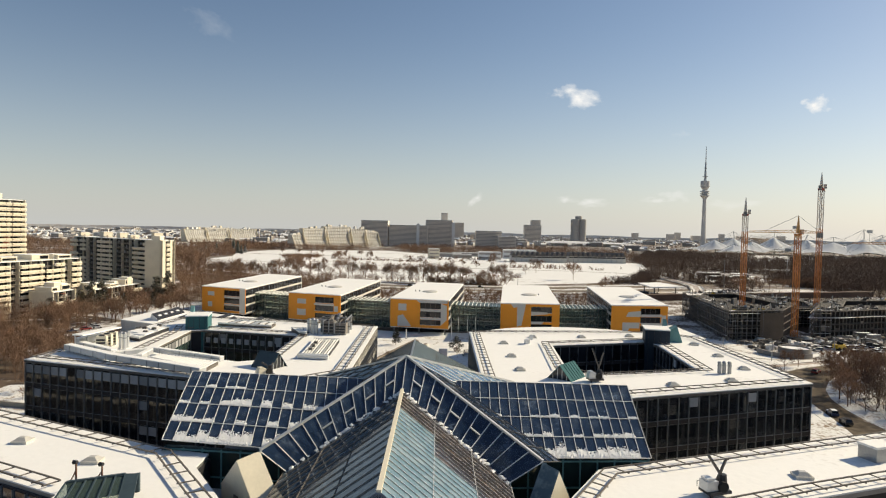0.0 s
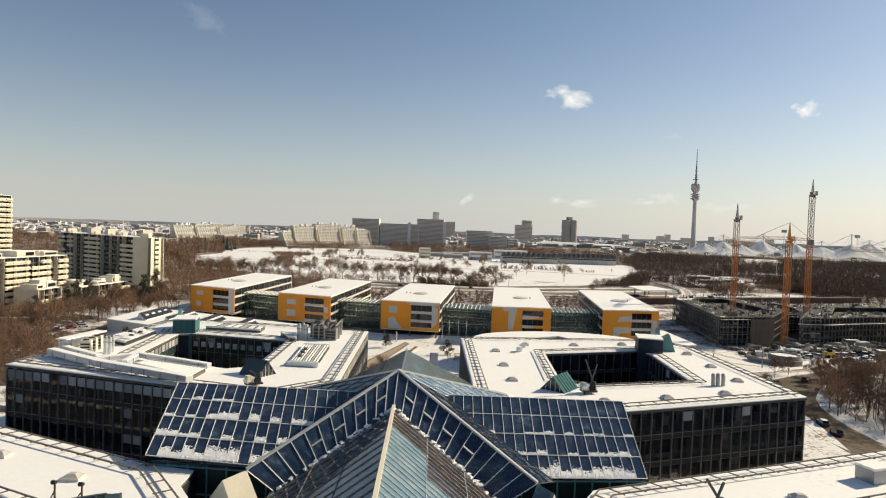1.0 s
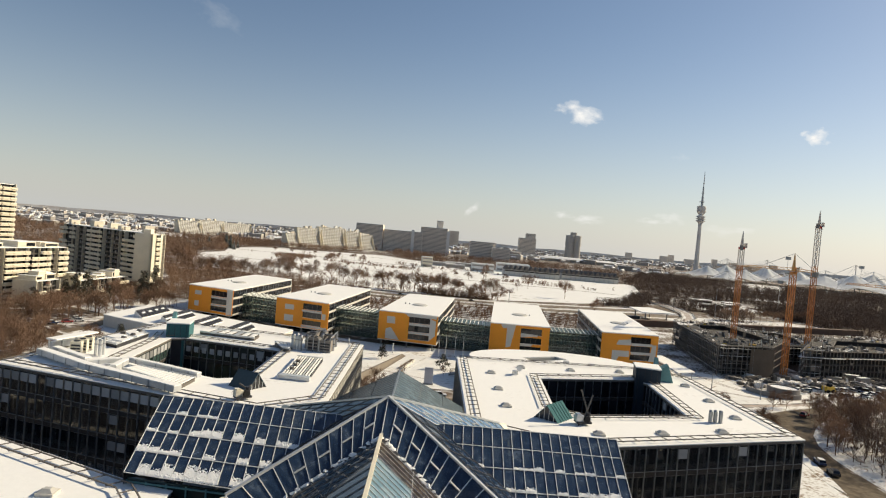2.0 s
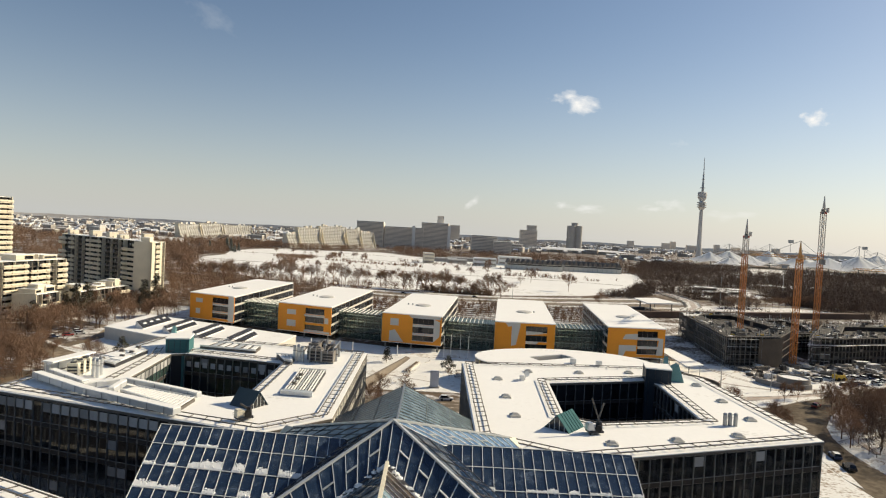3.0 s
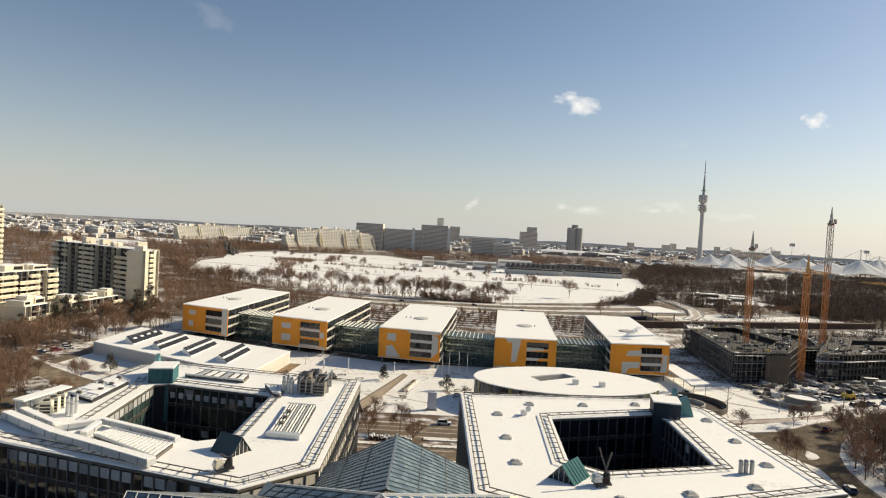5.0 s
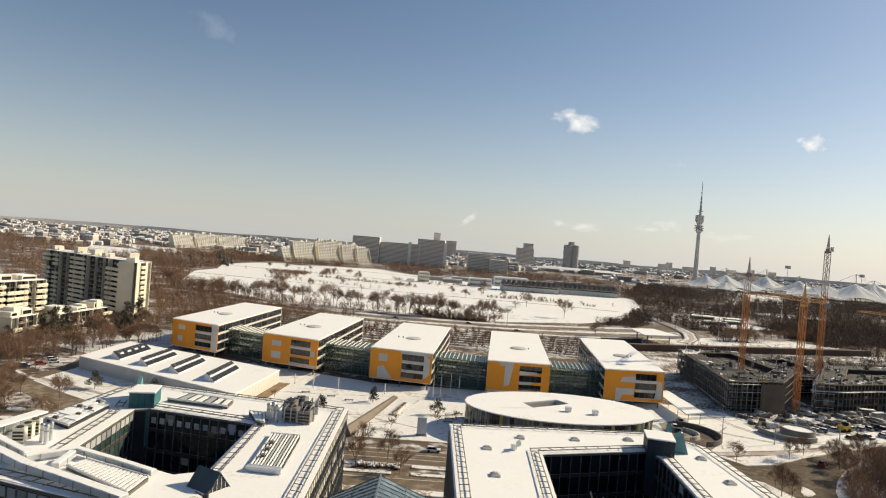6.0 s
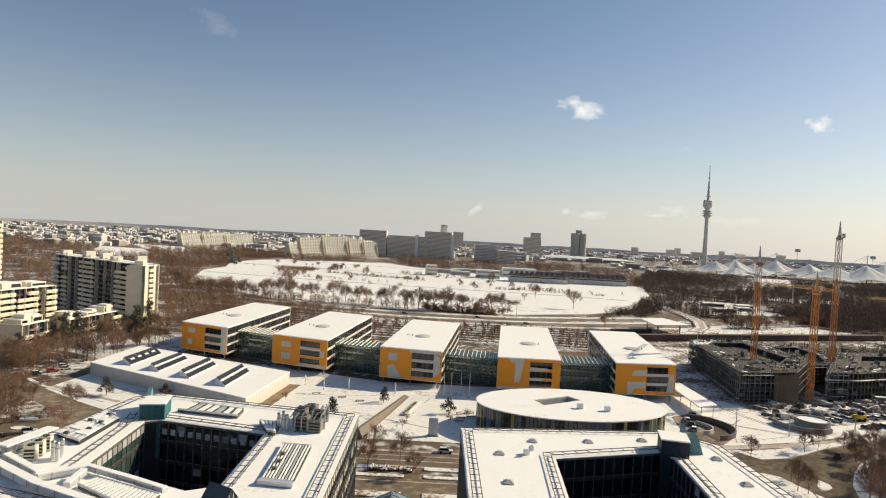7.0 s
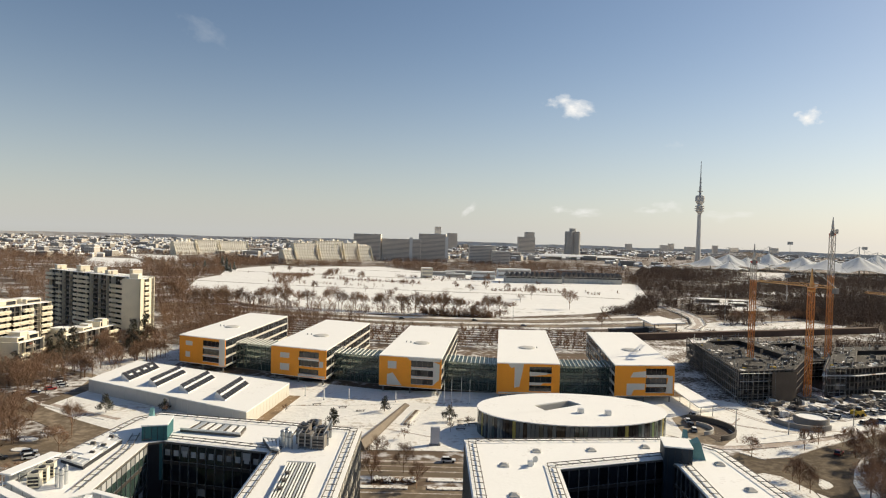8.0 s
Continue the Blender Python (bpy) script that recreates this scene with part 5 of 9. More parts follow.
TX, TY = 690.0, 1680.0
tower = thing("television_tower", (TX, TY, 0), "slender concrete television tower with two round decks", "tower")
part("shaft", lathe(Solid(), TX, TY, [(8.5, 0), (6.2, 40), (5.2, 90), (4.4, 150)]), TOWERGREY, tower)
part("lower_deck", lathe(Solid(), TX, TY, [(4.5, 139), (8.5, 145), (12, 146.5), (12, 148.4), (8, 148.5), (8, 151.4), (12.3, 151.9), (12.3, 153.8), (8, 153.9), (8, 157), (12, 157.6), (11.6, 160), (7, 161), (5.5, 163)]), TOWERGREY, tower, "three stacked round open decks")
part("upper_deck", lathe(Solid(), TX, TY, [(5.5, 162.5), (8.5, 167), (11.4, 172), (11.4, 185), (9, 187), (4, 187.6)]), TOWERGREY, tower, "broad round drum of plant rooms")
part("mast", lathe(Solid(), TX, TY, [(3.2, 187), (2.8, 212), (2.2, 212.1), (1.9, 236), (1.2, 236.1), (1.0, 258), (0.6, 278)]), STEEL, tower)
for z, r in ((197.5, 7.0), (220, 3.6), (246, 2.4)):
    part("platform", lathe(Solid(), TX, TY, [(r, z), (r, z + 1.2)]), STEEL, tower)

fb = thing("cylinder_tower", (488, 2290, 0), "dark office tower of four clustered cylinders", "tower")
for dx, dy in ((-12, -12), (12, -12), (-12, 12), (12, 12)):
    s = lathe(Solid(), 488 + dx, 2290 + dy, [(13.5, 6), (13.5, 46), (12, 46.1), (12, 51), (13.5, 51.1), (13.5, 86), (12.5, 90)])
    part("cylinder", s, DARKBLOCK, fb)
part("core", lathe(Solid(), 488, 2290, [(12, 0), (12, 101)]), DARKBLOCK, fb)


def block(name, x, y, w, d, h, mat, label, rows=0, yaw=0.0, cat="building", group="", bays=0):
    ob = thing(name, (x, y, 0), label, cat, group)
    m = Matrix.Translation((x, y, 0)) @ Matrix.Rotation(radians(yaw), 4, "Z")

    def cub(x0, x1, y0, y1, a, b):
        s = Solid().box(x0, x1, y0, y1, a, b)
        s.v = [tuple(m @ Vector(v)) for v in s.v]
        return s

    part("wall", cub(-w / 2, w / 2, -d / 2, d / 2, 0, h), mat, ob)
    part("roof", cub(-w / 2 + 0.4, w / 2 - 0.4, -d / 2 + 0.4, d / 2 - 0.4, h, h + 0.5), ROOF_SNOW, ob, "snowy flat roof")
    for k in range(rows):
        z = h * (k + 0.35) / rows
        part("window_band", cub(-w / 2 + 1, w / 2 - 1, -d / 2 - 0.15, -d / 2, z, z + h / rows * 0.4), WINDOWGREY, ob)
    return ob


block("slab_block", -168, 1560, 66, 22, 62, SLABGREY, "long dark high-rise slab of the estate", 20, -4, "high-rise", "dark high-rise slabs")
block("slab_block", -85, 1560, 95, 22, 52, SLABGREY, "lower dark high-rise slab of the estate", 17, -4, "high-rise", "dark high-rise slabs")
block("slab_block", -10, 1560, 66, 24, 66, SLABGREY, "dark high-rise slab with a roof mast", 21, -4, "high-rise", "dark high-rise slabs")
block("stair_tower", -62, 1546, 7, 8, 56, WHITE, "pale stair tower in front of the slabs", 0, 0, "high-rise")
block("stair_tower", 24, 1546, 7, 10, 60, WHITE, "pale stair tower at the end of the slabs", 0, 0, "high-rise")
block("high_rise", 2, 1572, 16, 16, 84, SLABGREY, "dark lift tower above the slabs", 0, 0, "high-rise")
block("high_rise", 330, 2350, 62, 30, 66, SLABGREY, "hazy blue office high-rise", 14, 0, "high-rise")
block("high_rise", 342, 2356, 34, 26, 84, SLABGREY, "upper stage of the hazy office high-rise", 18, 0, "high-rise")
block("high_rise", 70, 2900, 46, 30, 74, SLABGREY, "pale high-rise far away in haze", 16, 0, "high-rise")
block("stepped_block", 108, 1520, 62, 24, 42, SLABGREY, "stepped dark block of flats", 12, 0, "high-rise")
block("stepped_block", 150, 1500, 42, 24, 30, SLABGREY, "lower stepped block of flats", 9, 0, "high-rise")
for k, (x, y, w, h) in enumerate(((1290, 3600, 40, 42), (1350, 3650, 30, 52), (1440, 3600, 60, 36), (1560, 3550, 26, 48), (1690, 3600, 46, 38), (1120, 3700, 36, 44), (1840, 3450, 40, 44))):
    block("far_block", x, y, w, 20, h, SLABGREY, "pale block far off in winter haze", 0, 0, "high-rise", "far blocks on the skyline")
# terraced hillside flats: long bands of balconies that step back storey by storey
def terrace(x0, y0, x1, y1, h, seed):
    rng = random.Random(seed)
    p, q = (x0, y0), (x1, y1)
    base, length = frame_at(p, q), math.dist(p, q)
    ob = thing("terraced_flats", (x0, y0, 0), "cream terraced flats stepping back storey by storey", "apartment block", "terraced estate")

    def cub(a, b, c, d, e, f):
        s = Solid().box(a, b, c, d, e, f)
        s.v = [tuple(base @ Vector(v)) for v in s.v]
        return s

    rows = round(h / 3.1)
    sh = h / rows
    for k in range(rows):
        back = -12 + 1.7 * min(k, 6)
        z = sh * k
        left, right = rng.uniform(0, 2.5), length - rng.uniform(0, 2.5)
        part("parapet", cub(left, right, back, back + 0.4, z - 0.3, z + sh * 0.46), WHITE, ob)
        part("floor", cub(left, right, back, 8, z - 0.2, z), BEIGE_DARK, ob)
        part("window_band", cub(left + 0.4, right - 0.4, back + 2.4, 8, z, z + sh - 0.2), WINDOWGREY, ob)
        fins = Solid()
        for i in range(int(length / 7) + 1):
            fins.box(*(lambda u: (u, u + 0.5))(left + (right - left - 0.5) * i / int(length / 7)), back - 0.1, back + 2.5, z, z + sh)
        fins.v = [tuple(base @ Vector(v)) for v in fins.v]
        tagged(part("party_wall", fins, BEIGE, ob), kind="stuff")
    for u in (-1.2, length - 0.2):
        s = Solid().hexa([(u, -13.5, 0), (u + 0.7, -13.5, 0), (u + 0.7, 8, 0), (u, 8, 0)], [(u, -1.5, h + 0.5), (u + 0.7, -1.5, h + 0.5), (u + 0.7, 8, h + 0.5), (u, 8, h + 0.5)])
        s.v = [tuple(base @ Vector(v)) for v in s.v]
        part("end_wall", s, BEIGE, ob, "cream sloping end wall")
    part("roof", cub(0, length, -1.5, 8, h, h + 0.4), ROOF_SNOW, ob)
    for i in range(4):
        u = length * rng.uniform(0.02, 0.85)
        part("roof_hut", cub(u, u + rng.uniform(3, 8), 0, 6, h + 0.4, h + rng.uniform(2, 6)), rng.choice((WHITE, BEIGE, SLABGREY)), ob)


for k, (x0, y0, x1, y1, h) in enumerate(((-308, 1262, -284, 1286, 27), (-286, 1266, -238, 1308, 39), (-242, 1270, -190, 1316, 42), (-194, 1274, -160, 1306, 37), (-162, 1278, -134, 1302, 31), (-640, 1530, -584, 1586, 31), (-588, 1532, -530, 1590, 34), (-534, 1536, -462, 1600, 30))):
    near = (1262, 308, 1285) if k < 5 else (1530, 640, 1560)
    ya, yb = near[0] + 1.2 * (x0 + near[1]), near[0] + 1.2 * (x1 + near[1])
    terrace(x0 * ya / near[2], ya, x1 * yb / near[2], yb, h * (ya + yb) / 2 / near[2], 60 + k)
# school with a sawtooth roof beyond the meadow
for x0, x1, y, n in ((98, 178, 905, 11), (184, 268, 925, 12)):
    ob = thing("sawtooth_hall", (x0, y, 0), "long low hall with a dark sawtooth roof", "school building", "sawtooth halls")
    part("wall", Solid().box(x0, x1, y, y + 26, 0, 9), PALE, ob)
    part("window_band", Solid().box(x0 + 1, x1 - 1, y - 0.15, y, 6.6, 8.4), PANE, ob)
    for k in range(n + 1):
        u = x0 + (x1 - x0 - 0.5) * k / n
        part("pilaster", Solid().box(u, u + 0.5, y - 0.5, y, 0, 9), DARKBLOCK, ob)
    for k in range(n):
        a, b = x0 + (x1 - x0) * k / n, x0 + (x1 - x0) * (k + 1) / n
        part("roof_tooth", Solid().hexa([(a, y - 0.6, 9), (b, y - 0.6, 9), ((a + b) / 2, y - 0.6, 15)], [(a, y + 26, 9), (b, y + 26, 9), ((a + b) / 2, y + 26, 15)]), RAIL, ob)
block("pale_house", -14, 955, 16, 14, 15, BEIGE, "cream cube-shaped house at the park edge", 3, 8, "house")
block("pavilion_house", 70, 950, 34, 16, 12, WHITE, "white flat-roofed pavilion building", 2, 0, "pavilion")
block("pavilion_house", 122, 1010, 52, 18, 14, WHITE, "long white flat-roofed pavilion building", 2, 0, "pavilion")
for k, (x, y, w) in enumerate(((10, 1020, 40), (40, 1060, 50), (30, 985, 30), (180, 1120, 60), (240, 1180, 70))):
    block("garden_house", x, y, w, 9, 6, DARKBLOCK, "low dark hut row under snow", 1, 4 * k - 6, "hut", "huts beyond the meadow")
stad = thing("exhibition_hall", (470, 1960, 0), "wide low white-roofed hall", "hall")
part("wall", Solid().box(330, 560, 1940, 2010, 0, 9), DARKBLOCK, stad)
part("roof", Solid().hexa([(300, 1930, 9), (590, 1930, 9), (580, 2020, 9), (310, 2020, 9)], [(330, 1940, 15), (560, 1940, 13), (550, 2010, 13), (350, 2010, 15)]), ROOF_SNOW, stad)


# tent roofs of the stadium
def tent(x, y, peak, r, low, seed, anchors=6, mast=14, tilt=(5, 4), stretch=1.0):
    """A membrane drawn up to one point: a hollow cone whose scalloped rim is tied down at its anchors."""
    rng = random.Random(seed)
    s = Solid()
    n, rings = anchors * 8, 12
    turn = rng.uniform(0, math.tau)
    s.v.append((x, y, peak))
    for j in range(1, rings + 1):
        f = j / rings
        for i in range(n):
            a = math.tau * i / n
            sag = abs(math.sin(anchors * (a - turn) / 2))
            rad = r * f * (1 - 0.27 * sag * f)
            rim = low + (peak - low) * 0.2 * sag
            z = rim + (peak - rim) * (1 - f) ** 1.95 + (peak - low) * 0.05 * math.sin(anchors * a) * f * (1 - f)
            s.v.append((x + rad * math.cos(a) * stretch, y + rad * math.sin(a), z))
            o, p = 1 + (j - 1) * n, 1 + (j - 2) * n
            s.f.append((0, o + i, o + (i + 1) % n) if j == 1 else (p + i, o + i, o + (i + 1) % n, p + (i + 1) % n))
    ob = thing("tent_roof", (x, y, 0), "swept translucent tent roof slung from masts", "stadium roof", "stadium tent roofs")
    part("membrane", s, TENT, ob, "silvery acrylic membrane", smooth=True)
    part("mast", Solid().tube((x + tilt[0], y + tilt[1], 0), (x, y, peak + mast), 1.5, 0.8, 8), TOWERGREY, ob)
    for k in range(anchors):
        a = turn + math.tau * k / anchors
        rim = (x + r * math.cos(a) * stretch, y + r * math.sin(a), low)
        part("cable", Solid().tube((x, y, peak + mast), rim, 0.2, 0.2, 4), STEEL, ob)
        part("anchor_post", Solid().tube((rim[0], rim[1], 0), rim, 0.5, 0.4, 6), TOWERGREY, ob)


tent(644, 1400, 23, 44, 6, 1, 5, mast=3)
tent(652, 1520, 33, 78, 6, 2, 6, mast=4)
tent(699, 1525, 38, 92, 6, 3, 7, mast=16, tilt=(10, 6))
tent(740, 1515, 31, 74, 6, 4, 6, mast=3)
tent(815, 1560, 42, 84, 8, 5, 6, mast=17)
tent(782, 1600, 30, 70, 8, 6, 5, mast=2)
tent(851, 1480, 38, 80, 8, 7, 6, mast=11, tilt=(-14, 6))
tent(888, 1440, 34, 96, 7, 8, 6, mast=12, stretch=1.2)
tent(943, 1420, 42, 104, 7, 9, 7, mast=22)
tent(988, 1425, 46, 108, 7, 10, 7, mast=6, stretch=1.15)
tent(1060, 1430, 44, 110, 7, 11, 7, mast=18, stretch=1.2)
tent(1120, 1480, 42, 100, 7, 12, 7, mast=14)
for x, y, h in ((1010, 1500, 62), (900, 1620, 70), (381, 699, 31)):
    ob = thing("floodlight_mast", (x, y, 0), "tall slim floodlight mast with a lamp panel", "floodlight", "floodlight masts")
    part("pole", Solid().tube((x, y, 0), (x, y, h), 0.8 if h > 40 else 0.3, 0.4 if h > 40 else 0.15, 8), TOWERGREY, ob)
    part("lamp_panel", Solid().box(x - h * 0.1, x + h * 0.1, y - 0.6, y + 0.2, h - h * 0.08, h + h * 0.03), STEEL, ob)
hill = Solid()
for k in range(24):
    a0, a1 = math.tau * k / 24, math.tau * (k + 1) / 24
    for r in range(6):
        q = [(930 + 150 * f * math.cos(a), 1900 + 90 * f * math.sin(a), 38 * math.cos(f * math.pi / 2) ** 0.8) for f, a in ((r / 6, a0), ((r + 1) / 6, a0), ((r + 1) / 6, a1), (r / 6, a1))]
        i = len(hill.v)
        hill.v += q
        hill.f.append((i, i + 1, i + 2, i + 3))
lone("park_hill", hill, GROUND, "wooded park hill with thin snow", "hill", "structure", smooth=True)
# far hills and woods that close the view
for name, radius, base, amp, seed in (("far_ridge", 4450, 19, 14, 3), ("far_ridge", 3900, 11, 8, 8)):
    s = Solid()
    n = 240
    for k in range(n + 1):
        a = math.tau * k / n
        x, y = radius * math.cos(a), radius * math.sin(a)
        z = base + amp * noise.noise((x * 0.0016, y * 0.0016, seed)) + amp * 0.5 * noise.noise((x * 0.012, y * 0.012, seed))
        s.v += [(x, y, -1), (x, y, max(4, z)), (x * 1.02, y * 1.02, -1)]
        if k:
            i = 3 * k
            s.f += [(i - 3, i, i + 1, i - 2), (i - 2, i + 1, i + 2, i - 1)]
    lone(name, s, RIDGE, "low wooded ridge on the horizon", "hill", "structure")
# scattered town
rng = random.Random(12)
walls, roofs, town_windows = Solid(), Solid(), Solid()
for _ in range(5200):
    a = radians(rng.uniform(-44, 40))
    r = 1420 + 2500 * rng.random() ** 0.85
    x, y = r * math.sin(a), r * math.cos(a)
    if 540 < x < 1200 and r < 2400 or abs(x) < 320 and r < 1720 or -680 < x < -430 and r < 1720:
        continue
    if noise.noise((x * 0.004, y * 0.004, 2.0)) < -0.12:
        continue
    big = rng.random() < 0.11
    w, d, h = (rng.uniform(16, 52), rng.uniform(10, 20), rng.uniform(8, 18)) if big else (rng.uniform(7, 14), rng.uniform(6, 11), rng.uniform(4, 8))
    t = rng.uniform(-0.7, 0.7)
    c, e = math.cos(t), math.sin(t)
    poly = [(x + c * u - e * v, y + e * u + c * v) for u, v in ((-w / 2, -d / 2), (w / 2, -d / 2), (w / 2, d / 2), (-w / 2, d / 2))]
    walls.prism(poly, 0, h)
    if big:
        roofs.prism(poly, h, h + 0.8)
        m = Matrix.Translation((x, y, 0)) @ Matrix.Rotation(t, 4, "Z")
        for k in range(round(h / 3.2)):
            z = 1.0 + k * 3.2
            for u in range(round(w / 6)):
                p = -w / 2 + 1 + u * 6
                town_windows.hexa(*[[m @ Vector((p + i, -d / 2 - 0.12 + j, zz)) for i, j in ((0, 0), (4, 0), (4, 0.1), (0, 0.1))] for zz in (z, z + 1.6)])
        if rng.random() < 0.5:
            u = rng.uniform(-w / 3, w / 3)
            walls.hexa(*[[m @ Vector((u + i, j, zz)) for i, j in ((-2, -2), (3, -2), (3, 2), (-2, 2))] for zz in (h + 0.8, h + rng.uniform(2.5, 5))])
    else:
        m0, m1 = [tuple((poly[i][k] + poly[j][k]) / 2 for k in (0, 1)) for i, j in ((0, 3), (1, 2))]
        lift = d * 0.35
        roofs.hexa([(*poly[0], h), (*poly[3], h), (*m0, h + lift)], [(*poly[1], h), (*poly[2], h), (*m1, h + lift)])
lone("town_walls", walls, TOWN, "crowded town houses fading into the distance", "town", "stuff")
lone("town_windows", town_windows, WINDOWGREY, "rows of windows of the distant town", "windows", "stuff")
lone("town_roofs", roofs, ROOF_SNOW, "snow-covered roofs of the distant town", "roofs", "stuff")
for poly in ([(-575, 1040), (-500, 1010), (-470, 1060), (-600, 1290), (-700, 1315)], [(-600, 1300), (-480, 1255), (-600, 1480), (-740, 1520)]):
    lone("snow_field", Solid().prism(poly, -0.2, 0.1), PARK, "open snow field beyond the bare woods", "meadow", "structure")
for x0, x1, y0, y1, h in ((279, 302, 682, 696, 4.2), (268, 290, 628, 641, 4.0), (312, 330, 676, 690, 4.0), (300, 316, 652, 664, 3.6)):
    ob = thing("park_pavilion", ((x0 + x1) / 2, (y0 + y1) / 2, 0), "low pavilion with a snow-covered flat roof", "pavilion", "low pavilions in the park")
    part("wall", Solid().box(x0 + 1, x1 - 1, y0 + 1, y1 - 1, 0, h - 0.4), BEIGE_DARK, ob)
    part("roof", Solid().box(x0, x1, y0, y1, h - 0.4, h), ROOF_SNOW, ob)
    part("window_band", Solid().box(x0 + 2, x1 - 2, y0 + 0.9, y0 + 1, 1.0, h - 1.2), PANE, ob)


# ---- roof equipment ----
def rail_track(points, closed, gap, label, height=0.45, tie=2.6, parent_name="roof_rail_track"):
    """Two rails on short feet with cross ties, along a line on the roof."""
    pts = [Vector((x, y, 0)) for x, y in points]
    if closed:
        pts.append(pts[0])
    ob = thing(parent_name, (pts[0].x, pts[0].y, EAVES), label, "roof rail", "rail tracks on the office roofs")
    n = len(pts)
    left, right = [], []
    for k in range(n):
        a = pts[k - 1] if k else (pts[-2] if closed else pts[0])
        b = pts[k + 1] if k + 1 < n else (pts[1] if closed else pts[-1])
        d1, d2 = (pts[k] - a), (b - pts[k])
        d1 = d1.normalized() if d1.length else d2.normalized()
        d2 = d2.normalized() if d2.length else d1
        w = Vector((-(d1 + d2).y, (d1 + d2).x, 0)).normalized() / max(0.5, math.sqrt((1 + d1.dot(d2)) / 2))
        left.append(pts[k] + w * gap / 2)
        right.append(pts[k] - w * gap / 2)
    up = Vector((0, 0, EAVES + height))
    for line in (left, right):
        for p, q in zip(line, line[1:]):
            part("rail", Solid().beam(p + up, q + up, 0.13, 0.13), RAIL, ob)
    for k in range(n - 1):
        steps = max(1, round((pts[k + 1] - pts[k]).length / tie))
        for i in range(steps):
            f = (i + 0.5) / steps
            p, q = left[k].lerp(left[k + 1], f), right[k].lerp(right[k + 1], f)
            e = (p - q).normalized() * 0.15
            part("tie", Solid().beam(p + e + up - Vector((0, 0, 0.1)), q - e + up - Vector((0, 0, 0.1)), 0.1, 0.1), RAIL, ob)
    return ob


def offset_loop(poly, d):
    return inset(poly, d)


rail_track(offset_loop(RIGHT_OUT, 1.3), True, 1.5, "dark window-cleaning rail track on the snowy roof")
rail_track(offset_loop(RIGHT_IN, -1.3), True, 1.4, "dark rail track round the courtyard edge")
rail_track(offset_loop(LEFT_OUT, 1.3), True, 1.5, "dark window-cleaning rail track on the snowy roof")
rail_track(offset_loop(LEFT_IN, -1.3)[1:5], False, 1.4, "dark rail track round the courtyard edge")
rail_track([(-99, 98.4), (-28.9, 65.6), (-17.8, 50.6), (-17.8, 12)], False, 1.5, "dark rail track along the near roof edge")
rail_track([(-93, 84.6), (-35.5, 57.2), (-35.2, 57.0)], False, 1.4, "dark rail track along the near roof edge")
rail_track([(99, 93), (17.3, 62.8), (9.7, 50), (9.7, 12)], False, 1.5, "dark rail track along the near roof edge")
rail_track([(95, 81.4), (35.5, 59.8), (26.2, 56)], False, 1.4, "dark rail track along the near roof edge")


def build_skylight():
    ob = new("roof_skylight")
    tagged(ob, "small domed roof skylight rimmed with snow", "skylight", "small skylights on the office roofs")
    ORIGIN[ob.name] = (0, 0, 0)
    part("curb", Solid().box(-0.85, 0.85, -0.75, 0.75, 0, 0.3), PALE, ob)
    s = Solid().hexa([(-0.75, -0.65, 0.3), (0.75, -0.65, 0.3), (0.75, 0.65, 0.3), (-0.75, 0.65, 0.3)], [(-0.35, -0.28, 0.62), (0.35, -0.28, 0.62), (0.35, 0.28, 0.62), (-0.35, 0.28, 0.62)])
    part("dome", s, surface("acrylic_dome", (0.50, 0.48, 0.44), 0.3, 0.15, 0.6, 4, 0.05), ob, "greyish acrylic dome")
    return ob


first = build_skylight()
spots = [(13.5, 135.2), (13.7, 121.4), (13.9, 109.6), (20.9, 143.5), (32.3, 144.9), (44.1, 147.6), (55.7, 138.5), (55.5, 126.0), (55.2, 114.3), (48.5, 104.6), (37.4, 100.8), (26.7, 97.7),
         (-45.6, 68.6), (-35.0, 63.3), (36.9, 63.4), (62, 73.5), (-62, 76.5), (-25, 50)]
first.matrix_basis = Matrix.Translation((*spots[0], EAVES))
for k, (x, y) in enumerate(spots[1:]):
    copy_thing(first, Matrix.Translation((x, y, EAVES)) @ Matrix.Rotation(0.1 * math.sin(k * 2.3), 4, "Z"))


def turned(solid, at, yaw):
    m = Matrix.Translation(at) @ Matrix.Rotation(radians(yaw), 4, "Z")
    solid.v = [tuple(m @ Vector(v)) for v in solid.v]
    return solid


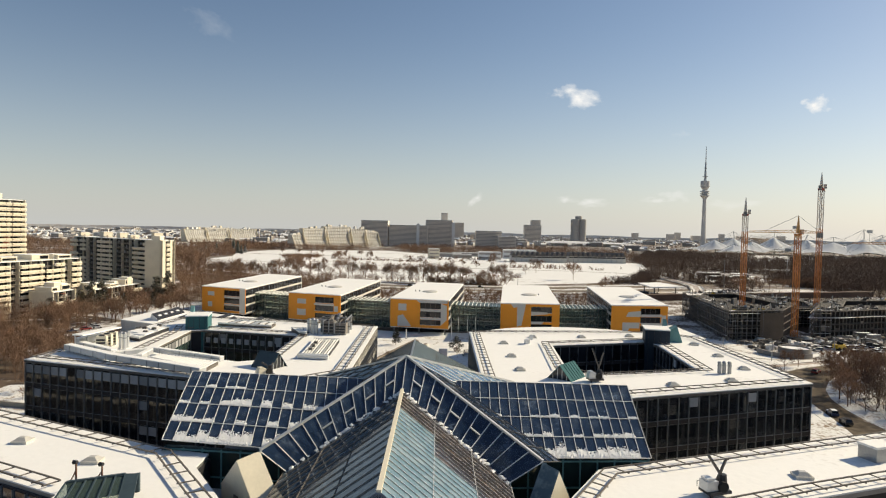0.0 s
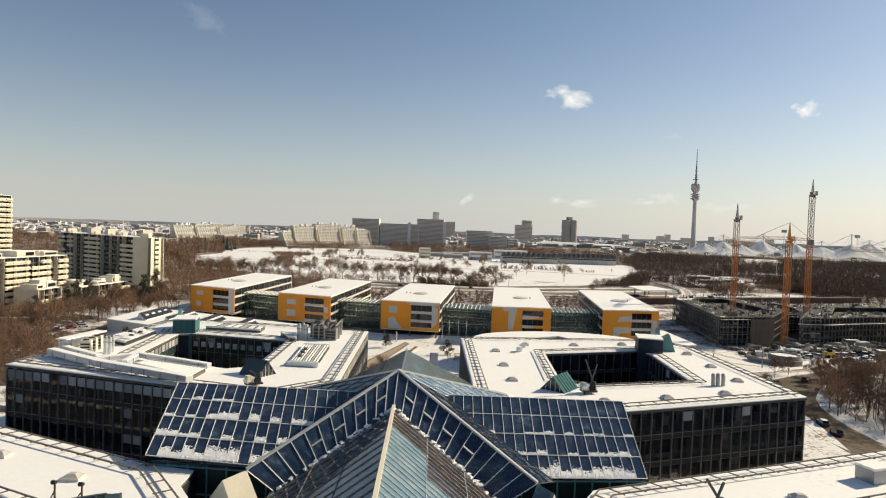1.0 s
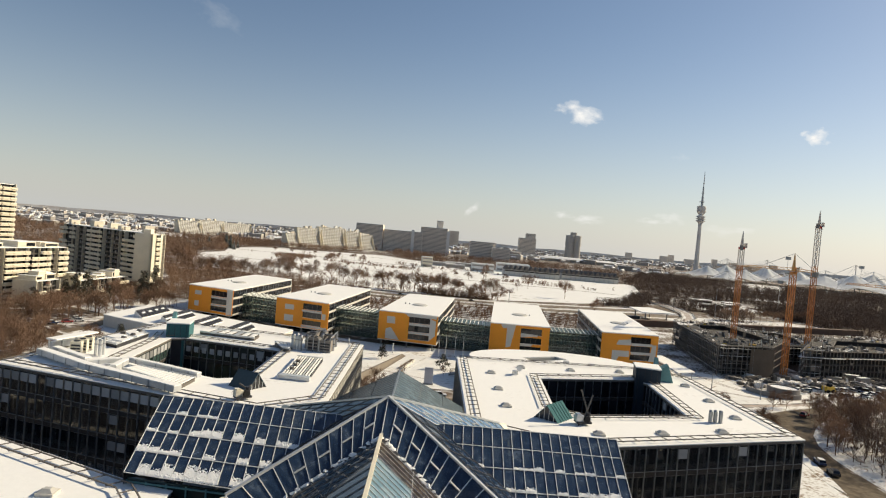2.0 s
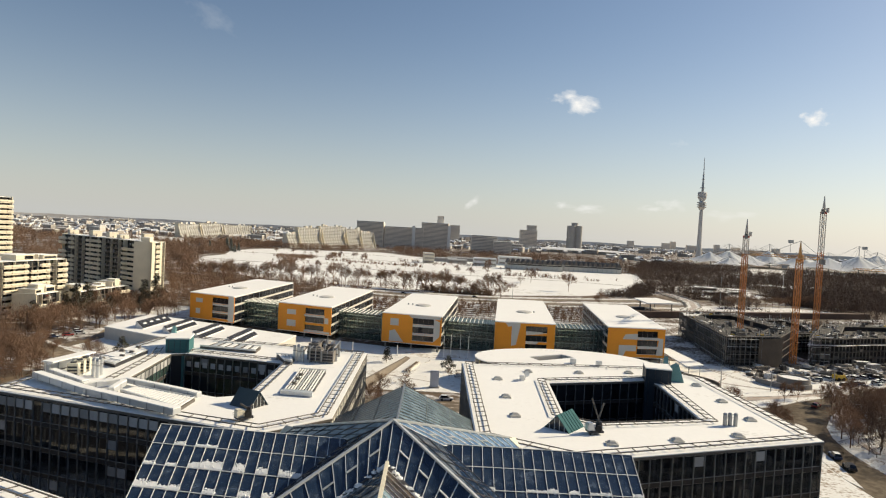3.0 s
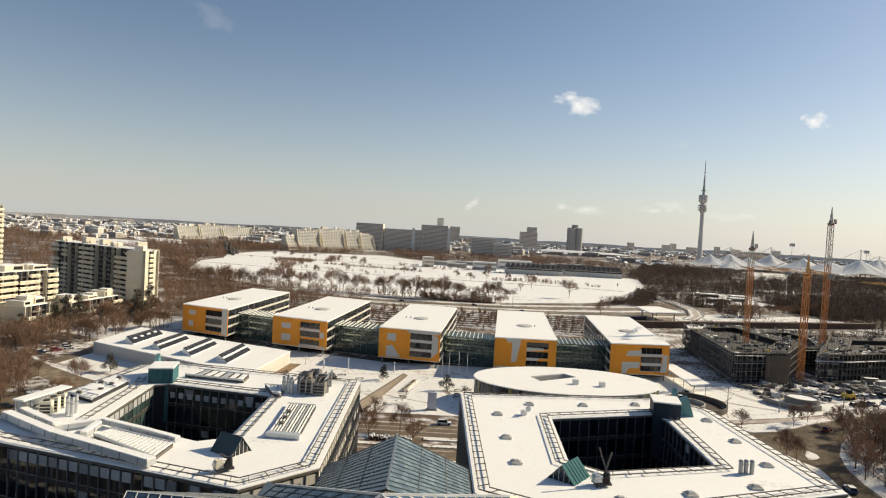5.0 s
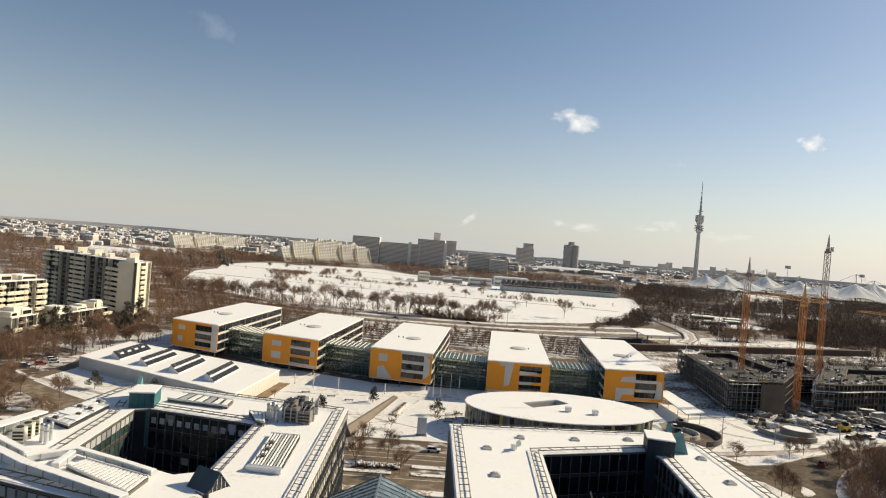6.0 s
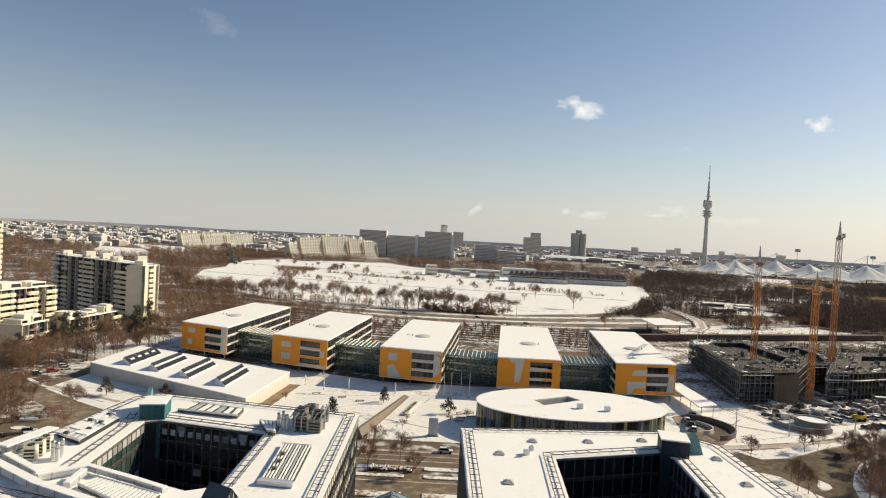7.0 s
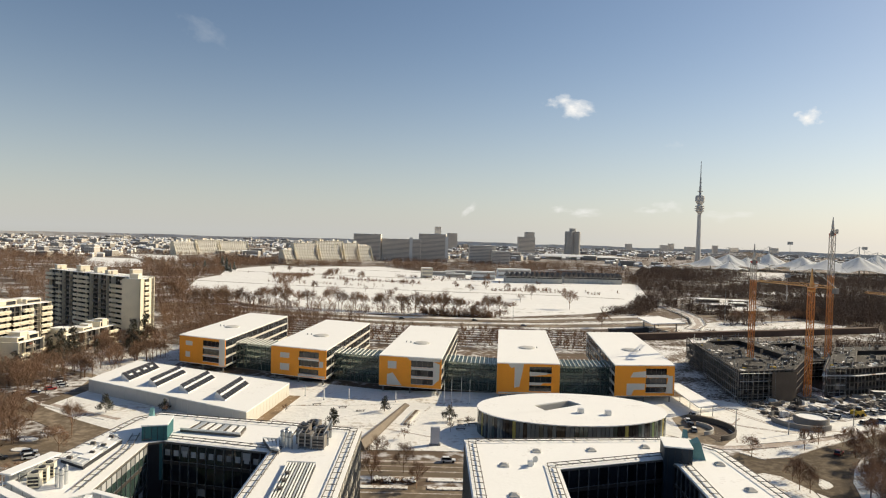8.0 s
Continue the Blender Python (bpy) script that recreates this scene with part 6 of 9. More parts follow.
def stair_house(at, yaw, w, d, label, fin, skin=TEAL):
    ob = thing("stair_tower", at, label, "stair tower", "teal stair towers")
    part("body", turned(Solid().box(-w / 2, w / 2, -d / 2, d / 2, -8, 3.0), at, yaw), skin, ob)
    part("roof", turned(Solid().box(-w / 2 - 0.1, w / 2 + 0.1, -d / 2 - 0.1, d / 2 + 0.1, 3.0, 3.25), at, yaw), ROOF_SNOW, ob, "snow-covered top")
    s = turned(Solid().hexa([(fin, d / 2, -1), (fin, d / 2 + 4.6, -1), (fin * 0.7, d / 2 + 4.6, -1), (fin * 0.7, d / 2, -1)], [(fin, d / 2, 3.1), (fin, d / 2 + 1.8, 4.6), (fin * 0.7, d / 2 + 1.8, 4.6), (fin * 0.7, d / 2, 3.1)]), at, yaw)
    part("glass_fin", s, PALETEAL, ob, "sloping teal metal fin")
    if fin > 0:
        side = [(w / 2 + 0.02, -0.2), (w / 2 + 0.02, 2.6), (w / 2 + 1.9, 3.7), (w / 2 + 3.2, -0.2)]
        part("wedge_roof", turned(Solid().hexa([(x, d / 2 - 2.6, z) for x, z in side], [(x, d / 2 + 0.4, z) for x, z in side]), at, yaw), PALETEAL, ob, "teal sheet wedge with a raised ridge")
    for k in range(4):
        part("seam", turned(Solid().box(-w / 2 + (k + 0.5) * w / 4 - 0.04, -w / 2 + (k + 0.5) * w / 4 + 0.04, -d / 2 - 0.06, -d / 2, -8, 3.0), at, yaw), DARK, ob)


stair_house((48.3, 141.6, EAVES - 0.0), -12, 5.2, 6.0, "teal metal stair tower with shade put in its colour", 2.8, SHADED_TEAL)
stair_house((-56.8, 147.6, EAVES - 0.0), 12, 4.8, 6.4, "teal metal stair tower at the courtyard corner", -2.6)


def glass_hut(at, yaw, w, d, h, label, roof=TEAL):
    """A ridge-roofed glass entrance hut."""
    ob = thing("roof_hut", at, label, "roof hut", "glass huts on the roofs")
    A, B, C, D = (-w / 2, -d / 2, 0), (w / 2, -d / 2, 0), (w / 2, d / 2, 0), (-w / 2, d / 2, 0)
    E, F = (0, -d / 2, h), (0, d / 2, h)
    part("glass_gable", turned(Solid().hexa([A, B, E], [(p[0], p[1] + d * 0.96, p[2]) for p in (A, B, E)]), at, yaw), PANE, ob)
    part("roof_slope", turned(Solid().slab([(w / 2 + 0.2, -d / 2 - 0.2, -0.1), (w / 2 + 0.2, d / 2, -0.1), (0, d / 2, h + 0.12), (0, -d / 2 - 0.2, h + 0.12)], 0.1), at, yaw), roof, ob)
    part("roof_slope", turned(Solid().slab([(-w / 2 - 0.2, -d / 2 - 0.2, -0.1), (-w / 2 - 0.2, d / 2, -0.1), (0, d / 2, h + 0.12), (0, -d / 2 - 0.2, h + 0.12)], 0.1), at, yaw), roof, ob)
    for k in range(1, 6):
        y = -d / 2 + d * k / 6
        part("standing_seam", turned(Solid().beam((w / 2 + 0.2, y, 0.0), (0, y, h + 0.16), 0.05, 0.08), at, yaw), roof, ob)
    for k in range(1, 5):
        x = -w / 2 + w * k / 5
        part("glazing_bar", turned(Solid().beam((x, -d / 2 - 0.05, 0), (x, -d / 2 - 0.05, h * (1 - abs(x) / (w / 2))), 0.08, 0.08, (1, 0, 0)), at, yaw), LIGHTSTEEL, ob)


glass_hut((21.2, 105.3, EAVES), -38, 4.2, 5.0, 2.3, "small ridge-roofed glass hut with teal roof")
glass_hut((-29.6, 108.4, EAVES), 60, 3.8, 4.4, 2.5, "small ridge-roofed glass hut with slate-blue roof", SLATE)


def cradle_crane(at, yaw, label, body=LIGHTSTEEL, reach=5.0):
    ob = thing("facade_cradle", at, label, "cleaning cradle", "cleaning cradles on the roofs")
    part("chassis", turned(Solid().box(-1.2, 1.2, -0.8, 0.8, 0.3, 0.6).box(-1.1, -0.9, -0.9, -0.7, 0, 0.3).box(0.9, 1.1, 0.7, 0.9, 0, 0.3), at, yaw), DARK, ob)
    part("cabinet", turned(Solid().box(-1.3, -0.1, -0.6, 0.6, 0.6, 1.5).box(-1.2, -0.5, -0.5, 0.5, 1.5, 1.75), at, yaw), body, ob, "pale sheet-metal cabinet")
    part("turret", turned(Solid().tube((0.8, 0, 0.6), (0.8, 0, 1.9), 0.45, 0.35, 10), at, yaw), DARK, ob)
    part("jib", turned(Solid().beam((0.9, 0, 1.4), (-0.5, 0.4, reach), 0.2, 0.24), at, yaw), RAIL, ob)
    part("jib", turned(Solid().beam((0.3, 0.3, 1.0), (1.6, 0.6, reach * 0.85), 0.18, 0.22), at, yaw), RAIL, ob)
    part("platform_rail", turned(Solid().beam((-1.3, 0.9, 1.1), (1.3, 0.9, 1.1), 0.06, 0.06).beam((-1.3, 0.9, 0.6), (-1.3, 0.9, 1.1), 0.06, 0.06, (1, 0, 0)).beam((1.3, 0.9, 0.6), (1.3, 0.9, 1.1), 0.06, 0.06, (1, 0, 0)), at, yaw), STEEL, ob)
    part("hose_reel", turned(Solid().tube((0.3, -0.9, 1.0), (0.3, -0.6, 1.0), 0.5, 0.5, 12), at, yaw), RUBBER, ob)


cradle_crane((25.3, 102.6, EAVES), 10, "pale cleaning cradle with a raised dark jib", reach=5.4)
cradle_crane((26.0, 58.6, EAVES), 15, "pale cleaning cradle with raised dark jibs", reach=3.6)
cradle_crane((-28.0, 100.6, EAVES), 40, "rusty cleaning cradle parked beside the courtyard", body=CREAM, reach=2.4)
ob = thing("roof_hatch", (48.4, 69.2, EAVES), "grey snow-topped ventilation hatch", "roof hatch")
part("body", turned(Solid().box(-1.4, 1.4, -1.1, 1.1, 0, 1.5), (48.4, 69.2, EAVES), 18), STEEL, ob)
part("lid", turned(Solid().box(-1.5, 1.5, -1.2, 1.2, 1.5, 1.75), (48.4, 69.2, EAVES), 18), ROOF_SNOW, ob, "snow on the lid")


def flue_group(spots, h, r, label, name="flue", skin=LIGHTSTEEL):
    for k, (x, y) in enumerate(spots):
        ob = thing(name, (x, y, EAVES), label, "flue", "steel flues")
        part("pipe", Solid().tube((x, y, EAVES), (x, y, EAVES + h), r, r, 12), skin, ob)
        part("collar", Solid().tube((x, y, EAVES + h * 0.7), (x, y, EAVES + h * 0.76), r * 1.15, r * 1.15, 12), STEEL, ob)
        part("cowl", Solid().tube((x, y, EAVES + h), (x, y, EAVES + h + 0.25), r * 1.25, r * 0.7, 12), STEEL, ob)


flue_group([(49.0, 110.4), (49.9, 110.6), (50.8, 110.5)], 1.9, 0.33, "short dark steel roof flue beside the courtyard", skin=STEEL)
flue_group([(-61.6, 121.0), (-60.6, 120.5), (-60.9, 122.2)], 3.0, 0.36, "shiny steel flue standing in snow")
flue_group([(-30.0, 143.0), (-29.0, 142.4), (-28.2, 142.2), (-29.4, 144.2)], 3.1, 0.42, "shiny steel flue beside the roof plant")


def duct(points, w, h, z, label, group="snowy roof ducts"):
    ob = thing("air_duct", (*points[0], EAVES), label, "air duct", group)
    for k, (p, q) in enumerate(zip(points, points[1:])):
        d = (Vector(q) - Vector(p)).normalized() * w * 0.5
        a, b = Vector((*(Vector(p) - d * 0.6), z)), Vector((*(Vector(q) + d * 0.6), z))
        part("duct_run", Solid().beam(a + Vector((0, 0, 0.004 * k)), b + Vector((0, 0, 0.004 * k)), w, h), LIGHTSTEEL, ob)
        part("snow_cap", Solid().beam(a + Vector((0, 0, h / 2 + 0.08 + 0.004 * k)), b + Vector((0, 0, h / 2 + 0.08 + 0.004 * k)), w * 0.94, 0.16), ROOF_SNOW, ob, "snow lying on top")
        n = max(1, round((b - a).length / 4))
        for i in range(n):
            c = a.lerp(b, (i + 0.5) / n)
            part("leg", Solid().beam((c.x, c.y, EAVES), (c.x, c.y, z - h / 2), 0.16, 0.16, (1, 0, 0)), STEEL, ob)
            part("flange", Solid().beam(c - (b - a).normalized() * 0.06, c + (b - a).normalized() * 0.06, w + 0.12, h + 0.12), STEEL, ob)


duct([(-69.0, 116.8), (-56.4, 108.8), (-47.3, 104.6), (-38.2, 100.2)], 1.5, 0.9, EAVES + 0.9, "long pale air duct capped with snow")
duct([(-67.5, 118.6), (-58.6, 112.6)], 1.2, 1.0, EAVES + 1.0, "short pale air duct capped with snow")
duct([(-58.2, 112.2), (-53.2, 116.6), (-45.0, 113.0), (-38.4, 109.8)], 1.0, 0.7, EAVES + 0.8, "bent pale air duct along the courtyard")
duct([(-52.4, 109.5), (-52.9, 114.4)], 1.0, 0.8, EAVES + 0.9, "short pale connecting air duct")
duct([(-68.6, 128.5), (-70.0, 121.5)], 0.8, 1.6, EAVES + 0.9, "low pale screen wall topped with snow")


def slat_field(quad, n, z, h, label, snow=0.5, base=RAIL, fill=0.55):
    """A raised louvre field: slats between the sides of a quadrilateral."""
    a, b, c, d = (Vector((*p, z)) for p in quad)
    ob = thing("louvre_field", (a.x, a.y, EAVES), label, "roof louvres", "louvre fields on the roof")
    ctr = (a + b + c + d) / 4
    part("base", Solid().hexa([Vector((p.x, p.y, EAVES)) for p in (a, b, c, d)], [Vector((p.x, p.y, z - 0.22)) for p in (a, b, c, d)]), base, ob)
    for i in range(n):
        f = (i + 0.5) / n
        p, q = a.lerp(b, f), d.lerp(c, f)
        part("slat", Solid().beam(p, q, (b - a).length / n * fill, h), LIGHTSTEEL if (i * 7) % 10 >= snow * 10 else ROOF_SNOW, ob)
    for p, q in ((a, b), (d, c)):
        part("rim", Solid().beam(p, q, 0.25, 0.34), LIGHTSTEEL, ob)
    return ob


slat_field([(-51.5, 110.6), (-38.6, 102.6), (-38.4, 108.6), (-50.2, 113.6)], 16, EAVES + 0.7, 0.14, "white slatted plant cover dusted with snow", 1.0)
louvre = slat_field([(-26.0, 116.4), (-20.8, 115.8), (-21.4, 132.6), (-26.8, 133.0)], 10, EAVES + 0.62, 0.2, "raised pale louvre field with dark gaps and vents", 0.75, base=DARK, fill=0.42)
for f in (0.2, 0.45, 0.7):
    x, y = -24.8 - 0.6 * f, 117.5 + 13.5 * f
    part("vent_box", Solid().box(x - 0.32, x + 0.32, y - 0.3, y + 0.3, EAVES + 0.7, EAVES + 1.05).box(x - 0.4, x + 0.4, y - 0.36, y + 0.36, EAVES + 1.05, EAVES + 1.14), RAIL, louvre, "dark roof vent")
part("front_kerb", Solid().beam((-26.2, 115.6, EAVES + 0.45), (-20.5, 115.0, EAVES + 0.45), 0.9, 0.7), LIGHTSTEEL, louvre)
DECK = [Vector((*p, EAVES + 0.8)) for p in ((-67.3, 131.6), (-61.5, 128.4), (-61.6, 142.4), (-66.0, 146.4))]
deck = slat_field([(p.x, p.y) for p in DECK], 15, EAVES + 0.8, 0.16, "raised white slatted roof deck half under snow", 0.3, base=DARK, fill=0.6)
for u0, u1, v0, v1 in ((0.0, 0.55, 0.2, 0.52), (0.5, 1.0, 0.12, 0.5), (0.0, 0.5, 0.6, 0.97), (0.42, 1.0, 0.58, 0.86)):
    low = [DECK[0].lerp(DECK[1], u).lerp(DECK[3].lerp(DECK[2], u), v) + Vector((0, 0, 0.06)) for u, v in ((u0, v0), (u1, v0 + 0.04), (u1 - 0.03, v1), (u0 + 0.02, v1 - 0.05))]
    mid = sum(low, Vector()) / 4
    part("snow_sheet", Solid().hexa(low, [p.lerp(mid, 0.06) + Vector((0, 0, 0.16)) for p in low]), ROOF_SNOW, deck, "snow lying over the slats")
for f, g in ((0.3, 0.04), (0.72, 0.34), (0.2, 0.56), (0.7, 0.62), (0.45, 0.9)):
    x, y, _ = DECK[0].lerp(DECK[1], f).lerp(DECK[3].lerp(DECK[2], f), g)
    part("vent_hood", Solid().hexa([(x - 0.5, y - 0.4, EAVES + 0.8), (x + 0.5, y - 0.4, EAVES + 0.8), (x + 0.5, y + 0.4, EAVES + 0.8), (x - 0.5, y + 0.4, EAVES + 0.8)], [(x - 0.4, y - 0.1, EAVES + 1.35), (x + 0.4, y - 0.1, EAVES + 1.35), (x + 0.4, y + 0.3, EAVES + 1.35), (x - 0.4, y + 0.3, EAVES + 1.35)]), RAIL, deck, "dark triangular vent hood")
rail_track([(-57.6, 119.0), (-59.0, 139.6), (-61.2, 147.6)], False, 1.3, "dark rail track along the courtyard edge")
slat_field([(-53.4, 150.6), (-40.0, 148.2), (-40.2, 153.0), (-52.4, 156.2)], 7, EAVES + 0.7, 0.14, "white slatted plant cover dusted with snow", 0.6)
slat_field([(-34.6, 145.4), (-31.0, 145.0), (-29.6, 138.6), (-31.4, 139.4)], 4, EAVES + 0.8, 0.16, "slanting pale louvre panel beside flues", 0.3)


def air_handler(at, sx, sy, sz, yaw, label, body=CREAM, group="air handling units"):
    ob = thing("air_handling_unit", at, label, "air conditioner", group)
    part("cabinet", turned(Solid().box(-sx / 2, sx / 2, -sy / 2, sy / 2, 0.25, sz), at, yaw), body, ob)
    for k in range(3):
        part("louvre", turned(Solid().box(-sx / 2 + 0.12, sx / 2 - 0.12, -sy / 2 - 0.05, -sy / 2, 0.5 + k * (sz - 0.8) / 3, 0.5 + (k + 0.62) * (sz - 0.8) / 3), at, yaw), DARK, ob)
    part("fan", turned(Solid().tube((0, 0, sz), (0, 0, sz + 0.18), min(sx, sy) * 0.36, min(sx, sy) * 0.36, 14), at, yaw), DARK, ob)
    for x in (-1, 1):
        part("foot", turned(Solid().box(x * sx * 0.4 - 0.08, x * sx * 0.4 + 0.08, -sy / 2, sy / 2, 0, 0.25), at, yaw), STEEL, ob)


for k in range(3):
    air_handler((-64.9 - 0.2 * k, 120.4 + 2.3 * k, EAVES), 1.8, 1.5, 2.5, 14, "cream air conditioning unit with dark louvres", CREAM)
canopy = thing("plant_canopy", (-66, 123.2, EAVES), "flat snow-covered canopy over air conditioning units", "canopy")
part("roof", turned(Solid().box(-5.2, 5.2, -0.1, 2.2, 2.75, 3.0), (-66.3, 123.2, EAVES), 78), ROOF_SNOW, canopy)
for u in (-4.8, -1.6, 1.6, 4.8):
    part("post", turned(Solid().box(u - 0.08, u + 0.08, 1.8, 1.96, 0, 2.75), (-66.3, 123.2, EAVES), 78), LIGHTSTEEL, canopy)
PLANTGREY = surface("brown_grey_sheet", (0.22, 0.195, 0.17), 0.6, 0.2, 0.5, 3.0, 0.1)
for k, (x, y, s) in enumerate(((-25.4, 143.2, 3.0), (-22.6, 142.6, 2.6), (-26.4, 146.6, 3.4), (-22.9, 146.4, 3.1), (-25.0, 150.2, 3.2))):
    air_handler((x, y, EAVES), 2.4, 2.2, s, -5, "brown-grey plant unit wrapped in pipework", PLANTGREY, "roof plant units")
for k, (x, y, z) in enumerate(((-27.4, 145.0, 2.6), (-24.0, 144.6, 3.2), (-21.4, 144.4, 2.4), (-27.2, 149.0, 2.8), (-21.6, 149.4, 2.8), (-24.2, 148.4, 3.5))):
    ob = thing("vent_pipe", (x, y, EAVES), "thick grey vent pipe with a hooded top", "vent pipe", "vent pipes of the roof plant")
    part("pipe", Solid().tube((x, y, EAVES), (x, y, EAVES + z), 0.38, 0.38, 12), STEEL, ob)
    part("cowl", Solid().tube((x, y, EAVES + z), (x + 0.25, y + 0.2, EAVES + z + 0.4), 0.42, 0.3, 12), STEEL, ob)
    part("collar", Solid().tube((x, y, EAVES + z * 0.6), (x, y, EAVES + z * 0.68), 0.46, 0.46, 12), RAIL, ob)
ob = thing("pipe_rack", (-24.5, 146.5, EAVES), "bundle of grey pipes bent over the roof plant", "pipework")
for k in range(6):
    x, top = -27.8 + k * 1.25, EAVES + 2.6 + 0.35 * (k % 3)
    part("riser", Solid().tube((x, 141.6, EAVES), (x, 141.6, top), 0.13, 0.13, 8), STEEL, ob)
    part("riser", Solid().tube((x, 150.8, EAVES), (x, 150.8, top), 0.13, 0.13, 8), STEEL, ob)
    part("cross_pipe", Solid().tube((x, 141.5, top), (x, 150.9, top), 0.13, 0.13, 8), STEEL if k % 2 else RAIL, ob)
# entrance lantern on the near roof and its lamps
lan = thing("roof_lantern", (-30, 53, EAVES), "sloping glazed roof lantern with slate-blue frame", "roof lantern")
A, B, C, D = (Vector(p) for p in ((-32.2, 54.1, EAVES + 1.7), (-28.1, 56.2, EAVES + 1.7), (-26.2, 50.2, EAVES), (-31.6, 48.6, EAVES)))
for k in range(6):
    f, g = k / 6 + 0.01, (k + 1) / 6 - 0.01
    part("pane", Solid().slab([A.lerp(B, f), A.lerp(B, g), D.lerp(C, g), D.lerp(C, f)], 0.05), LINKGLASS, lan)
for k in range(7):
    part("glazing_bar", Solid().beam(A.lerp(B, k / 6) + Vector((0, 0, 0.05)), D.lerp(C, k / 6) + Vector((0, 0, 0.05)), 0.12, 0.12), SLATE, lan)
part("frame", Solid().beam(A, B, 0.3, 0.24), SLATE, lan)
part("side_panel", Solid().slab([B + Vector((0, 0, 0.08)), B + Vector((1.1, 0.1, 0.08)), C + Vector((1.3, 0, 0.08)), C + Vector((0, 0, 0.08))], 0.12), SLATE, lan, "slate-blue sheet edging")
part("back_wall", Solid().hexa([(A.x, A.y + 0.1, EAVES), (B.x + 1.1, B.y + 0.2, EAVES), (B.x + 1.1, B.y + 0.5, EAVES), (A.x, A.y + 0.4, EAVES)], [(A.x, A.y + 0.1, EAVES + 1.7), (B.x + 1.1, B.y + 0.2, EAVES + 1.7), (B.x + 1.1, B.y + 0.5, EAVES + 1.7), (A.x, A.y + 0.4, EAVES + 1.7)]), SLATE, lan)
RUST = surface("rusty_post", (0.16, 0.08, 0.05), 0.8)
for x, y, h in ((-31.8, 54.9, 3.1), (-29.9, 55.6, 2.7)):
    ob = thing("floodlight", (x, y, EAVES), "rusty floodlight on a slim bent post", "floodlight", "floodlights on the near roof")
    part("post", Solid().tube((x, y, EAVES), (x, y, EAVES + h), 0.1, 0.08, 8), RUST, ob)
    part("head", Solid().tube((x - 0.22, y, EAVES + h + 0.1), (x + 0.16, y - 0.1, EAVES + h + 0.16), 0.2, 0.15, 10), DARK, ob)
    part("stay", Solid().beam((x, y, EAVES + h * 0.8), (x - 1.6, y + 1.6, EAVES + 0.5), 0.09, 0.09), RUST, ob)
dish = thing("roof_aerial", (19.1, 135.9, EAVES), "small cluster of roof aerials and lamps", "aerial")
part("mast", Solid().beam((19.1, 135.9, EAVES), (19.1, 135.9, EAVES + 1.6), 0.12, 0.12, (1, 0, 0)), STEEL, dish)
part("dish", Solid().tube((19.0, 135.6, EAVES + 1.4), (19.3, 135.0, EAVES + 1.5), 0.2, 0.6, 12), LIGHTSTEEL, dish)
part("box", Solid().box(18.0, 18.9, 135.3, 136.3, EAVES, EAVES + 0.9), LIGHTSTEEL, dish)


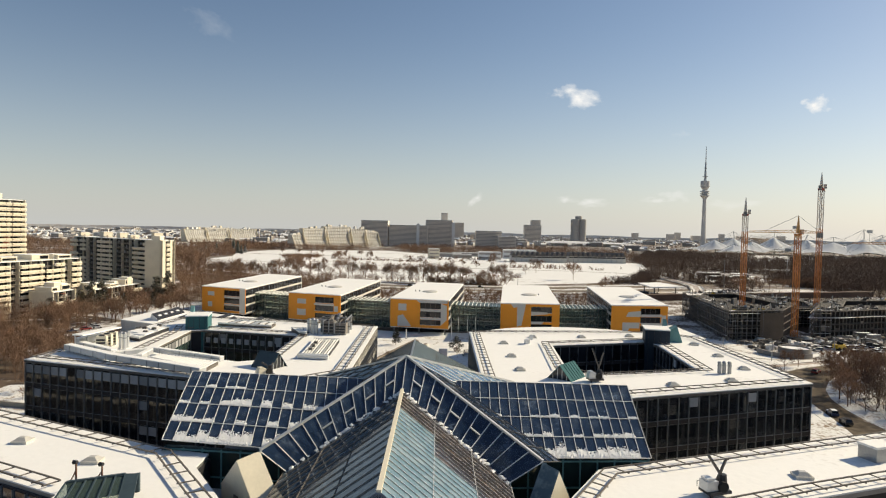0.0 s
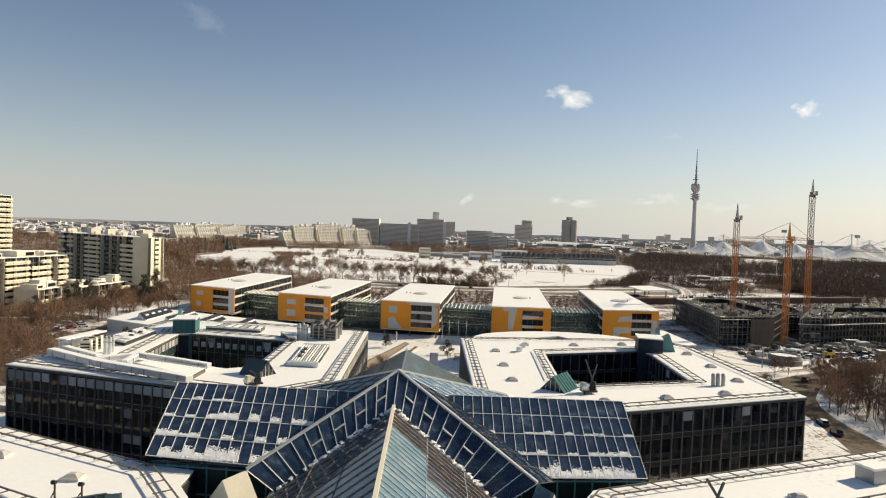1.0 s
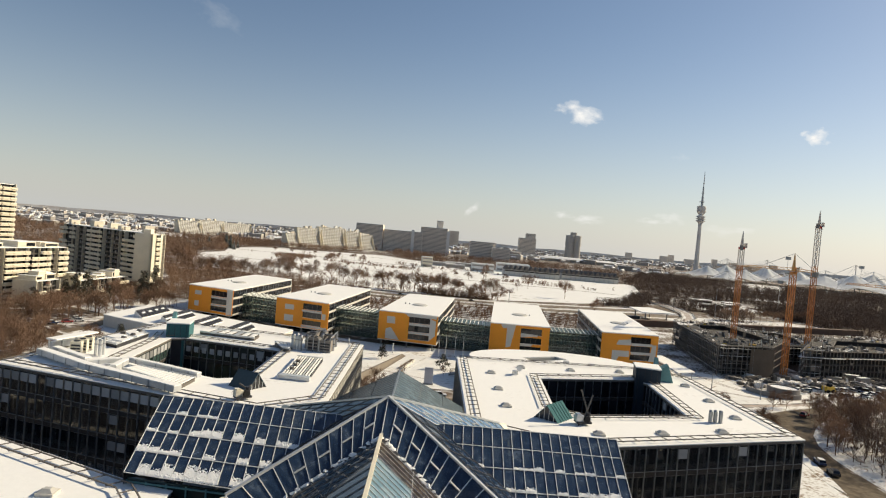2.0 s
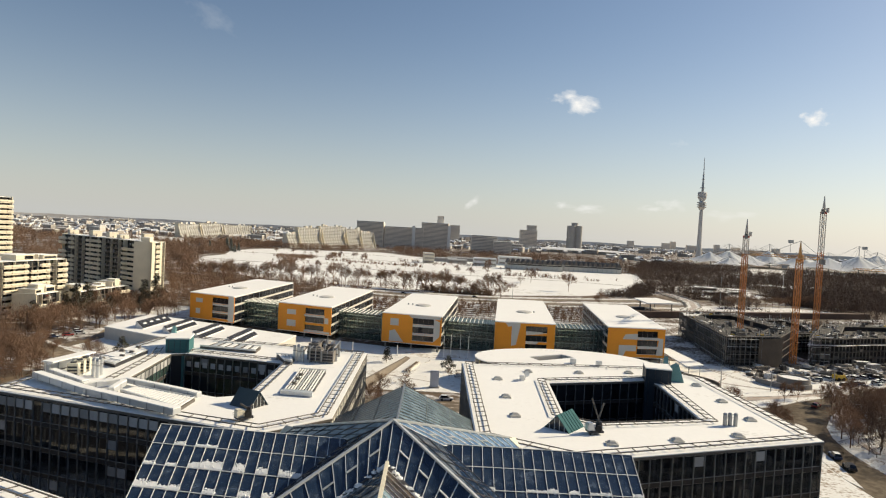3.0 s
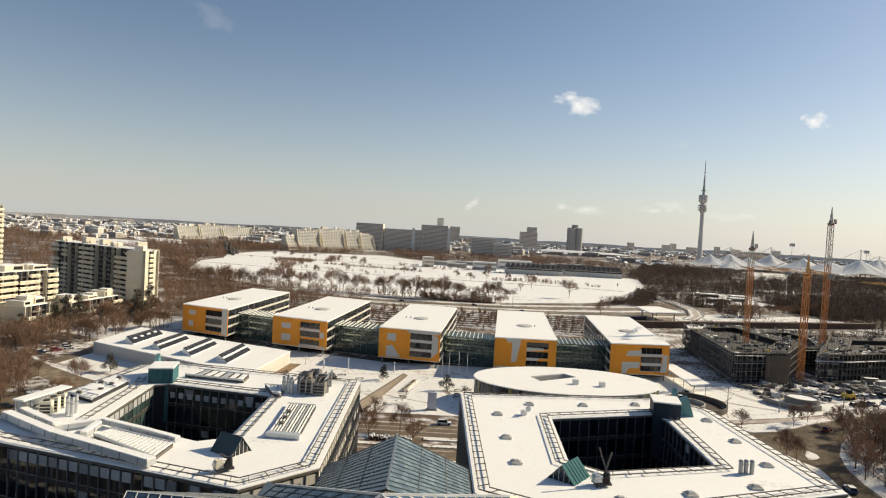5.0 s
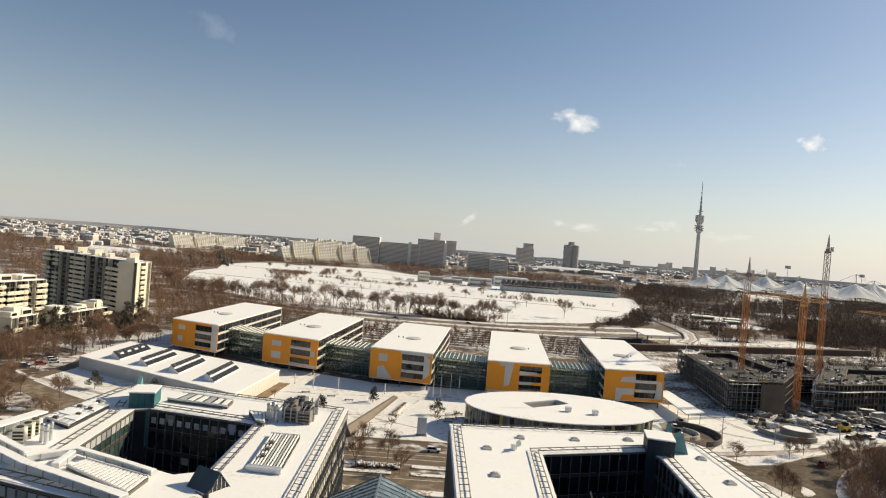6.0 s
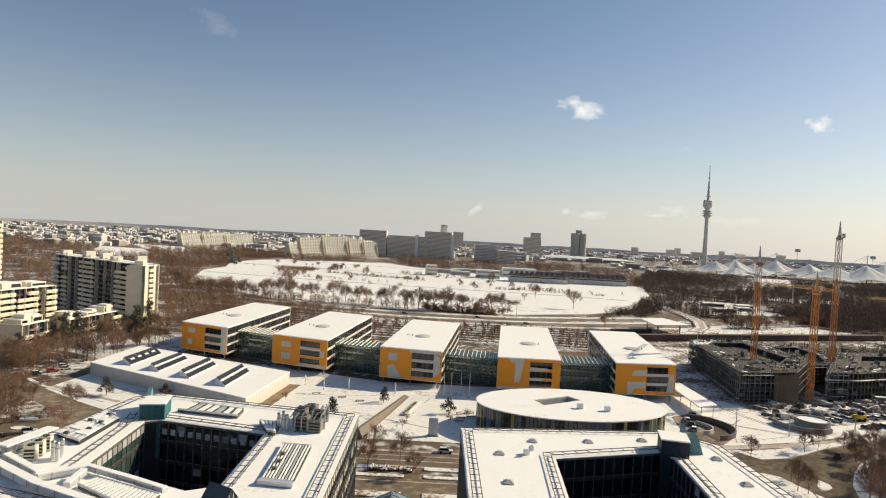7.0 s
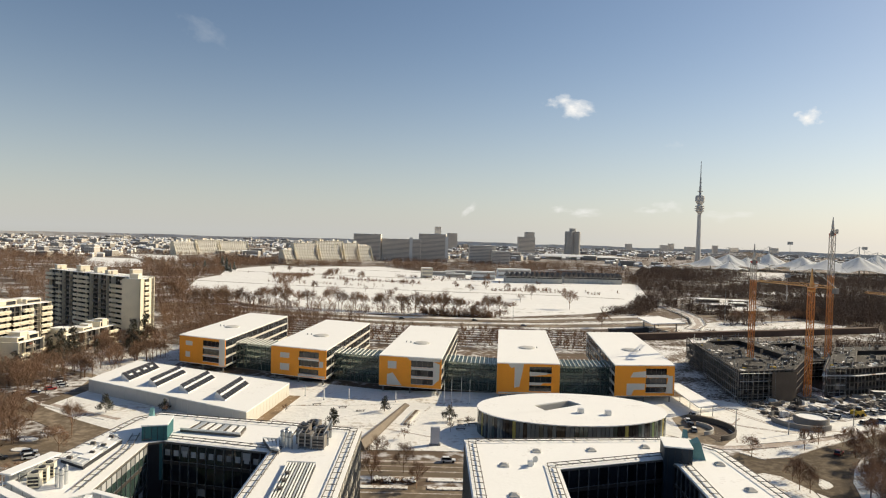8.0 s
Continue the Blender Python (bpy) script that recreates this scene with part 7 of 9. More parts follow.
# ---- building site ----
def concrete_frame(name, poly, floors, fh, label, seed, court, terrace):
    """An unfinished concrete frame round an open court: slabs, thin edge columns, raw walls, starter columns and scaffolding."""
    rng = random.Random(seed)
    ob = thing(name, (*poly[0], 0), label, "unfinished building", "unfinished frames on the site")
    hole, top = inset(poly, court), floors * fh
    # solid core whose dark colour stands in for the shaded open floors
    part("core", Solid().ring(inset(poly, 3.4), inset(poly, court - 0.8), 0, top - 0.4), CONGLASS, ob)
    for k in range(floors + 1):
        part("slab", Solid().ring(inset(poly, rng.uniform(-0.1, 0.25)), hole, k * fh - 0.26, k * fh), RAWCON, ob)
    part("top_deck", Solid().ring(inset(poly, 0.5), inset(poly, court - 0.4), top, top + 0.06), RAWSLAB, ob, "littered top deck with snow remains")
    part("court_floor", Solid().prism(hole, top - 3.2, top - 2.2), RAWSLAB, ob)
    hx, hy = [h[0] for h in hole], [h[1] for h in hole]
    for k in range(46):
        x, y = rng.uniform(min(hx), max(hx)), rng.uniform(min(hy), max(hy))
        if inside(x, y, inset(hole, 1.5)):
            l, hh = rng.uniform(1.0, 4), rng.choice((0.4, 0.8, 1.4, 2.4))
            part("raw_wall", turned(Solid().box(-l / 2, l / 2, -0.12, 0.12, 0, hh), (x, y, top - 2.2), rng.choice((12, 102, 30, 70))), rng.choice((RAWCON, RAWCON, CONCRETE, BEIGE_DARK, THIN_SNOW)), ob)

    def spot():
        while True:
            i = rng.randrange(len(poly))
            p, q = Vector(inset(poly, 1.2)[i]), Vector(inset(poly, 1.2)[(i + 1) % len(poly)])
            r = Vector(inset(poly, court - 1.2)[i])
            c = p.lerp(q, rng.random())
            d = (q - p).normalized()
            c += Vector((-d.y, d.x)) * rng.uniform(0, court - 2.4)
            if inside(c.x, c.y, inset(poly, 1.0)) and not inside(c.x, c.y, inset(poly, court - 1.0)):
                return c, math.degrees(math.atan2(d.y, d.x))

    for k in range(34):
        c, yaw = spot()
        l, hh = rng.uniform(0.8, 4), rng.choice((0.3, 0.5, 0.8, 1.3))
        yaw += rng.choice((0, 90))
        part("raw_wall", turned(Solid().box(-l / 2, l / 2, -0.1, 0.1, 0, hh), (c.x, c.y, top + 0.05), yaw), rng.choice((RAWCON, RAWCON, CONCRETE, RAIL)), ob)
    for k in range(48):
        c, yaw = spot()
        hh = rng.uniform(0.8, 3.0)
        part("starter_column", Solid().box(c.x - 0.13, c.x + 0.13, c.y - 0.13, c.y + 0.13, top, top + hh), rng.choice((CONCRETE, PALE, RAIL)), ob)
    for k in range(15):
        c, yaw = spot()
        w, d = rng.uniform(1.0, 3.2), rng.uniform(0.6, 1.8)
        outline = [(w * rng.uniform(0.6, 1.1) * math.cos(a), d * rng.uniform(0.6, 1.1) * math.sin(a)) for a in (0.2, 1.2, 2.1, 3.3, 4.2, 5.2)]
        part("snow_patch", turned(Solid().prism(outline, 0.03, 0.1), (c.x, c.y, top + 0.004 * k), yaw + rng.uniform(-20, 20)), THIN_SNOW, ob, "snow left on the slab")
    if terrace:
        part("scaffold_terrace", Solid().ring(inset(poly, -1.5), inset(poly, 0.4), top - fh + 0.02, top - fh + 0.16), THIN_SNOW, ob, "snow-covered protruding slab edge")
    for k in range(40):
        c, yaw = spot()
        l = rng.uniform(2, 6)
        part("formwork_plank", turned(Solid().box(-l / 2, l / 2, -0.16, 0.16, 0.06, 0.3), (c.x, c.y, top), yaw + rng.uniform(-25, 25)), rng.choice((BEIGE_DARK, PALE, SNOW, RAIL, RAIL)), ob)
    for p, q in zip(poly, poly[1:] + poly[:1]):
        L = math.dist(p, q)
        n = max(2, round(L / 2.3))
        base = frame_at(p, q)
        for i in range(n):
            c = base @ Vector((L * i / n, 0.35, 0))
            part("column", Solid().box(c.x - 0.14, c.x + 0.14, c.y - 0.14, c.y + 0.14, 0, top - 0.27), FRAMECON, ob)
            for k in range(floors):
                if rng.random() < 0.13:
                    u, v = base @ Vector((L * i / n, 0.5, k * fh)), base @ Vector((L * (i + 1) / n, 0.5, k * fh))
                    hh = rng.choice((1.0, 1.3, fh - 0.3))
                    part("infill", Solid().beam(u + Vector((0, 0, hh / 2)), v + Vector((0, 0, hh / 2)), 0.15, hh), rng.choice((RAWCON, BEIGE_DARK, DARK, RAIL)), ob)
            if i % 3 == 0:
                part("guard_post", Solid().beam((c.x, c.y, top), (c.x, c.y, top + rng.uniform(0.9, 2.2)), 0.09, 0.09, (1, 0, 0)), RAIL, ob)
        if rng.random() < 0.8:
            a, b = base @ Vector((0, 0.4, top + 1.0)), base @ Vector((L * rng.uniform(0.5, 1), 0.4, top + 1.0))
            part("guard_rail", Solid().beam(a, b, 0.06, 0.1), BEIGE_DARK, ob)
    # scaffolding in front of the two sides that face the yard
    for side in (0, len(poly) - 1):
        p, q = poly[side], poly[(side + 1) % len(poly)]
        L, base = math.dist(p, q), frame_at(p, q)
        f0, f1 = (0.0, 0.62) if side == 0 else (0.45, 1.0)
        n = round(L * (f1 - f0) / 2.6)
        for i in range(n + 1):
            u = L * (f0 + (f1 - f0) * i / n)
            a = base @ Vector((u, -1.1, 0))
            part("scaffold_pole", Solid().beam(a, a + Vector((0, 0, top + rng.uniform(0.2, 1.8))), 0.08, 0.08, (1, 0, 0)), STEEL, ob)
        for k in range(1, floors + 1):
            a, b = base @ Vector((L * f0, -0.75, k * fh - 0.9)), base @ Vector((L * f1, -0.75, k * fh - 0.9))
            part("scaffold_board", Solid().beam(a, b, 0.6, 0.07), rng.choice((BEIGE_DARK, THIN_SNOW, THIN_SNOW)), ob)
            a, b = base @ Vector((L * f0, -1.12, k * fh + 0.1)), base @ Vector((L * f1, -1.12, k * fh + 0.1))
            part("scaffold_rail", Solid().beam(a, b, 0.06, 0.06), RAIL, ob)
    for _ in range(26):
        c, yaw = spot()
        w, d, h = rng.uniform(0.6, 2.0), rng.uniform(0.5, 1.2), rng.uniform(0.2, 0.6)
        lone("crate", turned(Solid().box(-w / 2, w / 2, -d / 2, d / 2, 0, h).box(-w * 0.4, w * 0.3, -d * 0.35, d * 0.4, h, h * 1.3), (c.x, c.y, top + 0.06), yaw + rng.uniform(-15, 15)), rng.choice((BEIGE_DARK, CONCRETE, YELLOW, PALE, SNOW, SNOW, DARK)), "crate of building material on the unfinished slab", "building material", group="crates on the unfinished frames")


concrete_frame("concrete_frame", [(122.5, 269), (148, 274.5), (172, 306), (170, 362), (133.5, 351)], 4, 3.2, "unfinished grey concrete frame building behind scaffolding", 21, 9.5, False)
lone("snow_patch", Solid().prism([(130.6, 336), (138, 337), (141, 343), (150, 352.5), (134.6, 349)], 12.82, 12.96), THIN_SNOW, "thin snow lying on the unfinished slab", "snow", "stuff")
sheet = Solid().beam((137, 271.0, 6.2), (148.5, 273.6, 6.2), 0.1, 12.0)
lone("dust_sheet", sheet, surface("dust_net", (0.12, 0.092, 0.068), 0.9, 0.2, 0.3, 2.0, 0.2), "grey-brown dust net hung on the scaffolding", "dust sheet", group="", at=(137, 271, 0))
concrete_frame("concrete_frame", [(166.5, 283), (180, 284.5), (199, 292), (240, 304), (262, 352), (206, 340)], 4, 3.0, "second unfinished concrete frame with snowy slab", 22, 10.0, True)


concrete_frame("concrete_frame", [(176, 312), (196, 318), (206, 343), (206, 376), (175, 366)], 3, 3.2, "third unfinished concrete frame behind the others", 23, 8.0, False)


def tower_crane(x, y, h, yaw, jib, label, top=CRANE_ORANGE, split=0.55, counter=14, luff=0.0):
    ob = thing("tower_crane", (x, y, 0), label, "tower crane", "tower cranes on the site")
    w = 0.95
    part("foundation", Solid().box(x - 3, x + 3, y - 3, y + 3, 0, 1.0), CONCRETE, ob)
    hs = h - 9
    for lo, hi, mat in ((1.0, hs * split, CRANE_ORANGE), (hs * split, hs, top)):
        s = Solid()
        for cx, cy in ((-w, -w), (w, -w), (w, w), (-w, w)):
            s.beam((x + cx, y + cy, lo), (x + cx, y + cy, hi), 0.27, 0.27, (1, 0, 0))
        n = max(2, round((hi - lo) / 2.2))
        for k in range(n):
            z0, z1 = lo + (hi - lo) * k / n, lo + (hi - lo) * (k + 1) / n
            ring = [(-w, -w), (w, -w), (w, w), (-w, w)]
            for i in range(4):
                a, b = ring[i], ring[(i + 1) % 4]
                if k % 2:
                    a, b = b, a
                s.beam((x + a[0], y + a[1], z0), (x + b[0], y + b[1], z1), 0.14, 0.14, (0.3, 0.9, 0.1))
                s.beam((x + a[0], y + a[1], z0), (x + b[0], y + b[1], z0), 0.1, 0.1, (0, 0, 1))
        part("mast", s, mat, ob, "lattice mast section")
    c, e = math.cos(radians(yaw)), math.sin(radians(yaw))
    part("slewing_ring", lathe(Solid(), x, y, [(1.4, hs), (1.6, hs + 1.0)], 12), CRANE_RED if top is CRANE_WHITE else CRANE_ORANGE, ob)
    part("cab", turned(Solid().box(-0.9, 0.9, -2.4, -1.0, 0, 2.2), (x, y, hs + 0.8), yaw), CRANE_WHITE, ob)
    part("tower_head", Solid().tube((x, y, hs + 1.2), (x, y, h), 0.9, 0.15, 4), top, ob)

    def arm(length, sign, lift):
        s = Solid()
        ax = Vector((c * sign, e * sign, 0))
        sd = Vector((-e, c, 0))
        n = max(3, round(length / 2.5))
        tip = lambda f: Vector((x, y, hs + 1.4)) + ax * length * f + Vector((0, 0, lift * length * f))
        for o in (-0.7, 0.7):
            s.beam(tip(0) + sd * o, tip(1) + sd * o, 0.22, 0.22)
        s.beam(tip(0) + Vector((0, 0, 1.3)), tip(1) + Vector((0, 0, 0.6)), 0.2, 0.2)
        for k in range(n):
            a, b = tip(k / n), tip((k + 1) / n)
            up = Vector((0, 0, 1.2 - 0.6 * k / n))
            s.beam(a + sd * 0.7, (a + b) / 2 + up, 0.1, 0.1)
            s.beam(a - sd * 0.7, (a + b) / 2 + up, 0.1, 0.1)
            s.beam((a + b) / 2 + up, b + sd * 0.7, 0.1, 0.1)
        return s, tip(1), tip(0.65)

    s, end, mid = arm(jib, 1, luff)
    part("jib", s, top, ob, "lattice jib")
    part("tie_bar", Solid().beam((x, y, h), mid + Vector((0, 0, 0.9)), 0.14, 0.14), STEEL, ob)
    s, end2, _ = arm(counter, -1, 0)
    part("counter_jib", s, top, ob)
    part("tie_bar", Solid().beam((x, y, h), end2 + Vector((0, 0, 0.6)), 0.14, 0.14), STEEL, ob)
    part("counterweight", turned(Solid().box(-0.9, 0.9, -0.8, 0.8, -1.9, 0.3), (end2.x, end2.y, end2.z), yaw), CONCRETE, ob)


tower_crane(192.5, 324, 78.2, 57, 36, "tall pale tower crane with red collar on site", top=CRANE_WHITE, split=0.72, counter=11)
tower_crane(149, 313, 64, 64, 34, "slim tower crane with orange and pale mast", top=CRANE_WHITE, split=0.86, counter=10)
tower_crane(156, 278.5, 54.5, 108, 28, "orange tower crane beside the concrete frame", top=CRANE_AMBER, split=0.985, counter=11)
tower_crane(208, 284, 50, 100, 30, "orange tower crane near the second frame", top=CRANE_AMBER, split=0.985, counter=10)


# ---- vehicles ----
def build_car(paint, snowy, van=False):
    ob = new("parked_van" if van else "parked_car")
    word = paint.name.split("_")[0]
    tagged(ob, f"{word} {'van' if van else 'car'} parked{' under snow' if snowy else ''} on wet ground", "van" if van else "car", "parked vehicles")
    ORIGIN[ob.name] = (0, 0, 0)
    hh = 0.55 if van else 0.0
    body = Solid().hexa([(-2.15, -0.86, 0.3), (2.15, -0.86, 0.3), (2.15, 0.86, 0.3), (-2.15, 0.86, 0.3)], [(-2.1, -0.82, 0.85), (2.05, -0.8, 0.78), (2.05, 0.8, 0.78), (-2.1, 0.82, 0.85)])
    part("body", body, paint, ob)
    cabin = Solid().hexa([(-1.95, -0.8, 0.84), (1.0, -0.8, 0.84), (1.0, 0.8, 0.84), (-1.95, 0.8, 0.84)], [(-1.6, -0.65, 1.45 + hh), (0.3, -0.65, 1.45 + hh), (0.3, 0.65, 1.45 + hh), (-1.6, 0.65, 1.45 + hh)])
    part("cabin", cabin, PANE, ob, "dark glazed cabin")
    part("car_roof", Solid().box(-1.58, 0.28, -0.64, 0.64, 1.43 + hh, 1.5 + hh), SNOW if snowy else paint, ob)
    if snowy:
        part("bonnet_snow", Solid().hexa([(0.95, -0.78, 0.8), (2.0, -0.76, 0.78), (2.0, 0.76, 0.78), (0.95, 0.78, 0.8)], [(1.0, -0.72, 0.93), (1.95, -0.7, 0.88), (1.95, 0.7, 0.88), (1.0, 0.72, 0.93)]), SNOW, ob)
    for x in (-1.35, 1.35):
        for y in (-0.85, 0.85):
            part("wheel", Solid().tube((x, y - 0.1, 0.33), (x, y + 0.1, 0.33), 0.33, 0.33, 12), RUBBER, ob)
    return ob


cars = [build_car(CAR_PAINTS[k % 5], k not in (0, 3, 4), k == 7) for k in range(8)]
rng = random.Random(31)
car_spots = [(4.6, 194.6, 2, 3), (95.8, 248.5, 80, 1), (90.5, 240.0, 80, 3), (89.9, 235.0, 75, 0), (88.6, 229.3, 70, 1), (100.2, 160, 78, 2), (98.9, 152.5, 78, 0), (-149, 271, 40, 1), (-148, 262, 40, 4), (-151, 257, 40, 2), (-154, 252, 40, 7), (-146, 267, 40, 3),
             (-117, 188, 30, 0), (-109.3, 189.5, 32, 3), (-112, 193, 30, 1), (30, 493, 3, 0), (-60, 474, -14, 3), (-25, 493, -6, 0), (64, 472, 4, 2), (124.9, 209, 42, 4), (-52, 170, 90, 2), (-40, 170, 90, 1), (-30, 170, 90, 3), (24, 170, 90, 0), (30, 170, 90, 1)]
for x0, y0, x1, y1, n in ((146, 250, 205, 267, 13), (145, 240, 190, 256, 12)):
    for i in range(n):
        if rng.random() < 0.88:
            f = i / n
            car_spots.append((x0 + (x1 - x0) * f + rng.uniform(-0.8, 0.8), y0 + (y1 - y0) * f + rng.uniform(-2, 2), rng.choice((100, 106, 112, 285, 20, 195, 140)), rng.choice((1, 1, 2, 3, 5, 6, 7))))
used = set()
for x, y, yaw, k in car_spots:
    m = Matrix.Translation((x, y, 0.1)) @ Matrix.Rotation(radians(yaw), 4, "Z")
    if k not in used:
        used.add(k)
        cars[k].matrix_basis = m
    else:
        copy_thing(cars[k], m)
for k in range(8):
    if k not in used:
        cars[k].matrix_basis = Matrix.Translation((172 + 5 * k, 262, 0.1))
digger = thing("yellow_digger", (160, 253, 0), "yellow wheeled digger among parked cars", "digger")
part("body", turned(Solid().box(-2.2, 2.2, -1.2, 1.2, 0.8, 2.4), (160, 253, 0), 20), YELLOW, digger)
part("cab", turned(Solid().box(-0.6, 1.0, -1.0, 0.4, 2.4, 3.6), (160, 253, 0), 20), PANE, digger)
part("bucket", turned(Solid().hexa([(2.3, -1.2, 0.3), (3.6, -1.2, 0.2), (3.6, 1.2, 0.2), (2.3, 1.2, 0.3)], [(2.3, -1.2, 1.6), (3.2, -1.2, 0.8), (3.2, 1.2, 0.8), (2.3, 1.2, 1.6)]), (160, 253, 0), 20), YELLOW, digger)
for x in (-1.4, 1.4):
    for y in (-1.2, 1.2):
        part("wheel", turned(Solid().tube((x, y - 0.25, 0.7), (x, y + 0.25, 0.7), 0.7, 0.7, 14), (160, 253, 0), 20), RUBBER, digger)
for k in range(6):
    x, y = 180 + rng.uniform(-6, 30), 258 + rng.uniform(0, 26)
    ob = thing("site_container", (x, y, 0), "grey and rust site container with snow on top", "container", "site containers")
    yaw = rng.uniform(-10, 40)
    part("box", turned(Solid().box(-3, 3, -1.2, 1.2, 0.1, 2.6), (x, y, 0), yaw), rng.choice((RAIL, CAR_PAINTS[4], CONCRETE, BEIGE_DARK)), ob)
    part("snow_cap", turned(Solid().box(-2.95, 2.95, -1.15, 1.15, 2.6, 2.75), (x, y, 0), yaw), SNOW, ob)


for k in range(170):
    x = rng.uniform(124, 214)
    y = 262 + (x - 132) * 0.28 + rng.uniform(-15, 8)
    long = rng.random() < 0.6
    w, d, h = (rng.uniform(3, 7), rng.uniform(0.6, 1.5), rng.uniform(0.3, 1.2)) if long else (rng.uniform(1, 3), rng.uniform(0.8, 2.2), rng.uniform(0.4, 1.8))
    heap = Solid().box(-w / 2, w / 2, -d / 2, d / 2, 0, h).box(-w * 0.46, w * 0.4, -d * 0.4, d * 0.3, h, h * 1.25)
    if long:
        heap.box(-w * 0.42, w * 0.53, -d * 0.2, d * 0.45, h * 1.25, h * 1.4)
    lone("debris", turned(heap, (x, y, 0.05), rng.choice((105, 108, 22, 140)) + rng.uniform(-14, 14)), rng.choice((BEIGE_DARK, CONCRETE, SNOW, DARK, DARK, RAIL, RAIL, RAWCON, RAWCON, THIN_SNOW)), "pile of building timber dusted with snow" if long else "stack of building material on muddy snow", "building material", group="heaps on the site yard")


# ---- forecourt ----
def ring_wall(cx, cy, r, a0, a1, z0, z1, t, n=24):
    """A curved wall of one piece between two angles."""
    s = Solid()
    closed = a1 - a0 >= 360
    m = n if closed else n + 1
    for k in range(m):
        u = radians(a0 + (a1 - a0) * k / n)
        for rad, z in ((r, z0), (r + t, z0), (r + t, z1), (r, z1)):
            s.v.append((cx + rad * math.cos(u), cy + rad * math.sin(u), z))
    for k in range(n):
        i, j = 4 * k, 4 * ((k + 1) % m)
        s.f += [(i + e, i + (e + 1) % 4, j + (e + 1) % 4, j + e) for e in range(4)]
    if not closed:
        s.f += [(0, 1, 2, 3), tuple(4 * n + e for e in (3, 2, 1, 0))]
    return s


lone("ramp_yard", Solid().prism([(86.5, 244.5), (83.2, 223.6), (85.4, 216.5), (91.5, 214), (98.4, 222), (103.2, 237), (102, 247), (95.4, 250.5)], -0.1, 0.13), ASPHALT, "wet brown asphalt round the garage ramp", "yard", "structure")
ramp = thing("garage_ramp", (93, 230, 0), "curved concrete garage ramp wall", "ramp")
part("outer_wall", ring_wall(90, 231, 12.0, -75, 85, 0, 1.8, 0.5), RAWCON, ramp)
part("inner_wall", ring_wall(89, 231, 6.0, -80, 60, 0, 1.4, 0.4), PALE, ramp)
# the lane's dark colour stands in for the shaded depth of the sunken ramp
part("lane", ring_wall(89.5, 231, 6.4, -78, 80, 0, 0.2, 5.6), DARKEARTH, ramp)
drum = thing("round_basin", (136, 242, 0), "round pale concrete basin wall in snow", "basin")
part("outer_wall", ring_wall(136, 242, 5.2, 0, 360, 0, 2.8, 0.5, 32), CONCRETE, drum)
part("cover", lathe(Solid(), 136, 242, [(5.1, 1.9), (5.1, 2.3)], 32), SNOW, drum, "snow inside the basin")
part("approach_wall", ring_wall(132.5, 242, 9.5, 165, 305, 0, 1.9, 0.5, 24), CONCRETE, drum)
part("approach_lane", ring_wall(132.5, 242, 6.0, 165, 300, 0, 0.2, 3.4, 24), ASPHALT, drum)
can = thing("bicycle_canopy", (101, 262, 0), "long flat white canopy on posts", "canopy")
part("roof", Solid().prism([(96.5, 245), (105, 249.5), (104, 284), (98.0, 284)], 3.8, 4.15), ROOF_SNOW, can)
for y in (248, 258, 268, 278):
    for x in (98.6, 103):
        part("post", Solid().tube((x, y, 0), (x, y, 3.8), 0.12, 0.12, 8), STEEL, can)
st = thing("station_canopy", (164, 476, 0), "wide flat snow-covered station canopy", "canopy")
part("roof", Solid().prism([(150, 452), (177.5, 462), (171, 497), (151, 488)], 6.2, 6.9), ROOF_SNOW, st)
for x, y in ((154, 458), (172, 465), (168, 490), (155, 484)):
    part("post", Solid().tube((x, y, 0), (x, y, 6.2), 0.5, 0.5, 10), CONCRETE, st)
part("stair_wall", Solid().prism([(120, 446), (150, 458), (149, 462), (119, 450)], 0, 3.2), DARK, st)
emb = Solid().prism([(128, 419), (330, 483), (330, 488), (128, 424)], 0, 4.2)
lone("retaining_wall", emb, surface("rusty_boards", (0.11, 0.07, 0.05), 0.9, 0.3, 0.2, 1.5, 0.2), "long brown retaining wall beside the tracks", "wall", "structure")
wallp = Solid()
wallp.hexa([(-21.8, 202.5, 0), (-19.6, 202.5, 0), (-8.4, 252.6, 0), (-10.6, 254.5, 0)], [(-21.8, 202.5, 3.0), (-21.0, 202.5, 3.0), (-9.9, 253.8, 0.5), (-10.6, 254.5, 0.5)])
lone("ramp_wall", wallp, surface("brown_boards", (0.19, 0.155, 0.12), 0.8, 0.2, 0.3, 2.0, 0.2), "sloping brown wall beside the forecourt steps", "wall", "structure")
slab = thing("stele", (0.9, 209, 0), "tall pale information stele with blue shade in its colour", "stele")
# the blue of the slab's shaded face is put into its pale base colour
part("slab", Solid().box(-0.6, 2.2, 208.4, 209.2, 0.1, 5.6), surface("blue_grey_metal", (0.46, 0.48, 0.54), 0.5, 0.1, 0.5, 3, 0.05), slab)
part("plinth", Solid().box(-0.9, 2.5, 208.0, 209.6, 0, 0.4), CONCRETE, slab)
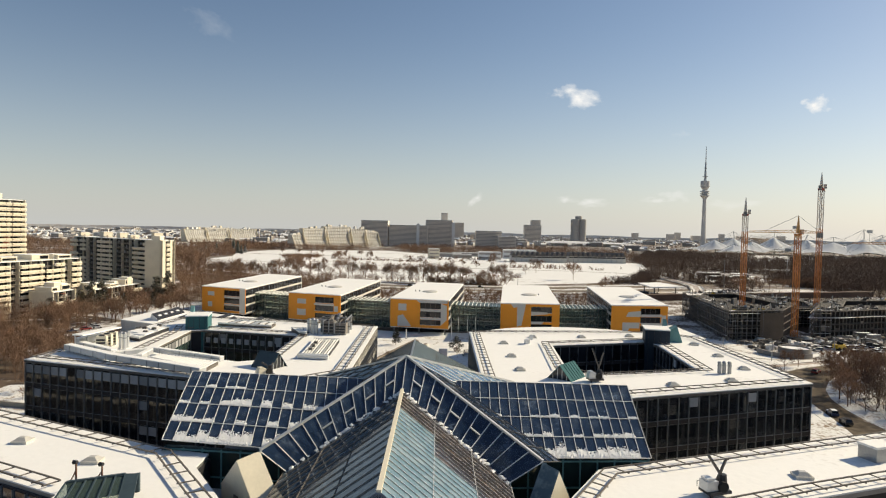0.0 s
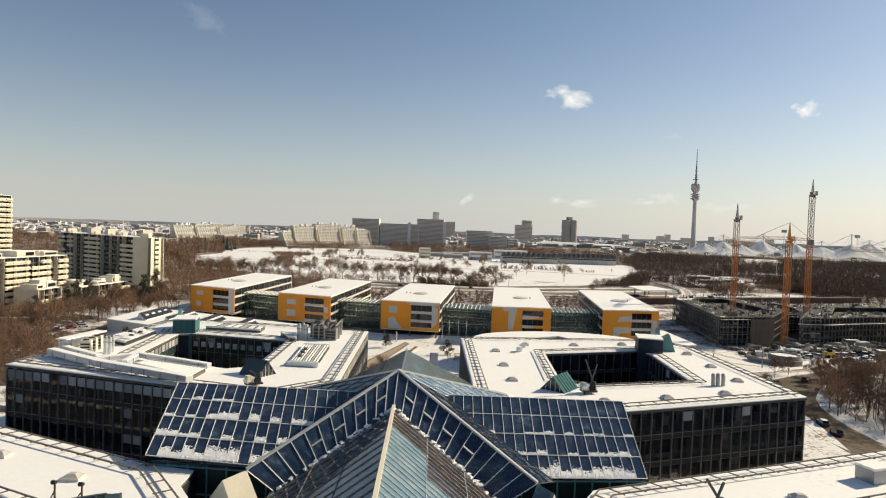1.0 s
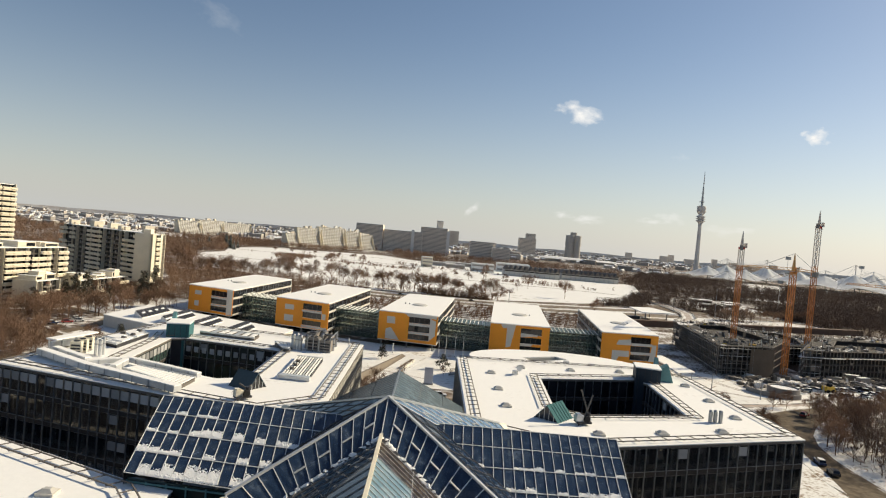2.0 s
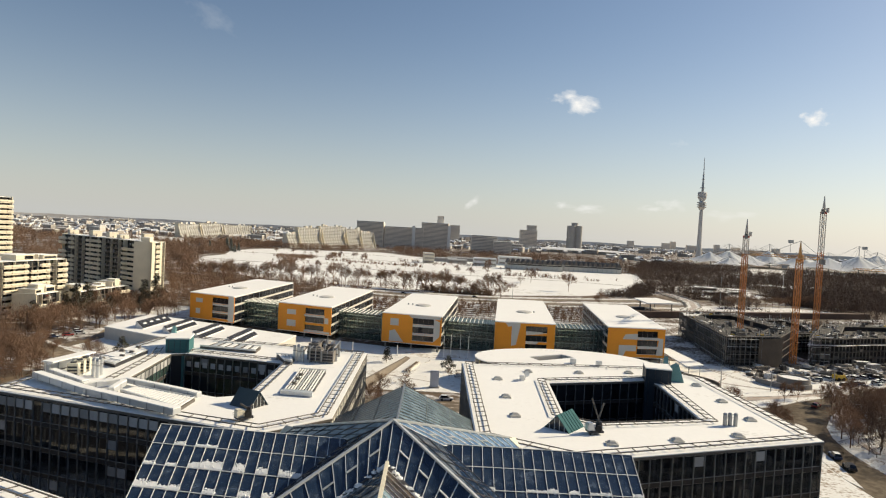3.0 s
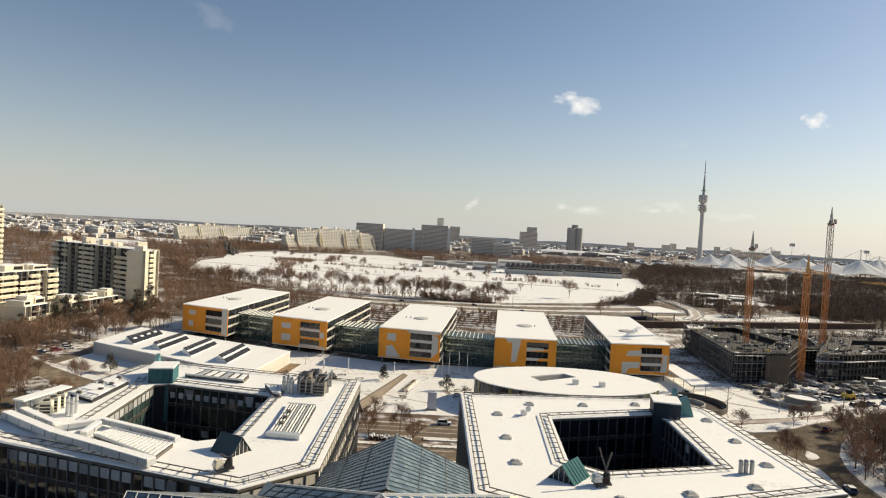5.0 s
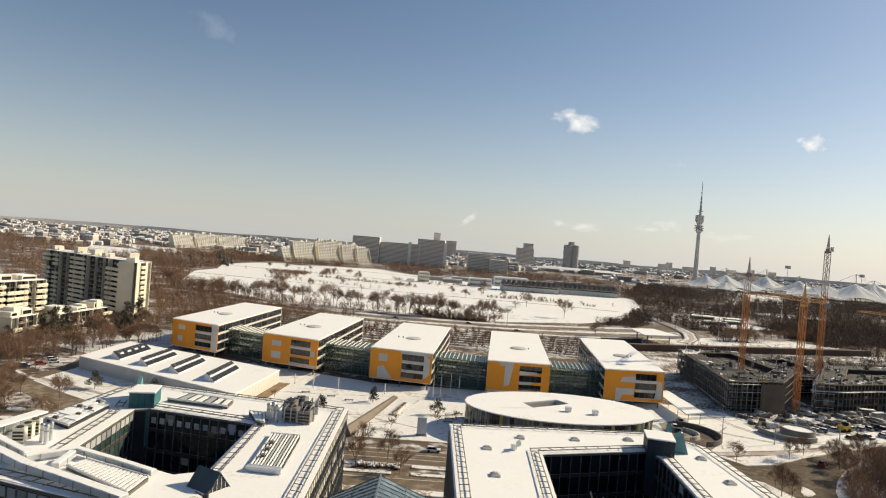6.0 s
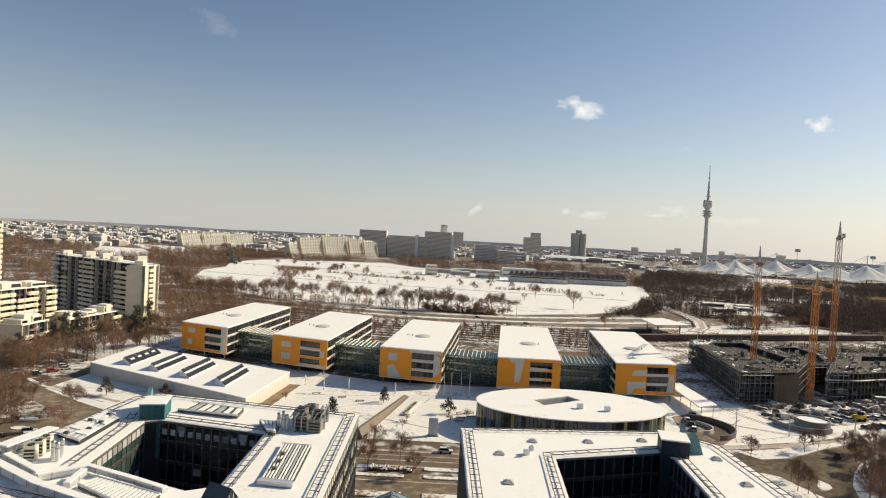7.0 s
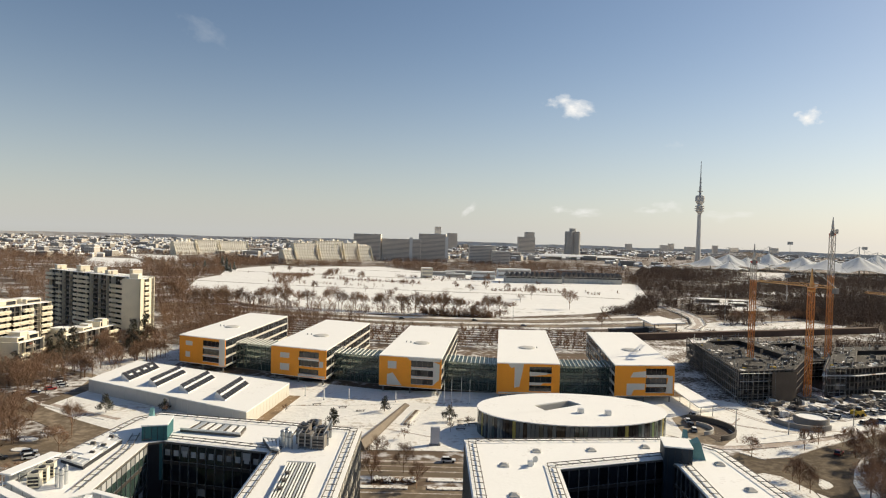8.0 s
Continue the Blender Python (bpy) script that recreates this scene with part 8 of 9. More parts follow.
for x, y in ((4.1, 254.2), (6.9, 257.2), (10.7, 259.0), (13.8, 256.2), (-32.4, 259.2), (-49.8, 262.5), (-41.6, 257.2), (-14.3, 256.7)):
    tall = x > 0
    ob = thing("flagpole" if tall else "light_column", (x, y, 0), "slim white flagpole on the forecourt" if tall else "short white light column on the forecourt", "flagpole" if tall else "street lamp", "flagpoles" if tall else "light columns")
    part("pole", Solid().tube((x, y, 0), (x, y, 9.5 if tall else 4.2), 0.11 if tall else 0.2, 0.07 if tall else 0.2, 8), WHITE, ob)
    part("foot", Solid().tube((x, y, 0), (x, y, 0.5), 0.25, 0.22, 8), STEEL, ob)
for x, y, yaw in ((9.9, 233.5, 4), (9.8, 228.6, 4), (13.2, 235.4, 4), (13.4, 230.2, 4), (9.2, 224.5, 4), (-33, 247, 20), (-26, 243, 12), (-43, 250, 15), (-6.2, 240, 70), (-8.4, 231, 70)):
    ob = thing("bench", (x, y, 0.1), "low dark bench dusted with snow", "bench", "benches on the forecourt")
    part("seat", turned(Solid().box(-1.6, 1.6, -0.35, 0.35, 0.42, 0.52), (x, y, 0.1), yaw), RAIL, ob)
    for sgn in (-1, 1):
        part("leg", turned(Solid().box(sgn * 1.2 - 0.12, sgn * 1.2 + 0.12, -0.3, 0.3, 0, 0.42), (x, y, 0.1), yaw), CONCRETE, ob)
bed = thing("raised_bed", (-7.5, 236, 0), "long raised bed edged with pale stone", "planter")
part("kerb", Solid().prism([(-10.2, 228.4), (-8.4, 228.0), (-4.8, 244.6), (-6.6, 245.0)], 0, 0.7), PALE, bed)
part("soil", Solid().prism([(-9.8, 228.9), (-8.7, 228.7), (-5.3, 244.1), (-6.3, 244.4)], 0.7, 0.76), MUD, bed)
for x, y, h in ((235.5, 528, 24), (205, 540, 12), (60, 502, 10), (-40, 505, 10), (-140, 518, 10), (150, 240, 7), (120, 228, 7), (104, 232, 7)):
    ob = thing("street_lamp", (x, y, 0), "tall grey street lamp post", "street lamp", "street lamps")
    part("post", Solid().tube((x, y, 0), (x, y, h), 0.22, 0.1, 8), STEEL, ob)
    part("head", Solid().box(x - 0.6, x + 0.6, y - 0.2, y + 0.2, h, h + 0.25), STEEL, ob)
for x0, x1, y, nm in ((-15, -2, 158.5, 5), (6, 24, 157.0, 6), (-15, -4, 179.2, 7)):
    hedge, cap, rng_h = Solid(), Solid(), random.Random(nm)
    for k in range(int((x1 - x0) * 16)):
        x, yy, h = rng_h.uniform(x0, x1), y + rng_h.gauss(0, 0.45), rng_h.uniform(0.5, 1.3)
        hedge.tube((x, yy, 0), (x + rng_h.gauss(0, 0.3), yy + rng_h.gauss(0, 0.3), h), 0.16, 0.03, 3)
        if rng_h.random() < 0.3:
            r = rng_h.uniform(0.2, 0.5)
            cap.tube((x, yy, h - 0.1), (x, yy, h + 0.12), r, r * 0.5, 6)
    ob = thing("hedge", ((x0 + x1) / 2, y, 0), "low dark clipped hedge capped with snow", "hedge", "hedges along the parking lane")
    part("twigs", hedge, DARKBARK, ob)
    part("snow_cap", cap, SNOW, ob, "patches of snow lying on top")
# thin bands of snow on the scrubby verge behind the school
for k in range(8):
    y = 384 + k * 9.5
    s0 = Solid().prism([(-140, y + 20), (-30, y), (100, y - 6), (126, y), (126, y + 1.5), (100, y - 4.5), (-30, y + 1.5), (-140, y + 21.5)], 0, 0.3)
    lone("snow_band", s0, SNOW, "narrow band of snow on the scrubby verge", "snow bank", "structure")
for x0, y0, x1, y1 in ((-120, 470, 126, 448),):
    fen = thing("wire_fence", (x0, y0, 0), "long dark wire fence along the road", "fence")
    n = 60
    for i in range(n + 1):
        f = i / n
        x, y = x0 + (x1 - x0) * f, y0 + (y1 - y0) * f
        part("post", Solid().beam((x, y, 0), (x, y, 2.6), 0.14, 0.14, (1, 0, 0)), RAIL, fen)
    for z in (0.6, 1.5, 2.4):
        part("wire", Solid().beam((x0, y0, z), (x1, y1, z), 0.08, 0.08), RAIL, fen)


for pts, w in (([(-60, 248), (-30, 251), (0, 256.5), (30, 258)], 1.0), ([(-14, 206), (-8, 226), (-1, 252)], 1.0), ([(-58, 215), (-40, 228), (-20, 244)], 0.8), ([(-50, 206), (-30, 222), (-12, 230)], 0.7)):
    road("footpath", pts, w, 0.125 + 0.02 * w, THIN_SNOW, "trodden footpath across the snow", "path")
lone("bare_bed", Solid().prism([(-60.4, 221.5), (-56, 221), (-51.4, 262), (-55.9, 262.6)], -0.2, 0.16), SOIL, "strip of bare brown soil beside the hall", "planting bed", "structure")
for pts, w in (([(-300, 800), (-150, 760), (0, 735), (150, 720), (205, 700)], 3.5), ([(-330, 1000), (-160, 965), (40, 915), (190, 905)], 4), ([(-350, 1180), (-150, 1120), (60, 1050)], 4)):
    road("park_path", pts, w, 0.18, MUD, "brown footpath across the snowy meadow", "path")


# ---- trees ----
def bare_tree(seed, height, levels=5, spread=0.62):
    """Trunk and limbs as tapered three-sided tubes that end in sprays of slim twig blades."""
    rng = random.Random(seed)
    trunk, crown = Solid(), Solid()

    def blade(p, d, length, w):
        side = d.orthogonal().normalized()
        side.rotate(Matrix.Rotation(rng.uniform(0, math.tau), 3, d))
        i = len(crown.v)
        crown.v += [tuple(p - side * w), tuple(p + side * w), tuple(p + d * length)]
        crown.f.append((i, i + 1, i + 2))

    def grow(p, d, length, r, level):
        q = p + d * length
        if level >= levels:
            for k in range(2):
                e = (d + Vector((rng.gauss(0, 0.5), rng.gauss(0, 0.5), rng.gauss(0.1, 0.4)))).normalized()
                blade(p.lerp(q, 0.35 * k), e, length * rng.uniform(0.8, 1.6), 0.011)
            return
        (trunk if level < 2 else crown).tube(p, q, r, r * 0.68, 3)
        for k in range(0 if level < 1 else 7):
            e = (d + Vector((rng.gauss(0, 0.9), rng.gauss(0, 0.9), rng.gauss(0, 0.5)))).normalized()
            blade(p.lerp(q, rng.random()), e, height * rng.uniform(0.06, 0.16), 0.013)
        n = 3 if level < 3 else 4
        for k in range(n):
            axis = d.orthogonal().normalized()
            axis.rotate(Matrix.Rotation(math.tau * (k + rng.uniform(-0.25, 0.25)) / n, 3, d))
            e = (d + axis * rng.uniform(0.5, 1.15) * spread + Vector((0, 0, 0.12 if level > 1 else -0.12))).normalized()
            start = p.lerp(q, rng.uniform(0.5, 1.0) if level else rng.uniform(0.6, 1.0))
            grow(start, e, length * rng.uniform(0.62, 0.88), r * 0.54, level + 1)
        if level < 3:
            grow(q, (d + Vector((rng.uniform(-0.2, 0.2), rng.uniform(-0.2, 0.2), 0.1))).normalized(), length * 0.72, r * 0.66, level + 1)

    grow(Vector((0, 0, 0)), Vector((0, 0, 1)), height * 0.25, height * 0.0135, 0)
    ob = new("bare_tree")
    tagged(ob, "leafless brown tree standing in snow", "tree", "bare trees")
    ORIGIN[ob.name] = (0, 0, 0)
    part("trunk", trunk, BARK, ob)
    part("crown", crown, BARK, ob, "fine bare twigs")
    return ob


def fir_tree(seed, height, spread=0.2, needles=FIR):
    rng = random.Random(seed)
    ob = new("fir_tree")
    tagged(ob, "dark green fir tree dusted with snow", "tree", "fir trees")
    ORIGIN[ob.name] = (0, 0, 0)
    part("trunk", Solid().tube((0, 0, 0), (0, 0, height * 0.95), height * 0.016, 0.03, 6), BARK, ob)
    s = Solid()
    rows = 22
    for k in range(rows):
        f = k / rows
        z, r = height * (0.1 + 0.88 * f), height * spread * (1 - f) ** 0.8 + 0.1
        n = 13
        for i in range(n):
            a = math.tau * (i + rng.random() * 0.8) / n
            rr = r * rng.uniform(0.6, 1.15)
            w = 0.3 + rr * 0.16
            c, e = math.cos(a), math.sin(a)
            tip = Vector((c * rr, e * rr, z - rr * 0.35))
            s.hexa([(e * w, -c * w, z), (-e * w, c * w, z), (c * rr * 0.4, e * rr * 0.4, z + 0.3)], [tuple(tip + Vector((e * w * 0.3, -c * w * 0.3, 0))), tuple(tip - Vector((e * w * 0.3, -c * w * 0.3, 0))), tuple(tip + Vector((0, 0, 0.12)))])
    part("crown", s, needles, ob, "drooping needle branches")
    return ob


def pine_tree(seed, height, wide, label, category, group):
    """A bushy pine: a bent trunk and uneven pads of needles."""
    rng = random.Random(seed)
    ob = new("pine_tree")
    tagged(ob, label, category, group)
    ORIGIN[ob.name] = (0, 0, 0)
    lean = Vector((rng.uniform(-0.08, 0.08), rng.uniform(-0.08, 0.08), 1)) * height
    part("trunk", Solid().tube((0, 0, 0), lean * 0.9, height * 0.022, height * 0.006, 6), BARK, ob)
    s = Solid()
    for k in range(15):
        f = 0.22 + 0.76 * (k + rng.random()) / 15
        a, far = rng.uniform(0, math.tau), height * wide * (1.05 - f) * rng.uniform(0.3, 1.1)
        c = lean * f + Vector((math.cos(a) * far, math.sin(a) * far, 0))
        r = height * wide * rng.uniform(0.25, 0.48) * (1.25 - 0.6 * f)
        s.tube(lean * (f - 0.08), c, height * 0.006, height * 0.003, 3)
        for _ in range(110):
            d = Vector((rng.gauss(0, 1), rng.gauss(0, 1), rng.gauss(0, 0.55)))
            d.normalize()
            p = c + d * r * rng.uniform(0.2, 0.9)
            q = p + (d + Vector((0, 0, 0.25))) * r * rng.uniform(0.25, 0.5)
            e = d.orthogonal().normalized() * r * 0.09
            i = len(s.v)
            s.v += [tuple(p - e), tuple(p + e), tuple(q)]
            s.f.append((i, i + 1, i + 2))
    part("crown", s, PINE, ob, "uneven pads of needles with snow")
    return ob


kinds = [bare_tree(1, 15), bare_tree(2, 13, 5, 0.8), bare_tree(3, 16, 5, 0.55), bare_tree(4, 11, 4, 0.9)]
small = [bare_tree(5, 6, 4, 0.7)]
firs = [fir_tree(6, 14), fir_tree(7, 11)]
pines = [pine_tree(9, 14.5, 0.36, "tall dark pine dusted with snow", "tree", "pines near the estate"), pine_tree(10, 11, 0.36, "tall dark pine dusted with snow", "tree", "pines near the estate")]
pine = pine_tree(8, 4.4, 0.5, "low spreading pine dusted with snow", "shrub", "pines on the forecourt")
rng = random.Random(55)
jobs = []
for x, y, s in ((-15.4, 177.8, 0.75), (-15.6, 192.4, 0.8), (-7.6, 185.7, 0.8), (-3.8, 175.6, 0.6), (121.7, 588, 1.5), (121.7, 476, 1.2), (109.5, 168.5, 0.9), (122.4, 181, 1.0), (112, 176, 0.9), (130, 190, 1.0), (118, 158, 1.0), (126, 168, 0.9),
                (138, 182, 1.1), (134, 200, 0.9), (148, 205, 0.9), (96, 205, 0.6), (96, 180, 0.7), (140, 160, 1.1), (155, 180, 1.1), (-110, 210, 0.9), (-120, 190, 1.0), (-105, 195, 0.8)):
    jobs.append((kinds[rng.randrange(4)], x, y, s))
for k in range(44):
    f = k / 43
    jobs.append((kinds[rng.randrange(4)], -235 + 285 * f + rng.uniform(-4, 4), 588 - 66 * min(1, 1.25 * f) + rng.uniform(-8, 10), rng.uniform(1.2, 1.75)))
for x, y, s in ((84, 641, 1.3), (99.5, 673, 1.4), (39, 733, 1.1), (85, 768, 1.1), (68, 848, 1.3), (-104.7, 763, 1.0), (-96, 838, 1.2), (-88, 836, 1.0), (49.6, 490, 1.0), (30, 508, 0.9)):
    jobs.append((kinds[rng.randrange(4)], x, y, s))
for k in range(15):
    jobs.append((kinds[rng.randrange(4)], 238 + 7.5 * k, 513 + 3.7 * k, rng.uniform(0.8, 1.05)))
for x, y, s in ((-108, 165, 0.6), (-101, 171, 0.55), (-112, 176, 0.65), (-105, 158, 0.5), (-98, 163, 0.5), (97.6, 178, 0.6), (98.2, 187, 0.6), (128, 206, 0.8), (131, 216.5, 0.6), (-126, 198, 0.65), (-124, 206, 0.6), (-127.5, 213, 0.7), (-131, 207, 0.7), (-134, 218, 0.75), (-129, 221, 0.6), (-138, 227, 0.75), (-121.5, 190.5, 0.6), (-113.5, 204, 0.45), (-141, 234, 0.7), (-144, 222, 0.8), (-133, 198, 0.7)):
    jobs.append((kinds[rng.randrange(4)], x, y, s))
for x, y, s in ((40, 84, 0.7), (52, 92, 0.75), (66, 97, 0.7), (80, 101, 0.75), (139, 214, 0.75), (131, 211, 0.8), (116, 212, 0.6), (124, 218, 0.55), (147, 226, 0.6), (157, 217, 0.9), (150, 212, 0.9), (124, 196, 0.8), (129, 190, 0.9), (120, 183, 0.8), (136, 198, 0.9), (114, 172, 0.8), (143, 203, 0.9)):
    jobs.append((kinds[rng.randrange(4)], x, y, s))
for k in range(78):
    x, y = rng.uniform(-180, -108), rng.uniform(205, 365)
    if not inside(x, y, inset(HALL, -8)) and not (-150 < x < -100 and 222 < y < 262):
        jobs.append((kinds[rng.randrange(4)], x, y, rng.uniform(0.75, 1.05)))
for k in range(26):
    f = rng.random()
    a, b = rng.choice((((-230, 720), (20, 690)), ((-120, 800), (120, 770)), ((-40, 880), (170, 850)), ((-300, 1010), (-120, 990))))
    jobs.append((kinds[rng.randrange(4)], a[0] + (b[0] - a[0]) * f + rng.uniform(-8, 8), a[1] + (b[1] - a[1]) * f + rng.uniform(-6, 6), rng.uniform(0.6, 1.1)))
for x, y, s in ((-32.7, 225.6, 1.4), (-17.5, 243.3, 1.25), (5.8, 233.2, 1.3), (-111.9, 233.6, 1.45), (-93.3, 237.1, 1.0)):
    jobs.append((pine, x, y, s))
for x, y in ((-8.8, 213.5), (5.8, 222.1), (12.2, 228.7), (-91.8, 234.3), (-52, 240), (-8, 222)):
    jobs.append((small[0], x, y, rng.uniform(0.7, 1.1)))
for x, y, s in ((-352, 900, 1.4), (-334, 870, 1.1), (-340, 950, 1.8), (-318, 980, 1.7), (-330, 1000, 1.5), (-316, 1010, 1.4), (-345, 1040, 1.7), (-306, 960, 1.3), (-348, 930, 1.2)):
    jobs.append((firs[rng.randrange(2)], x, y, s))
for x, y, s in ((-172, 309, 1.15), (-176, 316, 1.05), (-169, 315, 1.1), (-173, 321, 1.0), (-160, 354, 1.15), (-157, 361, 1.2), (-163, 360, 1.0), (-171, 300, 0.8), (-176, 284, 0.8), (-150, 330, 0.9), (-164, 326, 0.8), (-184, 322, 1.0), (-143, 322, 0.8)):
    jobs.append((pines[rng.randrange(2)], x, y, s))
used = set()
for ob, x, y, s in jobs:
    m = Matrix.Translation((x, y, -0.05)) @ Matrix.Rotation(rng.uniform(0, math.tau), 4, "Z")
    if ob.name not in used:
        used.add(ob.name)
        ob.matrix_basis = m
        ob.scale = (s, s, s)
    else:
        c = copy_thing(ob, m)
        c.scale = (s, s, s * rng.uniform(0.9, 1.1))


# snowy clearings in the woods
CLEARINGS = [[(252, 602), (338, 624), (334, 685), (272, 698)], [(-575, 1040), (-500, 1010), (-470, 1060), (-600, 1290), (-700, 1315)], [(-600, 1300), (-480, 1255), (-600, 1480), (-740, 1520)], [(276, 700), (340, 686), (352, 735), (292, 748)], [(400, 820), (500, 800), (520, 860), (410, 870)], [(470, 1010), (640, 980), (650, 1040), (480, 1060)], [(510, 1100), (590, 1080), (690, 1250), (640, 1260), (560, 1210)]]
for poly in (CLEARINGS[0], *CLEARINGS[3:]):
    lone("clearing", Solid().prism(poly, -0.2, 0.08), THIN_SNOW, "snowy clearing among bare trees", "clearing", "structure")
# woods: many small leafless trees and bushes in one mesh
def woods(name, areas, label, seed, twigs=60, width=0.16, scrub=10, bark=BARK):
    """Areas of (outline, count, lowest, highest), clear of the given outlines."""
    r = np.random.default_rng(seed)
    rnd = random.Random(seed)
    vs, count = [], 0
    clear = [inset(HALL, -5), *CLEARINGS, [(-204, 288), (-176, 288), (-172, 365), (-160, 366), (-160, 392), (-175, 396), (-262, 452), (-262, 430), (-204, 380)], [(-335, 365), (-228, 365), (-228, 415), (-335, 440)], [(-165, 246), (-147, 235), (-120, 216), (-119, 186), (-90, 186), (-70, 235), (-128, 268), (-142, 272), (-142, 250), (-165, 258)], [(60, 140), (84, 172), (94, 200), (106, 217), (160, 246), (160, 225), (112, 200), (102, 170), (90, 120)]]
    for poly, n, lo, hi in areas:
        xs, ys = [p[0] for p in poly], [p[1] for p in poly]
        done = tries = 0
        while done < n and tries < n * 12:
            tries += 1
            x, y = rnd.uniform(min(xs), max(xs)), rnd.uniform(min(ys), max(ys))
            if not inside(x, y, poly) or any(inside(x, y, c) for c in clear) or hi > 8.5 and y > 560 and inside(x, y, LAWN):
                continue
            if seed > 1 and noise.noise((x * 0.012, y * 0.012, seed)) < -0.2 + 0.3 * noise.noise((x * 0.05, y * 0.05, seed)):
                continue
            done += 1
            h = rnd.uniform(lo, hi) * (0.8 + 0.5 * abs(noise.noise((x * 0.02, y * 0.02, 5))))
            k, j = twigs // 6, twigs - twigs // 6
            wide = h * rnd.uniform(0.26, 0.42)
            ang, rad = r.uniform(0, math.tau, k), np.sqrt(r.uniform(0.05, 1, k)) * wide
            tip = np.stack([np.cos(ang) * rad, np.sin(ang) * rad, h * r.uniform(0.45, 0.95, k)], 1)
            base = np.stack([tip[:, 0] * 0.1, tip[:, 1] * 0.1, tip[:, 2] * r.uniform(0.3, 0.6, k)], 1)
            ball = r.normal(size=(j, 3))
            ball *= (r.uniform(0.05, 1, (j, 1)) ** 0.36) / np.linalg.norm(ball, axis=1, keepdims=True)
            start = ball * [wide, wide, h * 0.34] + [0, 0, h * 0.62]
            way = ball * 0.7 + r.normal(size=(j, 3)) * 0.7 + [0, 0, 0.25]
            base, tip = np.concatenate([base, start]), np.concatenate([tip, start + way * h * 0.13])
            side = r.normal(size=(k + j, 3)) * [1, 1, 0.3]
            side *= width * r.uniform(0.5, 1.2, (k + j, 1)) / np.linalg.norm(side, axis=1, keepdims=True)
            side[:k] *= 0.8
            tri3 = np.stack([base - side, base + side, tip], 1)
            tw = 0.013 * h
            trunk = np.array([[[-tw, 0, 0], [tw, 0, 0], [0, 0, h * 0.75]], [[0, -tw, 0], [0, tw, 0], [0, 0, h * 0.75]]])
            # low scrub round the foot
            u = scrub
            foot = np.stack([r.normal(0, 0.3 * h, u), r.normal(0, 0.3 * h, u), np.zeros(u)], 1)
            top = foot + np.stack([r.normal(0, 0.9, u), r.normal(0, 0.9, u), r.uniform(0.3, 1.6, u)], 1)
            edge = np.stack([r.normal(0, width * 1.6, u), r.normal(0, width * 1.6, u), np.zeros(u)], 1)
            low = np.stack([foot - edge, foot + edge, top], 1)
            allt = np.concatenate([tri3, trunk, low]) + np.array([x, y, 0])
            vs.append(allt.reshape(-1, 3))
    v = np.concatenate(vs)
    me = bpy.data.meshes.new(name)
    n = len(v)
    me.vertices.add(n)
    me.vertices.foreach_set("co", v.astype(np.float32).ravel())
    me.loops.add(n)
    me.loops.foreach_set("vertex_index", np.arange(n, dtype=np.int32))
    me.polygons.add(n // 3)
    me.polygons.foreach_set("loop_start", np.arange(0, n, 3, dtype=np.int32))
    me.polygons.foreach_set("loop_total", np.full(n // 3, 3, dtype=np.int32))
    me.update(calc_edges=True)
    me.validate()
    me.materials.append(bark)
    return tagged(new(name, me), label, "woods", "", "stuff")


woods("near_woods", [([(-205, 222), (-152, 238), (-142, 272), (-150, 300), (-178, 300), (-215, 280)], 110, 9, 14), ([(-260, 170), (-116, 170), (-125, 215), (-136, 300), (-118, 318), (-125, 400), (-260, 470), (-300, 330)], 330, 8, 14), ([(-150, 380), (-120, 330), (-95, 400), (-40, 480), (-130, 500), (-220, 520)], 500, 7, 13),
                   ([(-70, 388), (-30, 378), (108, 372), (118, 396), (60, 440), (-40, 440)], 170, 3, 7), ([(-152, 182), (-124, 186), (-121, 204), (-138, 226), (-152, 236)], 110, 6, 11)], "dense leafless brown woodland near the estate", 1, 190, 0.05, 6)
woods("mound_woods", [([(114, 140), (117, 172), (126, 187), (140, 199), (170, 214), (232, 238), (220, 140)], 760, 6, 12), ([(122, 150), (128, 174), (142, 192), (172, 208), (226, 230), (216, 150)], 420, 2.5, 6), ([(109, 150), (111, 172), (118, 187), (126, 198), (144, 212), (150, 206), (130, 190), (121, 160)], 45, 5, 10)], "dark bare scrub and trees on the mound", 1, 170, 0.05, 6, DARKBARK)
